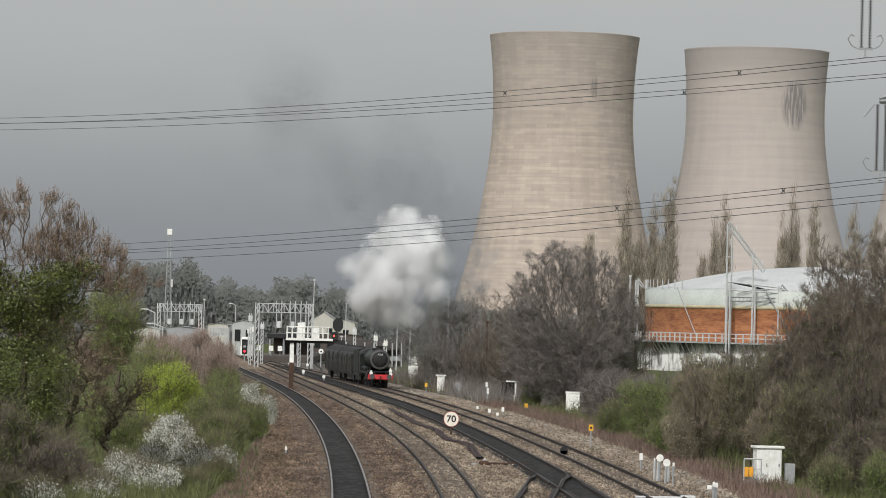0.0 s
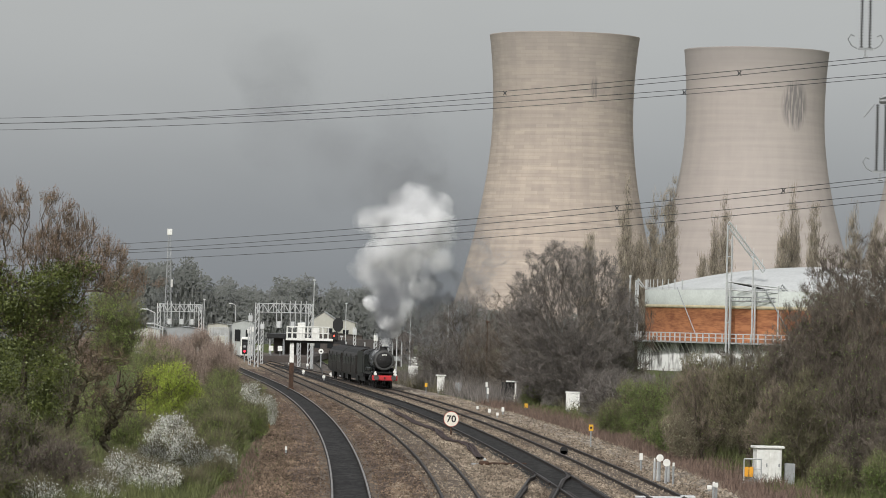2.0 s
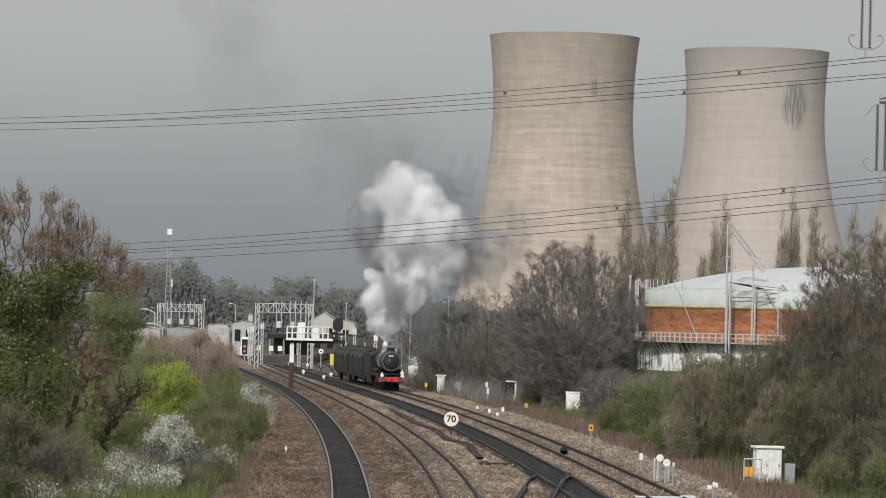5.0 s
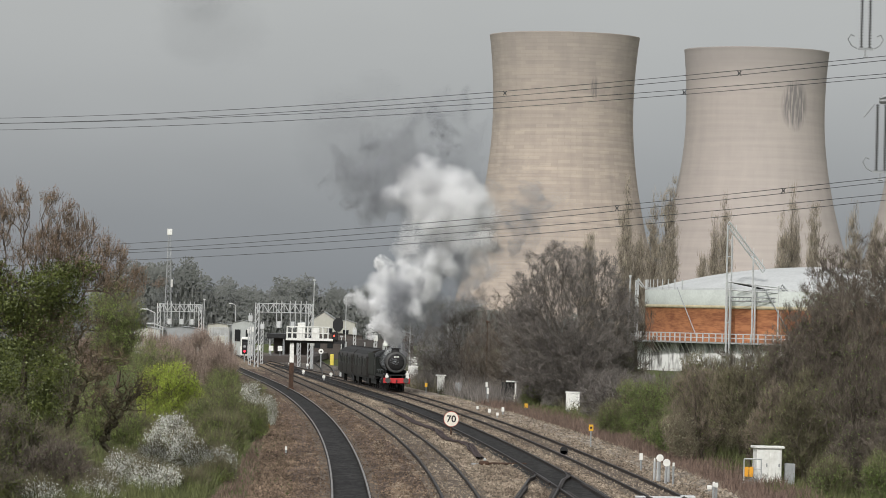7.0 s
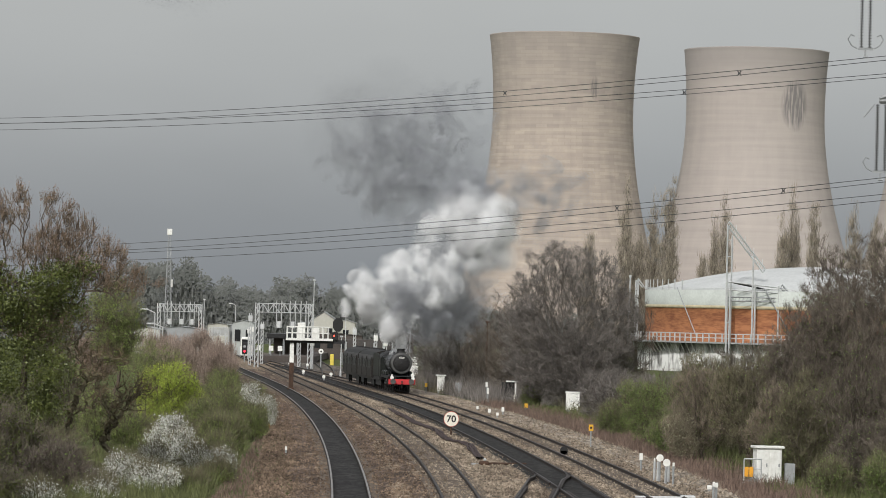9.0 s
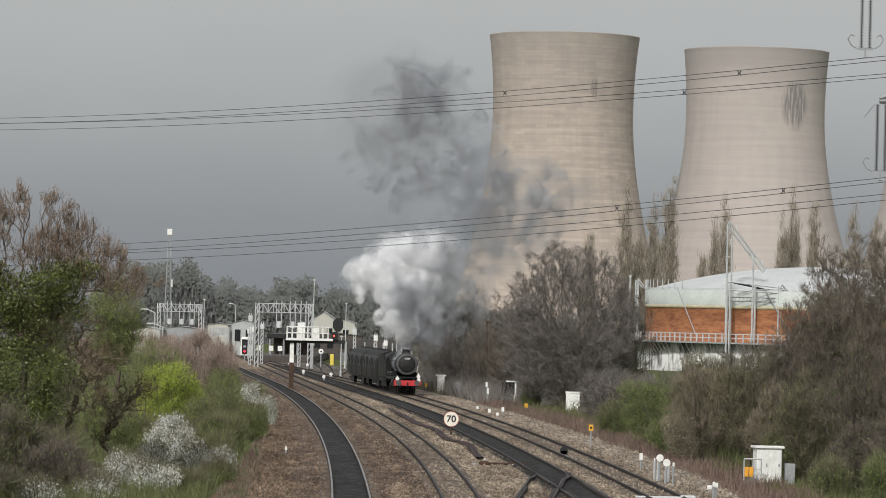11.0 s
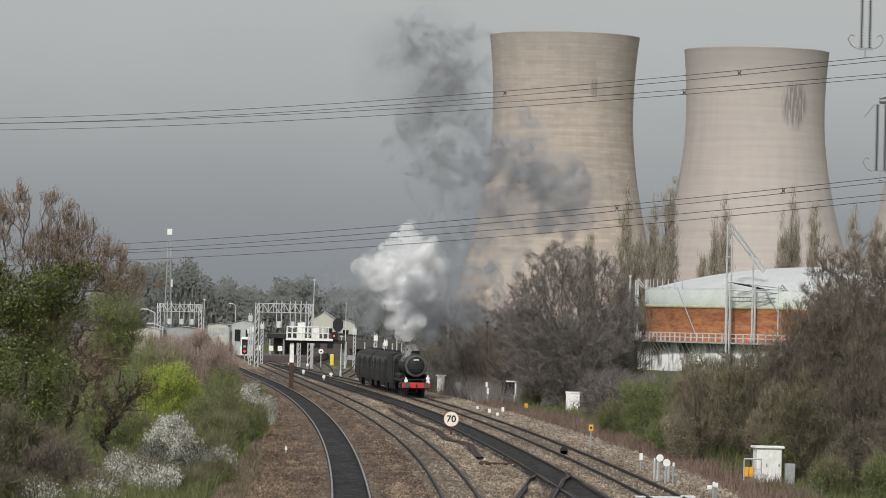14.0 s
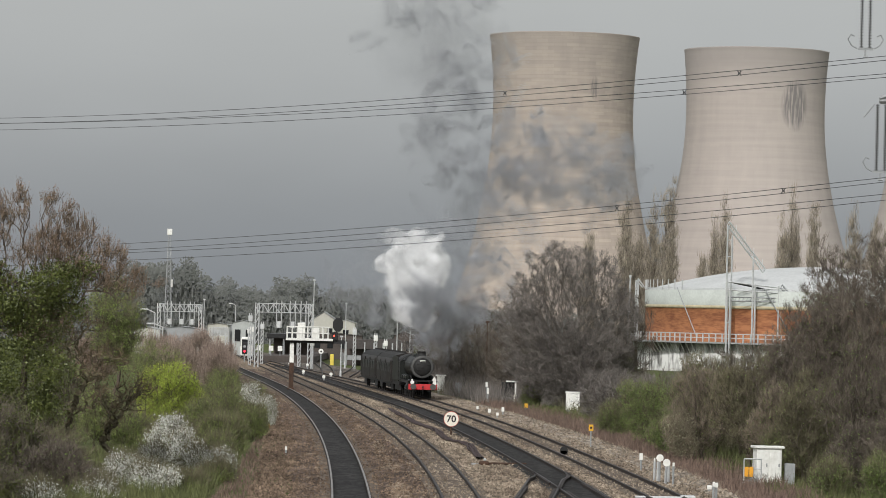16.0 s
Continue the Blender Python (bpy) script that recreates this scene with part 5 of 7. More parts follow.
def build_coach(small, gap, red):
    thing = empty("railway_coach", on_track(front_y(0) + gap), "grimy dark maroon coach with a sooty curved roof", "railway coach", "coaches of the train")
    ln = 19.8
    bm = B()
    prof = [(-1.38, 1.05), (-1.41, 1.9), (-1.36, 2.9), (-1.22, 3.28), (-0.85, 3.62), (0, 3.83), (0.85, 3.62), (1.22, 3.28), (1.36, 2.9), (1.41, 1.9), (1.38, 1.05)]
    body, roof = B(), B()
    for target, idx in ((body, [0, 1, 2, 3]), (body, [7, 8, 9, 10]), (roof, [3, 4, 5, 6, 7])):
        a = [target.verts.new((-0.3, prof[i][0], prof[i][1])) for i in idx]
        b = [target.verts.new((-ln, prof[i][0], prof[i][1])) for i in idx]
        for i in range(len(idx) - 1):
            target.faces.new((a[i], a[i + 1], b[i + 1], b[i]))
    for x in (-0.3, -ln):
        body.faces.new([body.verts.new((x, p[0], p[1])) for p in prof])
    bm.free()
    side = part("body", body, COACH_SIDE, thing)
    part("roof", roof, COACH_ROOF, thing, "sooty grey roof")
    for s in (-1, 1):
        for i in range(8):
            x = -2.0 - 2.15 * i
            bm = B()
            box(bm, x - 1.25, x, s * 1.385 - 0.03, s * 1.385 + 0.03, 2.0, 2.78, 0.02)
            part("window", bm, WINDOW, side)
        for x in (-0.9, -7.5, -13.8, -19.0):
            bm = B()
            box(bm, x - 0.35, x + 0.35, s * 1.40 - 0.035, s * 1.40 + 0.035, 1.15, 3.1, 0.01)
            part("door", bm, COACH_SIDE, side)
    for i in range(9):
        part("roof_vent", rod(B(), (-1.4 - 2.1 * i, 0.0, 3.8), (-1.4 - 2.1 * i, 0.0, 3.95), 0.12, 0.10, 10), COACH_ROOF, thing)
    bm = B()
    box(bm, -ln, -0.3, -1.2, 1.2, 0.85, 1.06)
    box(bm, -12.5, -7.5, -0.9, 0.9, 0.45, 0.9)
    for x in (-3.0, -16.8):
        for s in (-1, 1):
            box(bm, x - 1.8, x + 1.8, s * 1.0 - 0.06, s * 1.0 + 0.06, 0.35, 0.85)
    part("underframe", bm, BLACK, thing)
    wheels(thing, small, 0.48, (-1.8, -4.2, -15.6, -18.0))
    return thing


# ---- exhaust of the locomotive ----
def puff_mesh(name, seed, flecks, size, mat, spread, clumps, loose):
    """A rigid puff: a soft cloud of fine flecks of condensed smoke, gathered in clumps; spread is its size along x, y and z."""
    rng = np.random.default_rng(seed)
    spread = np.array(spread)
    mid = rng.normal(size=(clumps, 3)) * 0.42
    pick = rng.choice(clumps, flecks, p=(lambda w: w / w.sum())(rng.uniform(0.2, 1.0, clumps)))
    off = rng.normal(size=(flecks, 3)) * loose
    p = mid[pick] + off
    far = np.linalg.norm(p, axis=1)
    p *= np.where(far > 1.0, 1.0 / np.maximum(far, 1e-6) * rng.uniform(0.7, 1.0, flecks), 1.0)[:, None]
    c = p * spread
    nrm = p + off + rng.normal(size=c.shape) * 0.45
    nrm /= np.linalg.norm(nrm, axis=1, keepdims=True)
    a = np.cross(nrm, rng.normal(size=c.shape))
    a /= np.linalg.norm(a, axis=1, keepdims=True)
    b = np.cross(nrm, a)
    s = (size * rng.uniform(0.6, 1.3, flecks))[:, None]
    v = np.stack([c + a * s * 0.6, c - a * s * 0.3 + b * s * 0.52, c - a * s * 0.3 - b * s * 0.52], axis=1).reshape(-1, 3)
    me = bpy.data.meshes.new(name)
    me.from_pydata(v.tolist(), [], [(i, i + 1, i + 2) for i in range(0, 3 * flecks, 3)])
    me.materials.append(mat)
    return me


def chimney_at(t):
    return on_track(front_y(t)) @ Vector((-2.7, 0, 4.1))


PUFFS = []  # every piece of the exhaust, with its path


def build_plume():
    small = [puff_mesh("puff", 300 + i, 3000, 0.050, STEAM, (1.6, 0.84, 0.84), 6, 0.44) for i in range(5)]
    large = [puff_mesh("puff", 310 + i, 4600, 0.052, STEAM, (1.7, 1.5, 1.5), 9, 0.36) for i in range(5)]
    dark = [puff_mesh("puff", 320 + i, 3600, 0.034, DARK_SMOKE, (3.0, 0.88, 0.88), 3, 0.55) for i in range(5)]
    wide = [puff_mesh("puff", 330 + i, 15000, 0.030, HAZE, (5.2, 4.8, 4.6), 6, 0.42) for i in range(5)]
    pale = [puff_mesh("puff", 340 + i, 8500, 0.036, PALE_SMOKE, (4.0, 3.6, 3.6), 8, 0.36) for i in range(3)]
    white_plume = empty("white_steam_plume", Matrix(), "billowing white steam rising from the locomotive chimney", "steam")
    dark_plume = empty("dark_smoke_plume", Matrix(), "drifting dark grey coal smoke above the locomotive", "smoke")
    rng = np.random.default_rng(12)

    def billow(kind, n, leave, *path):
        """n pieces that leave the chimney together and drift on: time, x, height and half width of their cloud."""
        lumps = rng.normal(size=(5, 3))
        lumps *= (rng.random((5, 1)) ** 0.33 * 0.72) / np.linalg.norm(lumps, axis=1, keepdims=True)
        for i in range(n):
            pool = {"steam": small if leave is not None else large, "smoke": dark, "haze": wide, "mist": pale}[kind]
            ob = new("puff", pool[rng.integers(len(pool))])
            ob.parent = white_plume if kind in ("steam", "mist") else dark_plume
            q = lumps[rng.integers(5)] + rng.normal(size=3) * 0.30 if kind == "steam" else rng.normal(size=3) * 0.55
            q /= max(1.0, np.linalg.norm(q) / 0.9)
            PUFFS.append((ob, kind, leave, path, q, rng.uniform(-1, 1, 3), rng.uniform(-8, 8, 3), rng.random(), rng.uniform(-0.6, 0.9)))

    billow("steam", 26, None, (0, -4.0, 15.1, 3.6), (2, -2.9, 17.4, 3.5), (4, -5.6, 19.1, 3.0), (6.5, -3.0, 20.6, 3.6), (8, -0.1, 19.5, 3.6), (9, 2.3, 17.5, 3.8), (11.5, -2.8, 11.6, 3.2), (12.5, -1.3, 11.8, 2.8), (14.5, -2.8, 11.1, 2.3), (16, -2.4, 11.2, 2.2))
    billow("steam", 34, None, (0, -7.7, 10.9, 3.6), (2, -6.0, 15.6, 3.8), (4, -5.5, 16.5, 3.8), (6.5, -1.8, 19.8, 4.2), (8, 0.8, 18.7, 4.0), (9, 3.2, 17.0, 4.0), (11.5, -4.8, 11.3, 3.6), (12.5, -3.9, 11.9, 3.5), (14.5, -3.9, 11.9, 2.7), (16, -2.8, 11.3, 2.3))
    billow("steam", 24, None, (0, -2.2, 12.5, 3.2), (2, -1.7, 15.1, 2.9), (4, -1.7, 14.0, 3.2), (6.5, 1.7, 17.5, 3.4), (8, 3.7, 17.3, 3.2), (9, 4.7, 15.3, 2.9), (11.5, -1.9, 11.9, 2.9), (12.5, -0.7, 12.0, 2.7), (14.5, -2.8, 11.9, 2.5), (16, -2.2, 11.8, 2.2))
    billow("steam", 26, None, (0, -5.3, 8.1, 2.6), (2, -5.1, 11.3, 3.6), (4, -3.6, 12.2, 3.8), (6.5, -0.8, 14.3, 4.2), (8, 1.2, 13.8, 4.2), (9, 1.8, 14.9, 4.4), (11.5, -5.9, 10.7, 3.6), (12.5, -4.5, 11.3, 3.5), (14.5, -3.9, 10.7, 2.4), (16, -2.7, 10.2, 2.3))
    billow("steam", 30, 0.9, (2, -5.3, 8.1, 2.3), (4, -4.4, 9.6, 3.6), (6.5, -3.3, 11.6, 4.1), (8, -1.3, 11.6, 4.3), (9, -0.5, 11.7, 4.5), (11.5, -3.6, 9.6, 3.0), (12.5, -2.1, 10.2, 2.8), (14.5, -3.8, 9.3, 2.1), (16, -2.5, 9.5, 2.2))
    billow("steam", 28, 2.6, (4, -6.3, 7.7, 2.2), (6.5, -5.2, 8.7, 3.3), (8, -3.8, 10.7, 3.5), (9, -3.3, 10.7, 4.0), (11.5, -8.1, 10.6, 2.7), (12.5, -7.5, 10.3, 2.6), (14.5, -5.3, 11.2, 2.8), (16, -3.0, 10.7, 2.4))
    billow("steam", 24, 4.6, (6.5, -7.3, 7.9, 2.2), (8, -6.7, 8.6, 2.9), (9, -6.3, 10.3, 3.1), (11.5, -7.1, 11.1, 2.9), (12.5, -6.5, 10.5, 2.9), (14.5, -5.8, 11.7, 3.1), (16, -3.8, 12.0, 2.7))
    billow("steam", 24, 6.4, (8, -5.6, 7.0, 2.1), (9, -7.3, 8.6, 2.5), (11.5, -5.1, 10.5, 3.1), (12.5, -3.7, 12.2, 3.2), (14.5, -3.2, 13.1, 3.3), (16, -2.7, 12.5, 3.0))
    billow("steam", 26, 8.6, (9, -4.9, 6.4, 1.5), (11.5, -3.6, 9.4, 2.8), (12.5, -2.0, 11.4, 3.0), (14.5, -2.1, 12.7, 2.8), (16, -1.5, 12.8, 2.8))
    billow("steam", 22, 10.0, (11.5, -4.6, 8.3, 2.1), (12.5, -3.2, 9.7, 2.5), (14.5, -4.2, 11.0, 2.6), (16, -3.1, 12.4, 3.3))
    billow("steam", 20, 11.6, (12.5, -2.1, 8.1, 1.5), (14.5, -3.3, 9.6, 2.2), (16, -2.3, 11.0, 2.5))
    billow("steam", 18, 13.0, (14.5, -3.6, 7.8, 1.5), (16, -2.5, 9.8, 2.1))
    billow("steam", 16, 14.0, (15, -3.0, 7.3, 1.2), (16, -2.4, 8.6, 1.8))
    billow("steam", 12, 14.9, (16, -2.2, 7.5, 1.1))
    billow("smoke", 10, None, (0, 0.5, 9.2, 3.7), (2, 1.0, 10.3, 3.7), (4, 3.9, 12.8, 3.7), (6.5, 6.2, 16.7, 3.0), (9, 9.9, 20.6, 4.1), (12.5, 12.6, 18.3, 3.0), (14.5, 12.9, 19.2, 3.4), (16, 17.3, 21.9, 3.0))
    billow("smoke", 9, None, (0, 1.0, 12.7, 4.1), (2, 2.2, 12.7, 4.1), (4, 5.1, 15.2, 3.4), (6.5, 7.9, 18.5, 2.4), (9, 10.2, 21.2, 3.7), (12.5, 11.1, 20.0, 3.4), (14.5, 11.7, 21.2, 3.7), (16, 15.5, 21.3, 3.7))
    billow("haze", 4, None, (0, 0.4, 14.5, 3.5), (2, 0.9, 15.1, 3.5), (4, 4.4, 16.3, 3.5), (6.5, 7.1, 17.0, 3.5), (9, 9.7, 18.8, 3.5), (12.5, 10.2, 20.6, 3.5), (14.5, 11.4, 21.8, 4.1), (16, 12.5, 23.0, 4.7))
    billow("haze", 3, None, (0, -17.0, 30.9, 2.7), (2, -18.4, 32.6, 2.9), (4, -22.0, 37.2, 3.5), (6.5, -26.1, 41.2, 3.5), (9, -30.3, 46.7, 3.5), (12.5, -36.8, 47.2, 4.1), (16, -43.3, 48.8, 4.7))
    billow("haze", 3, None, (0, -14.4, 25.9, 4.1), (2, -15.9, 26.7, 4.4), (4, -18.3, 28.8, 4.7), (6.5, -23.1, 36.0, 4.7), (9, -27.3, 43.3, 4.7), (12.5, -33.8, 46.1, 4.7), (16, -39.8, 49.4, 5.3))
    billow("haze", 5, None, (0, -8.1, 23.1, 5.3), (2, -8.1, 24.3, 5.3), (4, -8.8, 25.4, 5.3), (6.5, -10.0, 26.6, 5.3), (9, -8.8, 28.4, 5.3), (12.5, -5.4, 32.0, 4.7), (14.5, -3.7, 35.6, 5.3), (16, -2.0, 38.0, 5.3))
    billow("haze", 5, None, (0, -4.2, 21.4, 4.4), (2, -4.0, 22.6, 4.4), (4, -4.3, 23.2, 4.4), (6.5, -5.8, 23.2, 5.3), (9, -4.1, 26.1, 5.3), (12.5, -2.4, 30.3, 4.1), (14.5, -0.1, 32.7, 4.7), (16, -0.2, 35.1, 5.3))
    billow("smoke", 39, 1.4, (4, 1.5, 14.5, 3.5), (6.5, -0.5, 24.4, 5.4), (8, -0.5, 24.4, 6.1), (9, 0.1, 25.0, 6.1), (11.5, -1.1, 27.3, 5.4), (12.5, -0.6, 27.6, 5.4), (14.5, 1.8, 28.0, 6.1), (16, 2.4, 27.4, 6.7))
    billow("smoke", 39, 2.6, (4, 1.0, 12.1, 2.9), (6.5, 3.2, 16.8, 4.0), (8, -5.1, 23.6, 5.4), (9, -4.6, 24.2, 5.7), (11.5, -2.4, 32.5, 3.4), (12.5, -2.1, 32.8, 3.2), (14.5, -1.3, 34.3, 6.0), (16, -0.5, 36.6, 10.0))
    billow("smoke", 39, 3.6, (6.5, -7.7, 20.6, 4.0), (8, -8.0, 21.7, 4.7), (9, -7.4, 22.9, 5.4), (11.5, -4.0, 23.6, 5.7), (12.5, -2.8, 23.6, 5.7), (14.5, 0.7, 25.5, 6.0), (16, 2.4, 24.3, 6.7))
    billow("smoke", 46, 4.6, (6.5, -1.6, 21.3, 6.0), (8, -2.7, 20.7, 5.3), (9, -2.2, 21.8, 6.0), (11.5, 3.6, 23.7, 5.7), (12.5, 4.8, 23.2, 5.3), (14.5, 7.6, 24.7, 5.0), (16, 8.3, 22.1, 5.3))
    billow("smoke", 41, 5.2, (6.5, 1.0, 12.6, 4.7), (8, 2.7, 12.7, 4.0), (9, 4.3, 19.6, 4.7), (11.5, 6.6, 20.9, 5.3), (12.5, 7.4, 21.2, 5.0), (14.5, 9.4, 21.5, 5.0), (16, 9.9, 25.0, 5.3))
    billow("smoke", 34, 6.4, (8, -0.1, 8.5, 3.3), (9, 0.5, 8.5, 3.6), (11.5, 8.9, 18.5, 4.0), (12.5, 10.6, 18.3, 3.2), (14.5, 12.3, 19.2, 3.4), (16, 15.7, 22.2, 4.0))
    billow("smoke", 34, 7.4, (9, 2.7, 10.9, 4.6), (11.5, 0.8, 17.7, 6.3), (12.5, 1.4, 17.8, 6.3), (14.5, 3.7, 18.4, 7.3), (16, 4.3, 17.2, 7.9))
    billow("smoke", 29, 8.4, (9, -1.2, 7.3, 2.6), (11.5, 2.7, 12.0, 5.3), (12.5, 3.3, 11.5, 5.3), (14.5, 3.8, 13.2, 6.3), (16, 3.8, 13.8, 7.2))
    billow("smoke", 25, 10.2, (11.5, -0.1, 7.4, 2.9), (12.5, 1.0, 8.5, 3.6), (14.5, 2.2, 9.7, 4.6), (16, 2.7, 10.3, 5.2))
    billow("smoke", 20, 11.4, (12.5, -8.0, 8.3, 2.9), (14.5, -8.1, 10.0, 4.2), (16, -7.5, 10.6, 4.9))
    billow("smoke", 18, 12.6, (14.5, -0.6, 7.4, 2.3), (16, 1.1, 7.4, 3.2))
    billow("smoke", 13, 14.2, (16, -0.9, 5.9, 1.5))
    billow("mist", 3, None, (0, -0.9, 16.8, 2.4), (2, -1.5, 19.1, 2.7), (4, -0.9, 15.6, 2.7), (6.5, 3.3, 15.1, 2.9), (9, 4.5, 13.4, 2.9), (12.5, 5.7, 14.6, 3.5), (14.5, 3.9, 15.7, 4.7), (16, 3.3, 15.7, 5.3))
    billow("mist", 3, None, (0, -8.6, 19.0, 3.2), (2, -5.1, 20.2, 2.9), (4, -7.5, 20.8, 2.7), (6.5, -6.4, 25.5, 3.5), (9, -5.1, 21.4, 3.5), (12.5, -8.4, 10.7, 3.2), (14.5, -8.4, 11.9, 3.5), (16, -7.3, 13.1, 4.1))
    billow("mist", 3, None, (0, -3.6, 6.7, 1.5), (2, -2.4, 7.3, 1.8), (4, -2.1, 6.7, 1.5), (6.5, -1.2, 6.8, 1.8), (9, -0.1, 7.4, 2.1), (12.5, 0.4, 10.9, 2.9), (14.5, -0.8, 12.1, 3.5), (16, -0.8, 14.4, 4.1))
    billow("mist", 4, None, (0, -2.6, 15.0, 2.4), (2, -2.7, 16.7, 2.7), (4, -3.2, 15.5, 2.7), (6.5, 0.3, 16.8, 3.2), (9, 3.8, 16.9, 3.5), (11.5, 7.3, 19.9, 5.0), (12.5, 8.5, 20.3, 5.0), (14.5, 10.2, 21.8, 5.3), (16, 12.5, 22.4, 5.9))
    billow("mist", 3, None, (0, -5.5, 12.5, 2.4), (2, -5.0, 14.9, 2.7), (4, -3.8, 13.8, 2.7), (6.5, -5.8, 23.2, 3.5), (9, 0.9, 15.7, 3.5), (11.5, 3.9, 15.7, 5.0), (12.5, 4.4, 16.9, 5.0), (14.5, 3.8, 16.9, 5.3), (16, 0.9, 15.7, 5.9))
    # the dark column that stands over the chimney throughout
    for i in range(24):
        ob = new("puff", dark[i % 5])
        ob.parent = dark_plume
        PUFFS.append((ob, "column", None, None, rng.normal(size=3) * 0.6, rng.uniform(-1, 1, 3), rng.uniform(-8, 8, 3), i / 24, 0))


def puff_rows(ob, kind, leave, way, q, turn0, spin, u, late):
    def resting(t):
        return on_track(front_y(t)) @ Vector((-4.9 - 3.4 * u, 0.0, 2.78))

    turn_out = Euler([radians(a * 180) for a in turn0]).to_quaternion()
    ahead = on_track(front_y(8.0)).to_quaternion()
    rows = []
    if kind == "column":
        for t in np.arange(0, 16.01, 1.0):
            sway = Vector((0.25 * math.sin(1.3 * t + 9 * u), 0.2 * math.sin(0.9 * t + 5 * u), 0.2 * math.sin(1.1 * t + 7 * u)))
            h = 2.9 + 3.4 * u
            p = chimney_at(t) + Vector((q[0] * (0.2 + 1.3 * u) + 0.5 * u, q[1] * 0.4 - 1.0 * u, h)) + sway
            rows.append((float(t), Matrix.Translation(p) @ pose(0, 0, 0, *(turn0 * 25 + spin * t)) @ Matrix.Rotation(radians(90), 4, "Y")))
        return rows
    ts, xs, zs, rs = (np.array(k, float) for k in zip(*way))
    depth = 2.0 if kind == "steam" else 10.0
    go = -9.0
    if leave is None:
        marks = set(np.arange(0, 16.01, 1.0)) | set(ts)
    else:
        go = min(max(leave + late, 0.1), 15.6)
        c = chimney_at(go)
        ok = ts > go + 0.5
        ts, xs, zs, rs = ts[ok], xs[ok], zs[ok], rs[ok]
        if not len(ts):
            ts, xs, zs, rs = np.array([16.5]), np.array([c.x]), np.array([c.z + 5.0]), np.array([1.2])
        soon = min(0.6, (ts[0] - go) * 0.5)
        ts = np.concatenate([[go, go + soon], ts])
        xs = np.concatenate([[c.x, c.x * 0.5 + xs[0] * 0.5], xs])
        zs = np.concatenate([[c.z + 3.2, c.z * 0.45 + zs[0] * 0.55], zs])
        rs = np.concatenate([[0.6, rs[0] * 0.7], rs])
        marks = {t for t in np.arange(0, go - 0.7, 2.0)} | {go - 0.14, go, go + soon, go + 1.3} | {t for t in np.arange(0, 16.01, 1.0) if t > go + 1.7} | {t for t in ts if t > go + 1.7}
    marks = sorted({round(min(max(float(t), 0.0), 16.0) * 30) / 30 for t in marks} | {0.0, 16.0})
    y0 = chimney_at(0.0 if leave is None else leave * (1.0 if kind == "steam" else 0.5)).y
    for t in marks:
        if leave is not None and t < go - 0.01:
            p, r = resting(t), ahead
        else:
            age = max(0.0, t - max(go, 0.0))
            x, z, w = (float(np.interp(t, ts, k)) for k in (xs, zs, rs))
            p = Vector((x + q[0] * w, y0 + depth - 3.0 + q[1] * min(w, 7.0) * 0.8, z + q[2] * w))
            turn = Euler([radians(a * min(age, 9)) for a in spin]).to_quaternion()
            r = turn @ (turn_out if leave is None else ahead.slerp(turn_out, min(1.0, age / 2.5) * (0.5 if kind == "steam" else 1.0)))
        rows.append((t, Matrix.Translation(p) @ r.to_matrix().to_4x4()))
    return rows


# ---- station, far along the line ----
def lattice_beam(bm, p, q, h, n, w=0.12):
    p, q = Vector(p), Vector(q)
    up = Vector((0, 0, h))
    bar(bm, p, q, w)
    bar(bm, p + up, q + up, w)
    for i in range(n):
        a, b = p.lerp(q, i / n), p.lerp(q, (i + 1) / n)
        bar(bm, a, a + up, w * 0.7)
        bar(bm, a + (up if i % 2 else Vector()), b + (Vector() if i % 2 else up), w * 0.6)
    bar(bm, q, q + up, w * 0.7)


def street_lamp(x, y, h, arm, label, paint=None):
    thing = empty("lamp_post", Matrix.Translation((x, y, -0.4)), label, "lamp post", "lamp posts")
    part("pole", rod(rod(B(), (0, 0, 0), (0, 0, h), 0.09, 0.06), (0, 0, 0), (0, 0, 1.0), 0.13), paint or GALV, thing)
    bm = B()
    if arm:
        rod(bm, (0, 0, h), (-arm * 0.7, 0, h + 0.35), 0.05)
        box(bm, -arm - 0.5, -arm + 0.35, -0.16, 0.16, h + 0.28, h + 0.45, 0.05)
    else:
        box(bm, -0.2, 0.2, -0.14, 0.14, h, h + 0.2, 0.05)
    part("lantern", bm, paint or GALV, thing)
    return thing


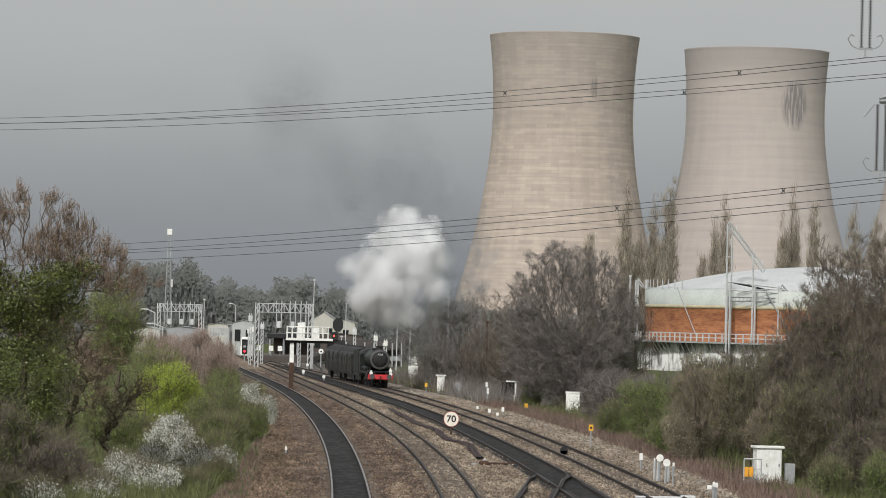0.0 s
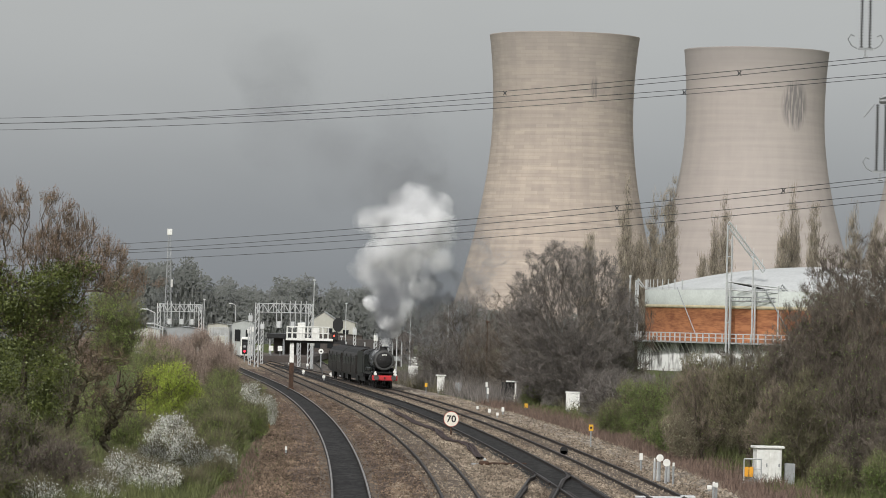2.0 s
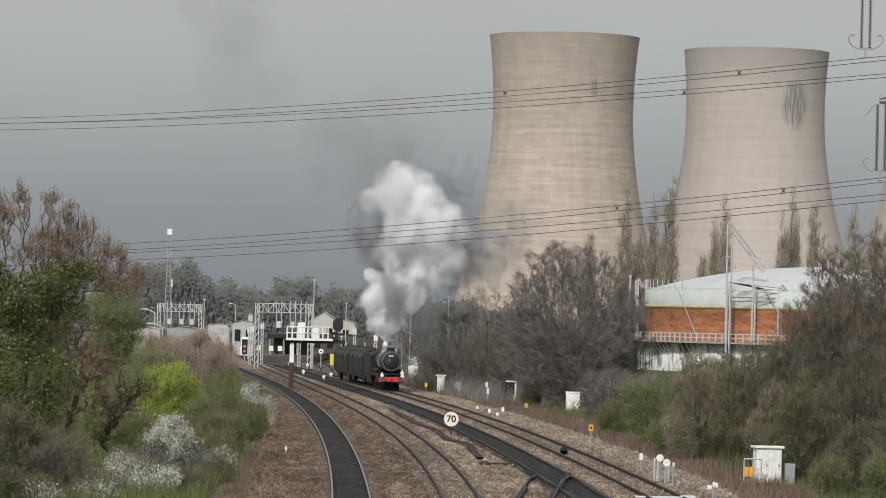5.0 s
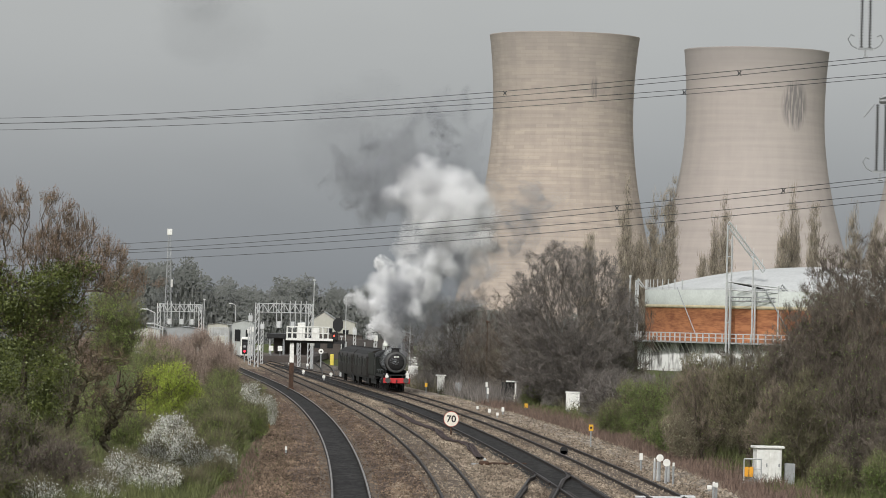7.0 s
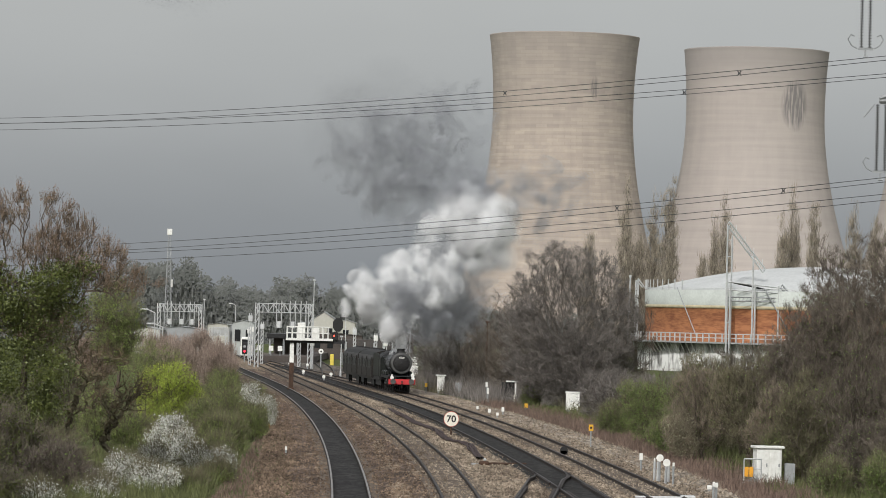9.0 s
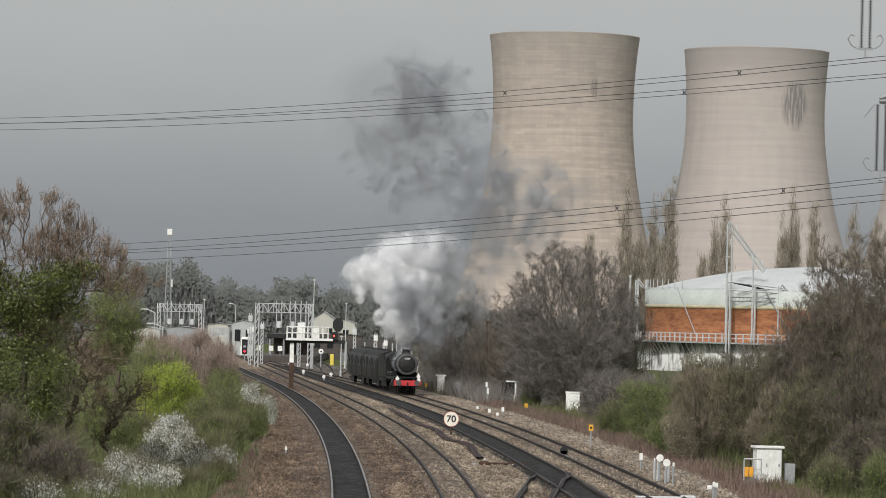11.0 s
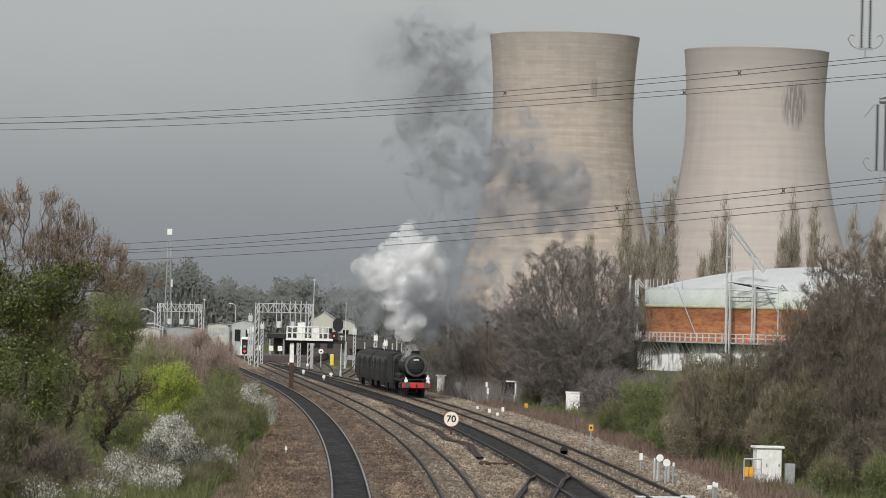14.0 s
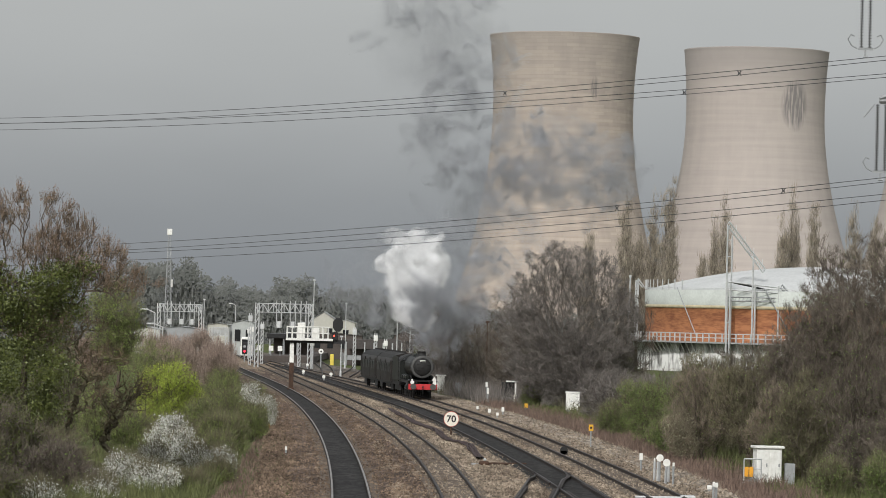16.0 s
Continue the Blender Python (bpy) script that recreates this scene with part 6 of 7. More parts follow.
def build_station():
    CREAM = material("cream_render", (0.50, 0.49, 0.43), (0.40, 0.39, 0.34), 0.85, size=2.0, fine=3.0)
    SLATE = material("pale_sheet_roof", (0.68, 0.69, 0.68), (0.55, 0.56, 0.55), 0.7, size=2.0, fine=3.0)
    DARKWALL = material("dark_brick", (0.10, 0.085, 0.075), (0.065, 0.055, 0.05), 0.9, size=1.5, fine=5.0)
    GREENWALL = material("green_cladding", (0.44, 0.46, 0.44), (0.34, 0.36, 0.34), 0.7, size=1.5, fine=4.0)
    YELLOW = material("safety_yellow", (0.72, 0.60, 0.10), (0.60, 0.48, 0.08), 0.6)
    SOOTY = material("sooty_brown_roof", (0.085, 0.075, 0.070), (0.055, 0.05, 0.047), 0.85, size=1.5, fine=4.0)
    RED_LAMP = glowing("red_signal_lens", (1.0, 0.10, 0.06), 2.0)
    RED_SOFT = glowing("red_tail_lens", (1.0, 0.02, 0.05), 2.5)

    # signal bracket over the second track
    thing = empty("signal_gantry", Matrix.Translation((-14.5, 386, -0.2)), "cantilever signal gantry with a white railed platform showing red", "signal gantry")
    bm = B()
    box(bm, -0.22, 0.22, -0.22, 0.22, 0.0, 2.7)
    box(bm, -0.32, 0.32, -0.32, 0.32, 0.0, 0.25)
    part("lower_post", bm, RUST, thing, "rust-brown lower post")
    bm = B()
    box(bm, -0.2, 0.2, -0.2, 0.2, 2.7, 4.9)
    part("upper_post", bm, WHITE, thing, "whitish upper post")
    bm = B()
    box(bm, -0.6, 4.0, -0.7, 0.7, 4.86, 5.1, 0.02)
    part("platform", bm, WHITE, thing, "white edge of the platform")
    bm = B()
    box(bm, -0.5, 5.2, -0.35, 0.35, 4.62, 4.85)
    box(bm, 4.0, 5.2, -0.3, 0.3, 4.72, 4.98)
    part("girder", bm, BLACK, thing)
    for i in range(9):
        for dy in (-0.68, 0.68):
            part("railing_post", bar(B(), (-0.5 + 0.5 * i, dy, 5.05), (-0.5 + 0.5 * i, dy, 6.2), 0.07), WHITE, thing)
    for z in (5.6, 6.2):
        bm = B()
        for dy in (-0.68, 0.68):
            bar(bm, (-0.55, dy, z), (3.6, dy, z), 0.07)
        part("handrail", bm, WHITE, thing)
    for x0 in (0.5, 1.9):
        bm = B()
        box(bm, x0, x0 + 0.75, 0.1, 0.5, 5.1, 6.6 if x0 < 1 else 6.2, 0.03)
        part("equipment_box", bm, WHITE, thing)
    head = B()
    a = [(0.55 * math.sin(w) + 0.0, 0.72 * math.cos(w)) for w in np.linspace(0, 2 * math.pi, 9)[:-1] + 0.39]
    f = [head.verts.new((4.45 + p, -0.5, 6.48 + q)) for p, q in a]
    b = [head.verts.new((4.45 + p, -0.38, 6.48 + q)) for p, q in a]
    head.faces.new(f[::-1])
    head.faces.new(b)
    for i in range(8):
        head.faces.new((f[i], f[(i + 1) % 8], b[(i + 1) % 8], b[i]))
    box(head, 4.2, 4.7, -0.4, 0.1, 6.0, 6.95)
    h = part("signal_head", head, BLACK, thing, "black signal head with a backing board")
    bm = B()
    box(bm, 3.85, 4.45, -0.55, -0.1, 5.0, 5.75, 0.03)
    rod(bm, (4.3, -0.2, 4.9), (4.3, -0.2, 6.6), 0.07)
    lower = part("lower_signal", bm, BLACK, thing)
    part("red_lens", rod(B(), (4.10, -0.60, 5.40), (4.10, -0.55, 5.40), 0.075, 0.075, 18), RED_LAMP, lower, "lit red lens")
    part("hood", rod(B(), (4.14, -0.72, 5.72), (4.14, -0.5, 5.72), 0.10, 0.10, 12), BLACK, lower)

    # lattice gantries
    def gantry(x0, x1, y, zt, drops, label):
        g = empty("lattice_gantry", Matrix.Translation((0, y, 0)), label, "gantry", "lattice gantries")
        for x in (x0, x1):
            bm = B()
            for dx in (-0.25, 0.25):
                bar(bm, (x + dx, 0, -0.4), (x + dx, 0, zt), 0.12)
            for i in range(9):
                z = zt * i / 9
                bar(bm, (x - 0.25, 0, z), (x + 0.25, 0, z + zt / 9), 0.08)
            part("leg", bm, GALV, g)
        bm = B()
        lattice_beam(bm, (x0, 0, zt - 1.3), (x1, 0, zt - 1.3), 1.2, 10, 0.085)
        lattice_beam(bm, (x0, 1.2, zt - 1.3), (x1, 1.2, zt - 1.3), 1.2, 10, 0.085)
        part("beam", bm, GALV, g)
        for u in drops:
            bm = B()
            x = x0 + (x1 - x0) * u
            bar(bm, (x, 0, zt - 3.4), (x, 0, zt + 0.35), 0.09)
            bar(bm, (x + 0.7, 0, zt - 3.4), (x + 0.7, 0, zt + 0.35), 0.09)
            bar(bm, (x, 0, zt - 3.0), (x + 0.7, 0, zt - 3.0), 0.1)
            box(bm, x + 0.1, x + 0.6, -0.2, 0.2, zt - 3.4, zt - 2.5)
            part("signal_cage", bm, GALV, g)
        return g
    gantry(-25.3, -18.0, 544, 8.7, (0.36, 0.62, 0.82), "white lattice signal gantry across the station tracks")
    gantry(-46.4, -39.6, 650, 8.5, (0.2, 0.5, 0.75), "pale lattice gantry beside a yard")
    gantry(-34.8, -32.4, 600, 5.0, (), "small pale lattice gantry beside the platform")

    # tall lattice mast
    m = empty("lattice_mast", Matrix.Translation((-49.8, 720, -0.4)), "slim white lattice radio mast with a head box", "mast")
    bm = B()
    for sx in (-1, 1):
        for sy in (-1, 1):
            bar(bm, (sx * 0.75, sy * 0.75, 0), (sx * 0.22, sy * 0.22, 21.5), 0.1)
    for i in range(24):
        z0, z1 = 0.9 * i, 0.9 * (i + 1)
        w0, w1 = 0.75 - 0.53 * z0 / 21.5, 0.75 - 0.53 * z1 / 21.5
        bar(bm, (-w0, -w0, z0), (w1, -w1, z1), 0.06)
        bar(bm, (w0, -w0, z0), (-w1, -w1, z1), 0.06)
    part("shaft", bm, GREY, m)
    bm = B()
    box(bm, -0.45, 0.45, -0.4, 0.4, 21.5, 22.6, 0.05)
    box(bm, 0.35, 0.75, -0.2, 0.2, 12.0, 13.4, 0.03)
    part("antenna", bm, WHITE, m)

    # buildings
    def shed(x0, x1, y0, y1, eave, ridge, wall, roof, label, wins=0):
        g = empty("building", Matrix.Translation(((x0 + x1) / 2, y0, -0.4)), label, "building", "station buildings")
        w, d = (x1 - x0) / 2, y1 - y0
        bm = B()
        pts = [(-w, 0), (w, 0), (w, eave), (0, ridge), (-w, eave)]
        a = [bm.verts.new((p, 0, z)) for p, z in pts]
        b = [bm.verts.new((p, d, z)) for p, z in pts]
        bm.faces.new(a)
        bm.faces.new(b[::-1])
        for i in range(5):
            bm.faces.new((a[i], b[i], b[(i + 1) % 5], a[(i + 1) % 5]))
        part("wall", bm, wall, g)
        for s in (-1, 1):
            bm = B()
            q = [(s * (w + 0.3), -0.3, eave - 0.05), (0, -0.3, ridge + 0.12), (0, d + 0.3, ridge + 0.12), (s * (w + 0.3), d + 0.3, eave - 0.05)]
            bm.faces.new([bm.verts.new(p) for p in (q if s > 0 else q[::-1])])
            bmesh.ops.solidify(bm, geom=bm.faces[:], thickness=0.15)
            part("roof", bm, roof, g)
        for i in range(wins):
            x = -w + (2 * w) * (i + 0.5) / wins
            bm = B()
            box(bm, x - 0.5, x + 0.5, -0.06, 0.02, eave * 0.45, eave * 0.8)
            part("window", bm, WINDOW, g)
        return g
    shed(-23.0, -18.6, 700, 716, 6.6, 8.1, CREAM, SLATE, "cream gabled station building with a pale roof", 2)
    shed(-18.5, -15.3, 702, 714, 6.3, 6.8, CREAM, SLATE, "low cream wing of the station building", 1)
    shed(-36.4, -32.6, 690, 696, 5.9, 6.3, GREENWALL, SLATE, "small green signal cabin with a white roof", 2)
    shed(-50.5, -42.0, 700, 712, 4.6, 4.9, GREY, SLATE, "low grey industrial shed beyond the trees")
    shed(-41.0, -37.4, 695, 703, 5.5, 5.7, CREAM, SLATE, "cream block building beyond the trees")
    shed(-53.5, -49.0, 690, 702, 4.4, 4.7, CREAM, SLATE, "low pale building below the mast")
    shed(-38.0, -35.2, 705, 711, 5.2, 5.6, GREY, SLATE, "grey flat-roofed building at the yard")
    shed(-7.6, -4.4, 640, 650, 4.6, 5.2, DARKWALL, SLATE, "dark brick shed with a white roof", 2)
    shed(-24.6, -13.6, 684, 690, 4.2, 4.5, DARKWALL, SOOTY, "long dark station building with a flat roof", 5)
    # long dark canopy over the bay platform
    g = empty("platform_canopy", Matrix.Translation((-10.1, 600, -0.4)), "long sooty brown platform canopy on pale posts", "canopy")
    bm = B()
    rows_ = [(-4.4, 3.9), (3.2, 4.2), (3.9, 4.0), (4.3, 3.5), (4.4, 2.6)]
    near = [bm.verts.new((x, 0, z)) for x, z in rows_]
    far_ = [bm.verts.new((x, 9, z)) for x, z in rows_]
    for i in range(len(rows_) - 1):
        bm.faces.new((near[i], near[i + 1], far_[i + 1], far_[i]))
    bm.faces.new(near + [bm.verts.new((-4.4, 0, 2.6))])
    part("roof", bm, SOOTY, g, "sooty brown curved roof")
    for i in range(7):
        part("post", bar(B(), (-4.2 + 1.4 * i, -0.1, 0), (-4.2 + 1.4 * i, -0.1, 3.6), 0.14), GALV, g)
    bm = B()
    box(bm, -4.2, 4.2, 6, 8.6, 0, 2.7)
    part("wall", bm, DARKWALL, g)
    part("screen", box(B(), -4.3, 4.3, 0.2, 0.3, 0.9, 1.6), GREY, g)
    g = empty("round_signal_board", Matrix.Translation((-16.9, 560, -0.3)), "white round board with a dark centre on a post", "signal board")
    part("post", bar(B(), (0, 0, 0), (0, 0, 2.3), 0.12), GREY, g)
    d_ = part("board", rod(B(), (0, -0.12, 2.35), (0, -0.06, 2.35), 0.36, 0.36, 24), WHITE, g)
    part("centre", rod(B(), (0, -0.15, 2.35), (0, -0.11, 2.35), 0.12, 0.12, 14), BLACK, d_)
    # more lattice posts and masts among the platforms
    for x, y, h in ((-27.0, 560, 7.6), (-26.2, 580, 6.4), (-29.6, 620, 5.8), (-31.0, 640, 5.4), (-20.0, 560, 5.4), (-17.7, 545, 4.4), (-12.2, 560, 6.0), (-9.2, 560, 5.2), (-8.0, 575, 4.4)):
        g = empty("mast", Matrix.Translation((x, y, -0.4)), "slim pale steel mast beside the platforms", "mast", "steel masts")
        bm = B()
        for dx in (-0.16, 0.16):
            bar(bm, (dx, 0, 0), (dx, 0, h), 0.09)
        for i in range(int(h / 0.6)):
            bar(bm, (-0.16, 0, 0.6 * i), (0.16, 0, 0.6 * i + 0.6), 0.06)
        part("shaft", bm, GALV, g)
        part("head", box(B(), -0.3, 0.3, -0.2, 0.2, h - 1.1, h - 0.3, 0.05), WHITE if h < 6 else GALV, g)
    # platform with canopy
    bm = B()
    box(bm, -28.0, -19.5, 610, 690, -0.3, 0.75, 0.05)
    tagged(part("platform", bm, DARKWALL), "dark station platform with an edge", "platform", kind="structure")
    g = empty("platform_canopy", Matrix.Translation((-23.8, 636, 0.75)), "dark platform canopy on posts", "canopy")
    bm = B()
    box(bm, -3.9, 3.9, -6, 12, 2.55, 3.3, 0.1)
    part("roof", bm, BLACK, g)
    for x in (-3.4, -1.2, 1.0, 3.2):
        part("post", bar(B(), (x, -5.6, 0), (x, -5.6, 2.6), 0.22), GREY, g)
    bm = B()
    box(bm, -3.2, 3.2, 4, 10, 0, 2.55)
    part("waiting_room", bm, DARKWALL, g)
    for x, c in ((-28.2, WHITE), (-24.9, WHITE), (-26.3, WHITE)):
        p = empty("notice_board", Matrix.Translation((x, 614, 0.75)), "white notice board on the platform", "notice board", "notice boards")
        part("board", box(B(), -0.35, 0.35, -0.05, 0.05, 0.7, 1.5, 0.02), c, p)
        part("post", bar(B(), (0, 0.05, 0), (0, 0.05, 1.2), 0.09), GREY, p)
    # colour-light signal at red, and a white van behind it
    g = empty("colour_light_signal", Matrix.Translation((-29.7, 600, -0.3)), "dark colour-light signal showing red beside the platform", "signal")
    part("post", rod(B(), (0, 0, 0), (0, 0, 3.0), 0.10), GREY, g)
    bm = B()
    box(bm, -0.42, 0.42, -0.25, 0.1, 1.25, 3.1, 0.12)
    hd = part("signal_head", bm, BLACK, g)
    part("red_lens", rod(B(), (0, -0.34, 1.72), (0, -0.26, 1.72), 0.15, 0.15, 16), RED_SOFT, hd, "lit red lens")
    part("hood", rod(B(), (0, -0.42, 2.45), (0, -0.25, 2.45), 0.2, 0.2, 14), GREY, hd)
    g = empty("white_van", Matrix.Translation((-31.7, 646, -0.3)), "white van parked beside the station", "van")
    bm = B()
    box(bm, -1.0, 1.0, 0, 4.6, 0.55, 2.2, 0.15)
    box(bm, -0.95, 0.95, 1.2, 4.6, 2.1, 3.6, 0.2)
    part("body", bm, WHITE, g)
    bm = B()
    box(bm, -0.82, 0.82, 1.14, 1.22, 2.35, 3.2, 0.03)
    part("windscreen", bm, WINDOW, g)
    for x in (-0.85, 0.85):
        for y in (0.9, 3.8):
            part("wheel", rod(B(), (x - 0.1, y, 0.35), (x + 0.1, y, 0.35), 0.35, n=16), BLACK, g)
    # fence, posts and lamps
    for i in range(26):
        p = empty("fence_panel", Matrix.Translation((-15.5 + 0.5 * i, 610, -0.4)), "pale palisade fence panel", "fence", "palisade fence")
        bm = B()
        for k in range(3):
            bar(bm, (0.08 + 0.16 * k, 0, 0), (0.08 + 0.16 * k, 0, 1.9), 0.07)
        part("pales", bm, GREY, p)
        part("rails", bar(bar(B(), (0, 0.05, 0.5), (0.5, 0.05, 0.5), 0.06), (0, 0.05, 1.5), (0.5, 0.05, 1.5), 0.06), GREY, p)
    lab = "slim pale lamp post with a lantern"
    for x, y, h, arm in ((-30.4, 420, 7.4, 1.1), (-29.4, 418, 5.9, 1.2), (-39.0, 650, 9.6, 0), (-36.4, 700, 8.9, 0.8), (-18.1, 560, 12.4, 0), (-13.5, 560, 9.2, 0), (-11.8, 470, 5.0, 0), (-6.2, 560, 8.6, 0), (-4.2, 540, 7.8, 0), (1.0, 560, 10.5, 0)):
        street_lamp(x, y, h, arm, lab)
    street_lamp(4.6, 392, 7.2, 0, "dull grey pole beside the bare trees", RUST)
    thing = empty("marker_post", Matrix.Translation((-16.3, 595, -0.4)), "yellow marker post standing beside the tracks", "post")
    bm = B()
    box(bm, -0.27, 0.27, -0.2, 0.2, 0, 1.75, 0.04)
    part("body", bm, YELLOW, thing)
    # white ground signals between the tracks
    for x, y in ((-16.57, 480), (-20.9, 550), (-12.96, 442), (-12.74, 463), (-18.2, 543)):
        p = empty("ground_signal", Matrix.Translation((x, y, -0.3)), "small white ground signal between the tracks", "ground signal", "ground signals")
        part("post", rod(B(), (0, 0, 0), (0, 0, 0.7), 0.06), GREY, p)
        bm = B()
        rod(bm, (0, -0.08, 0.62), (0, 0.02, 0.62), 0.19, 0.19, 12)
        box(bm, -0.13, 0.13, 0.0, 0.2, 0.3, 0.75, 0.03)
        part("disc", bm, WHITE, p)
    # sidings fanning out towards the platforms
    for k, (x0, x1) in enumerate(((-11.5, -13.2), (-9.0, -8.2), (-13.2, -20.0))):
        build_track(lambda y, a=x0, b=x1: a + (b - a) * (y - 470) / 150 + 0.9 * math.sin((y - 470) / 60), 470, 640, "rusty siding track beside the station", sleepers=True)


# ---- things beside the line ----
def cabinet(x, y, w, h, d, label, cap=0.08, doors=2, turn=0):
    thing = empty("relay_cabinet", pose(x, y, -0.3, 0, 0, turn), label, "equipment cabinet", "lineside cabinets")
    part("body", box(B(), -w / 2, w / 2, 0, d, 0.12, h, 0.015), WHITE, thing)
    part("cap", box(B(), -w / 2 - cap, w / 2 + cap, -cap, d + cap, h + 0.004, h + 0.12, 0.02), WHITE, thing)
    part("plinth", box(B(), -w / 2 - 0.03, w / 2 + 0.03, -0.03, d + 0.03, -0.2, 0.118), GREY, thing)
    for i in range(doors):
        a = -w / 2 + w * i / doors + 0.03
        dr = part("door", box(B(), a, a + w / doors - 0.06, -0.03, -0.002, 0.2, h - 0.1, 0.008), WHITE, thing)
        part("handle", box(B(), a + w / doors - 0.2, a + w / doors - 0.14, -0.06, -0.03, h * 0.5, h * 0.5 + 0.16), GREY, dr)
    return thing


def stake(x, y, h, label, plate=None, mat=None, size=(0.3, 0.3), post=0.06, name="marker_post", category="marker post", round_=False):
    thing = empty(name, Matrix.Translation((x, y, -0.3)), label, category, category + "s")
    part("post", bar(B(), (0, 0, 0), (0, 0, h + 0.25), post), GREY, thing)
    if plate:
        bm = B()
        if round_:
            rod(bm, (0, -0.06, h + 0.3), (0, -0.03, h + 0.3), size[0] / 2, size[0] / 2, 32)
        else:
            box(bm, -size[0] / 2, size[0] / 2, -0.06, -0.03, h + 0.3 - size[1], h + 0.3, 0.01)
        part("plate", bm, mat, thing)
    return thing


def writing(text, size, m, mat, parent):
    c = bpy.data.curves.new("lettering", "FONT")
    c.body, c.size, c.align_x, c.align_y, c.extrude, c.offset = text, size, "CENTER", "CENTER", 0.004, 0.012
    ob = new("lettering", c)
    dg = bpy.context.evaluated_depsgraph_get()
    me = bpy.data.meshes.new_from_object(ob.evaluated_get(dg))
    bpy.data.objects.remove(ob)
    me.materials.clear()
    me.materials.append(mat)
    t = new("lettering", me)
    t.parent = parent
    t.matrix_basis = m
    return t


def build_lineside():
    YELLOW = material("sign_yellow", (0.75, 0.42, 0.03), (0.62, 0.34, 0.03), 0.6)
    BARREL = material("barrier_orange", (0.80, 0.38, 0.03), (0.66, 0.30, 0.03), 0.6)
    BARREL_DIM = material("faded_orange", (0.42, 0.20, 0.06), (0.30, 0.15, 0.05), 0.7)
    RIM_RED = material("sign_rim_red", (0.55, 0.12, 0.08), (0.45, 0.10, 0.07), 0.6)
    CREAMY = material("sign_cream", (0.80, 0.76, 0.66), (0.70, 0.66, 0.57), 0.6)
    CABLE = material("cable_sheath", (0.055, 0.032, 0.030), (0.035, 0.022, 0.02), 0.7)
    # speed board
    s = empty("speed_sign", Matrix.Translation((0.78, 248, -0.3)), "round cream speed sign reading 70 with a red rim", "speed sign")
    part("post", bar(B(), (0, 0, 0), (0, 0, 1.0), 0.07), RUST, s)
    plate = part("plate", rod(B(), (0, -0.05, 1.18), (0, -0.02, 1.18), 0.48, 0.48, 48), RIM_RED, s, "red-rimmed round plate")
    part("face", rod(B(), (0, -0.06, 1.18), (0, -0.045, 1.18), 0.452, 0.452, 48), CREAMY, plate, "cream face of the sign")
    writing("70", 0.60, pose(0, -0.066, 1.17, 90), BLACK, plate)
    # cabinets
    cabinet(15.62, 186.5, 1.22, 1.72, 0.7, "tall white equipment cabinet beside the thicket", 0.1, 2, 12)
    cabinet(11.12, 329.5, 1.14, 1.50, 0.6, "white two-door cabinet below the bare tree", 0.06)
    cabinet(0.10, 398, 0.74, 1.66, 0.6, "narrow white cabinet with a wide cap", 0.17, 1)
    cabinet(-3.1, 455, 1.1, 1.75, 0.6, "weathered white cabinet on the bank", 0.05)
    cabinet(-3.4, 520, 0.8, 2.15, 0.6, "white cabinet among the bushes", 0.05, 1)
    t = empty("equipment_cabinet", Matrix.Translation((1.85, 384, -0.3)), "small grey cabinet on a leg", "equipment cabinet")
    part("body", box(B(), -0.33, 0.33, 0, 0.35, 0.45, 1.25, 0.02), GREY, t)
    part("leg", bar(B(), (0, 0.18, 0), (0, 0.18, 0.5), 0.12), GREY, t)
    # barrier with yellow boards, bins and grey case beside the tall cabinet
    t = empty("handrail_barrier", Matrix.Translation((14.35, 185.4, -0.3)), "steel handrail with orange boards at the cabinet steps", "barrier")
    for x in (0.0, 0.42, 0.8):
        part("post", bar(B(), (x, 0, 0), (x, 0, 1.25), 0.045), GALV, t)
    part("rail", bar(bar(B(), (0, 0, 1.25), (0.8, 0, 1.25), 0.045), (0, 0, 0.8), (0.8, 0, 0.8), 0.045), GALV, t)
    for x in (0.02, 0.24):
        part("board", box(B(), x, x + 0.19, -0.08, -0.03, 0.42, 0.88, 0.01), BARREL, t)
    for i in range(3):
        part("step", box(B(), -0.15 + 0.25 * i, 0.15 + 0.28 * i, 0.05, 0.7, -0.1, 0.12 + 0.12 * i, 0.02), GREY, t)
    t = empty("control_case", Matrix.Translation((16.62, 186.9, -0.3)), "low grey case beside the white cabinet", "control case")
    part("body", box(B(), -0.22, 0.26, 0, 0.5, 0.0, 1.02, 0.03), GREY, t)
    # telephone shelter
    t = empty("lineside_shelter", Matrix.Translation((6.28, 357, -0.3)), "small open dark shelter with a white roof slab", "shelter")
    part("back", box(B(), -0.65, 0.45, 0.5, 0.6, 0.5, 1.85), BLACK, t)
    part("side", box(B(), -0.70, -0.62, 0, 0.6, 0.5, 1.85), BLACK, t)
    part("roof", box(B(), -0.3, 0.75, -0.1, 0.7, 1.86, 1.98, 0.02), WHITE, t)
    part("post", box(B(), 0.5, 0.64, 0, 0.14, 0.75, 1.86), WHITE, t)
    part("base_post", box(B(), 0.38, 0.68, 0, 0.3, 0, 0.75, 0.02), CREAMY, t)
    part("shelf", box(B(), -0.3, 0.36, 0, 0.6, 0.25, 0.5, 0.02), GREY, t)
    part("base", box(B(), -1.0, -0.3, 0.0, 0.6, -0.1, 0.4, 0.02), BLACK, t)
    # posts and markers
    t = stake(9.03, 234.5, 1.10, "yellow sign with a dark mark on a thin grey post", True, YELLOW, (0.27, 0.38))
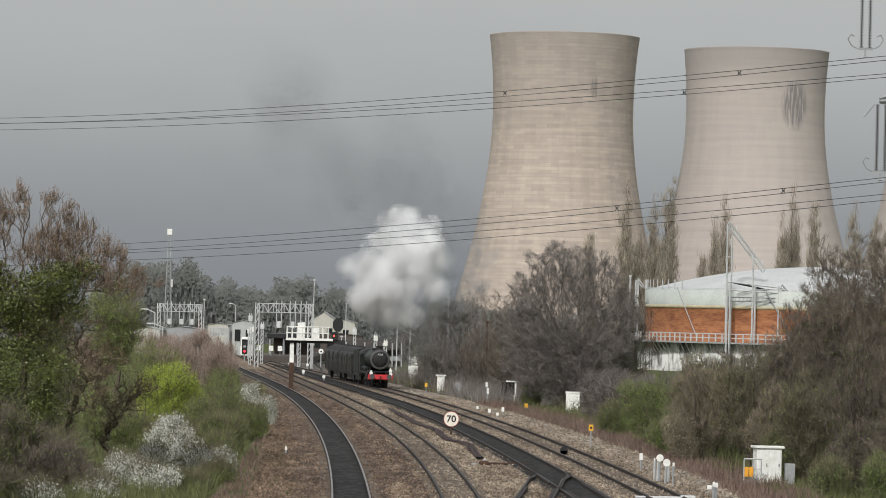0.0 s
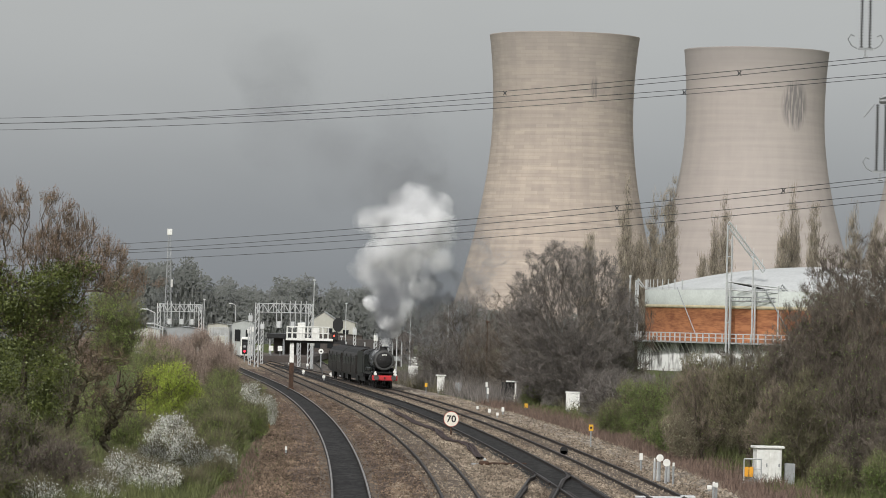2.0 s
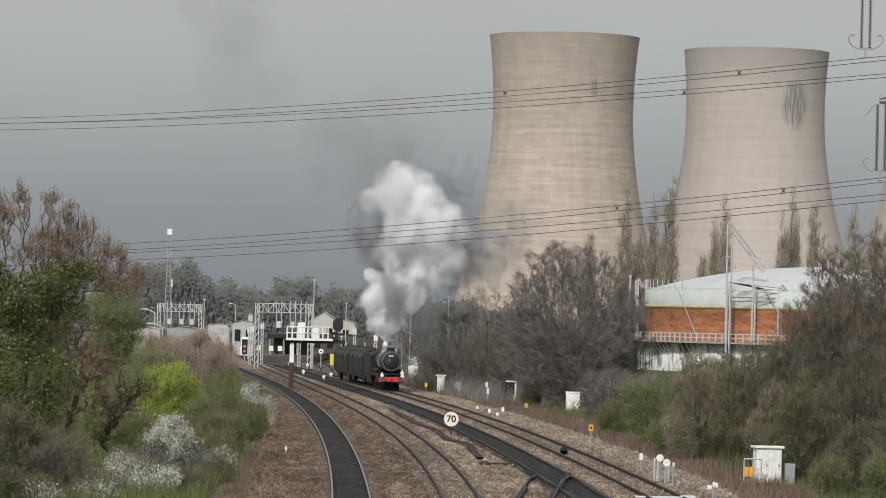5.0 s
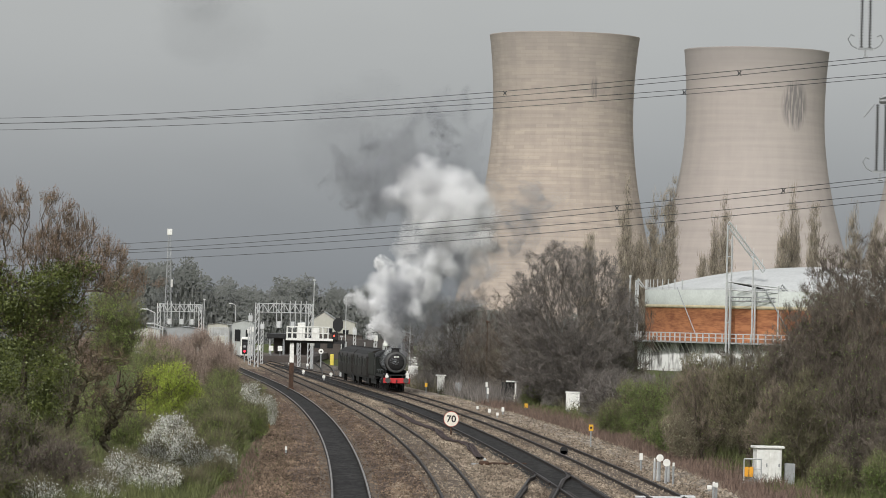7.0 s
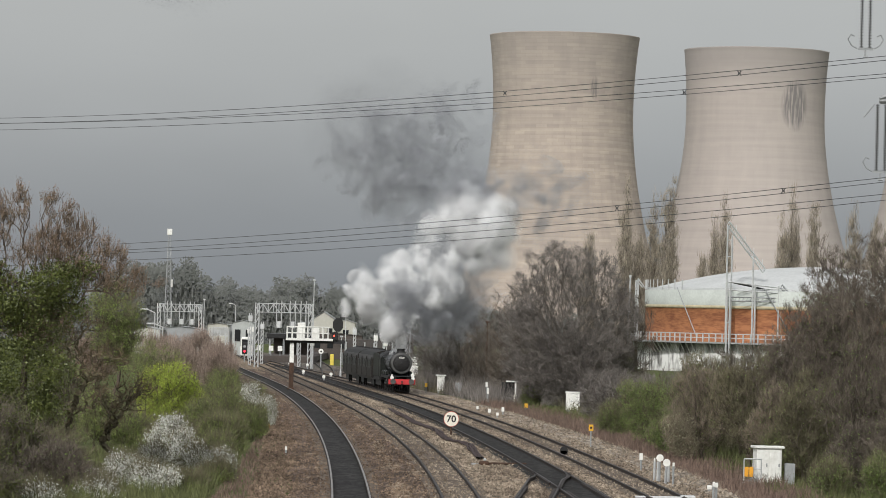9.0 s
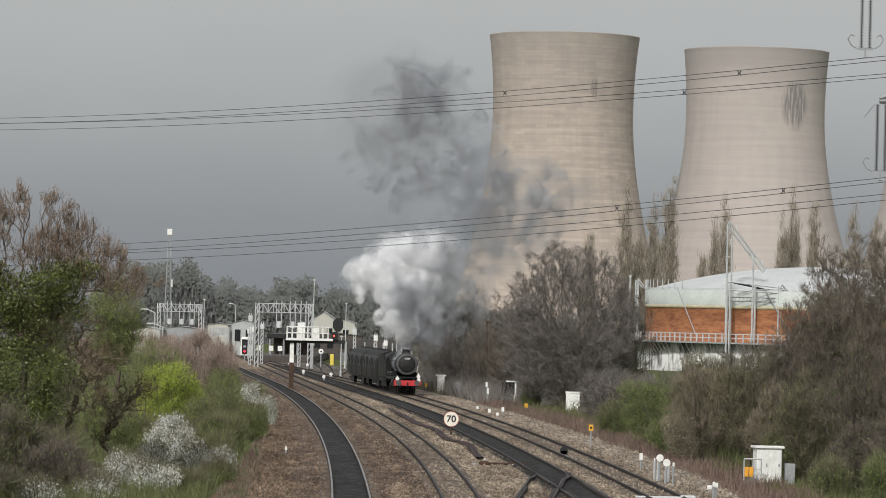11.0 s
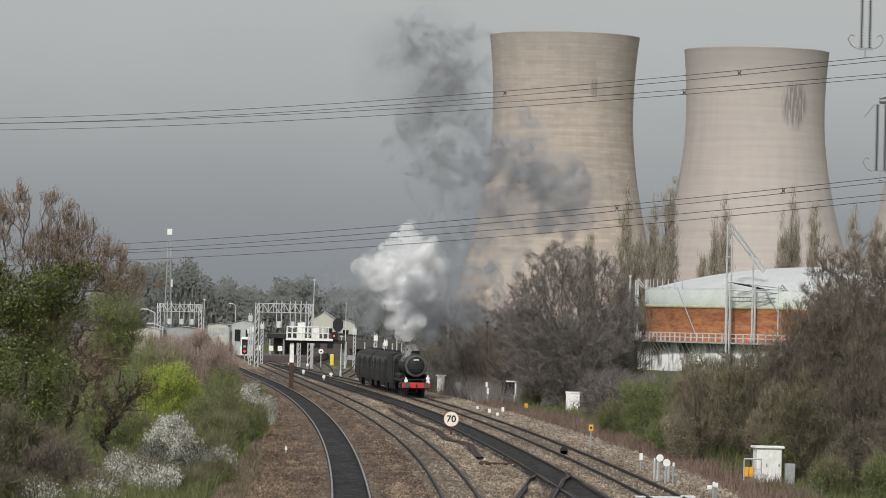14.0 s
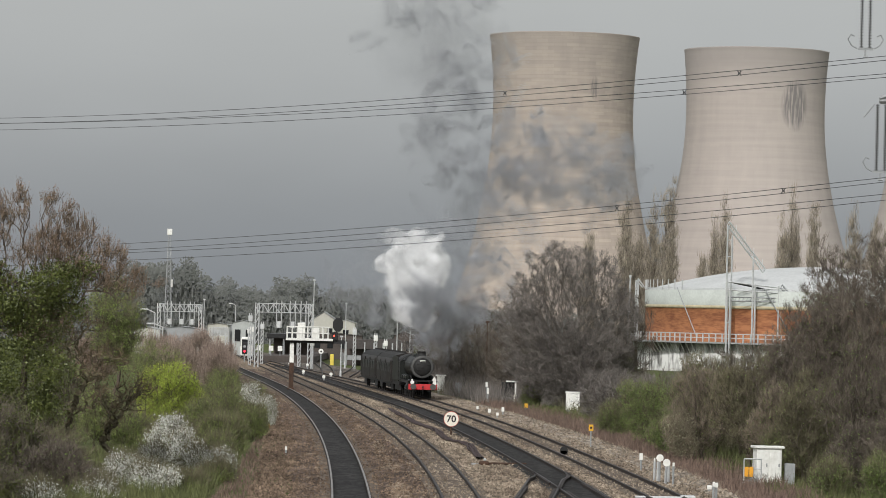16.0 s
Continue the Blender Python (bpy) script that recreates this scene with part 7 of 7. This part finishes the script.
    part("dark_mark", box(B(), -0.06, 0.06, -0.07, -0.063, 1.15, 1.28), BLACK, t)
    stake(-1.33, 389, 0.75, "small yellow marker on a post", True, YELLOW, (0.26, 0.38))
    stake(7.13, 324.7, 0.35, "low yellow marker in the grass", True, YELLOW, (0.26, 0.35))
    w = "short white marker post in the gravel"
    for x, y, h, sx, sy in ((3.1, 320, 0.15, 0.18, 0.25), (3.93, 309, 0.2, 0.22, 0.3), (4.38, 297, 0.2, 0.2, 0.22), (4.95, 307, 0.4, 0.22, 0.34), (4.31, 352, 1.1, 0.18, 0.55), (4.20, 354, 1.55, 0.2, 0.4), (10.1, 196.8, 0.72, 0.17, 0.35),
                            (10.13, 185, 0.9, 0.07, 0.3), (10.30, 183.7, 0.95, 0.26, 0.26), (10.52, 182, 0.80, 0.26, 0.26), (10.78, 181, 0.85, 0.1, 0.18), (11.4, 163.3, 0.72, 0.1, 0.2), (11.52, 163.4, 0.68, 0.14, 0.2), (-8.05, 209.6, 0.2, 0.12, 0.2), (12.1, 176.0, 0.05, 0.2, 0.18)):
        stake(x, y, h, w, True, WHITE, (0.34, sy) if sx == 0.26 else (sx, sy), 0.07, round_=sx == 0.26)
    for dx, dy in ((0.0, 0.3), (0.14, 0.1), (0.5, -0.2), (0.62, -0.3)):
        t = empty("timber_stake", Matrix.Translation((10.1 + dx, 184.2 + dy, -0.3)), "weathered grey timber stake", "stake", "timber stakes")
        part("shaft", bar(B(), (0, 0, 0), (0.02, 0, 1.05), 0.08), GALV, t)
    # shunt signal seen from behind
    t = empty("ground_signal", Matrix.Translation((6.93, 218, -0.42)), "dark ground signal seen from behind", "ground signal")
    bm = B()
    rod(bm, (0, -0.1, 0.50), (0, 0.05, 0.50), 0.22, 0.22, 10)
    box(bm, -0.20, 0.20, -0.1, 0.15, 0.18, 0.5, 0.03)
    part("head", bm, BLACK, t)
    part("post", bar(B(), (0, 0, 0), (0, 0, 0.5), 0.1), RUST, t)
    # point machine, rods and cables
    t = empty("point_machine", Matrix.Translation((2.3, 200, -0.2)), "pale point motor with rods beside the track", "point machine")
    part("case", box(B(), -0.22, 0.28, -0.4, 0.5, 0, 0.22, 0.06), RUST, t)
    part("cover", box(B(), 0.0, 0.16, 0.1, 0.35, 0.21, 0.36, 0.05), GALV, t)
    part("rods", bar(bar(B(), (0.2, 0, 0.1), (2.2, 1.2, 0.08), 0.07), (0.2, 0.4, 0.1), (2.2, 1.6, 0.08), 0.07), RUST, t)
    part("lid", box(B(), -0.6, -0.26, -0.2, 0.5, -0.02, 0.10, 0.03), GREY, t)
    line = [(-3.9, 312.9), (-2.5, 290), (-1.41, 271), (-0.5, 262), (-0.04, 255), (0.3, 244), (0.65, 237), (1.4, 233), (1.79, 229), (2.0, 217), (2.28, 204)]
    rng = np.random.default_rng(3)
    for k in range(5):
        seg = []
        pts = []
        for j, (x, y) in enumerate(line):
            for q in range(4):
                if j + 1 < len(line):
                    u = q / 4
                    pts.append(np.array([x + (line[j + 1][0] - x) * u + (k - 2) * 0.09 + rng.normal() * 0.035, y + (line[j + 1][1] - y) * u, -0.10 + 0.03 * (k % 2) + abs(rng.normal()) * 0.02]))
        seg = [(a, b, 0.05, 0.05) for a, b in zip(pts, pts[1:])]
        tagged(from_arrays("signal_cable", *tubes(seg, 6), CABLE), "dark cable lying over the ballast", "cable", "signal cables")
    t = empty("point_rodding", Matrix.Translation((9.3, 165.5, -0.1)), "steel point rodding across the track", "point rodding")
    for dy in (0, 0.5):
        part("rod", bar(B(), (-1.0, dy, 0.0), (1.2, dy + 0.2, 0.0), 0.07), GALV, t)
    part("clamp", box(B(), 0.9, 1.5, -0.2, 0.6, -0.1, 0.12, 0.03), GALV, t)
    # faded marker on the left bank
    t = empty("orange_marker", Matrix.Translation((-11.0, 255, -0.3)), "small faded orange marker in the grass", "marker")
    part("board", box(B(), -0.15, 0.15, -0.03, 0.03, 0.10, 0.36, 0.03), BARREL_DIM, t)
    part("stem", bar(B(), (0, 0.05, -0.1), (0, 0.05, 0.4), 0.05), GREY, t)


def grass_belt(name, mat, edge0, edge1, y0, y1, n, hmin, hmax, label, seed):
    """Blades and stems scattered over a verge."""
    rng = np.random.default_rng(seed)
    y = y0 + (y1 - y0) * rng.random(n) ** 1.25
    u = rng.random(n)
    a, b = np.array([edge0(t) for t in y]), np.array([edge1(t) for t in y])
    clump = 0.55 + 0.45 * np.sin(y * 0.9 + u * 5) * np.sin(y * 0.37 + u * 9)
    p = np.stack([a + (b - a) * u, y, np.full(n, -0.42)], axis=1)
    way = rng.normal(size=(n, 3)) * 0.35 + np.array([0, 0, 1.0])
    way /= np.linalg.norm(way, axis=1, keepdims=True)
    ln = rng.uniform(hmin, hmax, n) * (0.4 + clump)
    v, f = slivers(rng, p, way, ln, rng.uniform(0.02, 0.05, n))
    return tagged(from_arrays(name, v.tolist(), f, mat), label, "grass", kind="stuff")


def build_verges():
    D = lambda o: (lambda y: track_x("d", y) + o)
    A = lambda o: (lambda y: track_x("a", y) - o)
    right_edge = lambda y: track_x("d", y) + float(np.interp(y, (150, 190, 230, 300, 360), (3.3, 4.1, 4.7, 5.0, 4.2)))
    grass_belt("dry_brambles", DRY_GRASS, right_edge, lambda y: right_edge(y) + 3.5, 150, 350, 26000, 0.3, 0.75, "reddish dry bramble and dead grass on the verge", 401)
    grass_belt("verge_grass", GRASS, lambda y: right_edge(y) + 2.0, lambda y: right_edge(y) + 9, 150, 340, 14000, 0.3, 0.9, "rough green grass under the thicket", 402)
    grass_belt("scrub", TWIG_BROWN, lambda y: right_edge(y) + 1.2, lambda y: right_edge(y) + 16, 352, 480, 20000, 0.9, 2.6, "brown scrub and saplings under the bare trees", 405)
    grass_belt("scrub", TWIG_OLIVE, lambda y: right_edge(y) + 0.6, lambda y: right_edge(y) + 8, 395, 480, 7000, 0.5, 1.5, "olive scrub under the bare trees", 406)
    grass_belt("scrub", TWIG_OLIVE, lambda y: right_edge(y) + 5.5, lambda y: right_edge(y) + 13, 235, 335, 9000, 0.7, 1.8, "olive scrub behind the cabinets", 407)
    left_edge = lambda y: track_x("a", y) - float(np.interp(y, (150, 200, 250, 376), (4.6, 4.0, 3.3, 2.4)))
    grass_belt("bank_grass", GRASS, lambda y: left_edge(y) - 9.0, lambda y: left_edge(y) - 1.4, 150, 420, 40000, 0.3, 0.9, "rough green grass on the bank", 403)
    grass_belt("dead_grass", DRY_GRASS, lambda y: left_edge(y) - 1.2, lambda y: left_edge(y) + 1.6, 150, 330, 9000, 0.12, 0.4, "thin dead grass at the ballast edge", 404)


def motions():
    times = [round(t, 3) for t in np.arange(0, 16.001, 0.5)]
    walk(LOCO, [(t, on_track(front_y(t))) for t in times])
    walk(TENDER, [(t, on_track(front_y(t) + 12.7)) for t in times])
    for ob, gap in COACHES:
        walk(ob, [(t, on_track(front_y(t) + gap, 18.0)) for t in times])
    fine = [round(t, 3) for t in np.arange(0, 16.001, 0.2)]
    for w, rest, r in WHEELS:
        walk(w, [(t, Matrix.Translation(rest) @ Matrix.Rotation((front_y(0) - front_y(t)) / r, 4, "Y")) for t in fine])
    for p in PUFFS:
        walk(p[0], puff_rows(*p))


build_ground()
build_tracks()
build_stones()
build_towers()
build_gasholder()
build_power_line()
build_trees()
build_station()
build_verges()
build_lineside()
LOCO, SMALL_WHEEL = build_locomotive()
TENDER = build_tender(SMALL_WHEEL)
COACHES = [(build_coach(SMALL_WHEEL, g, i), g) for i, g in enumerate((20.6, 40.8))]
build_plume()
motions()
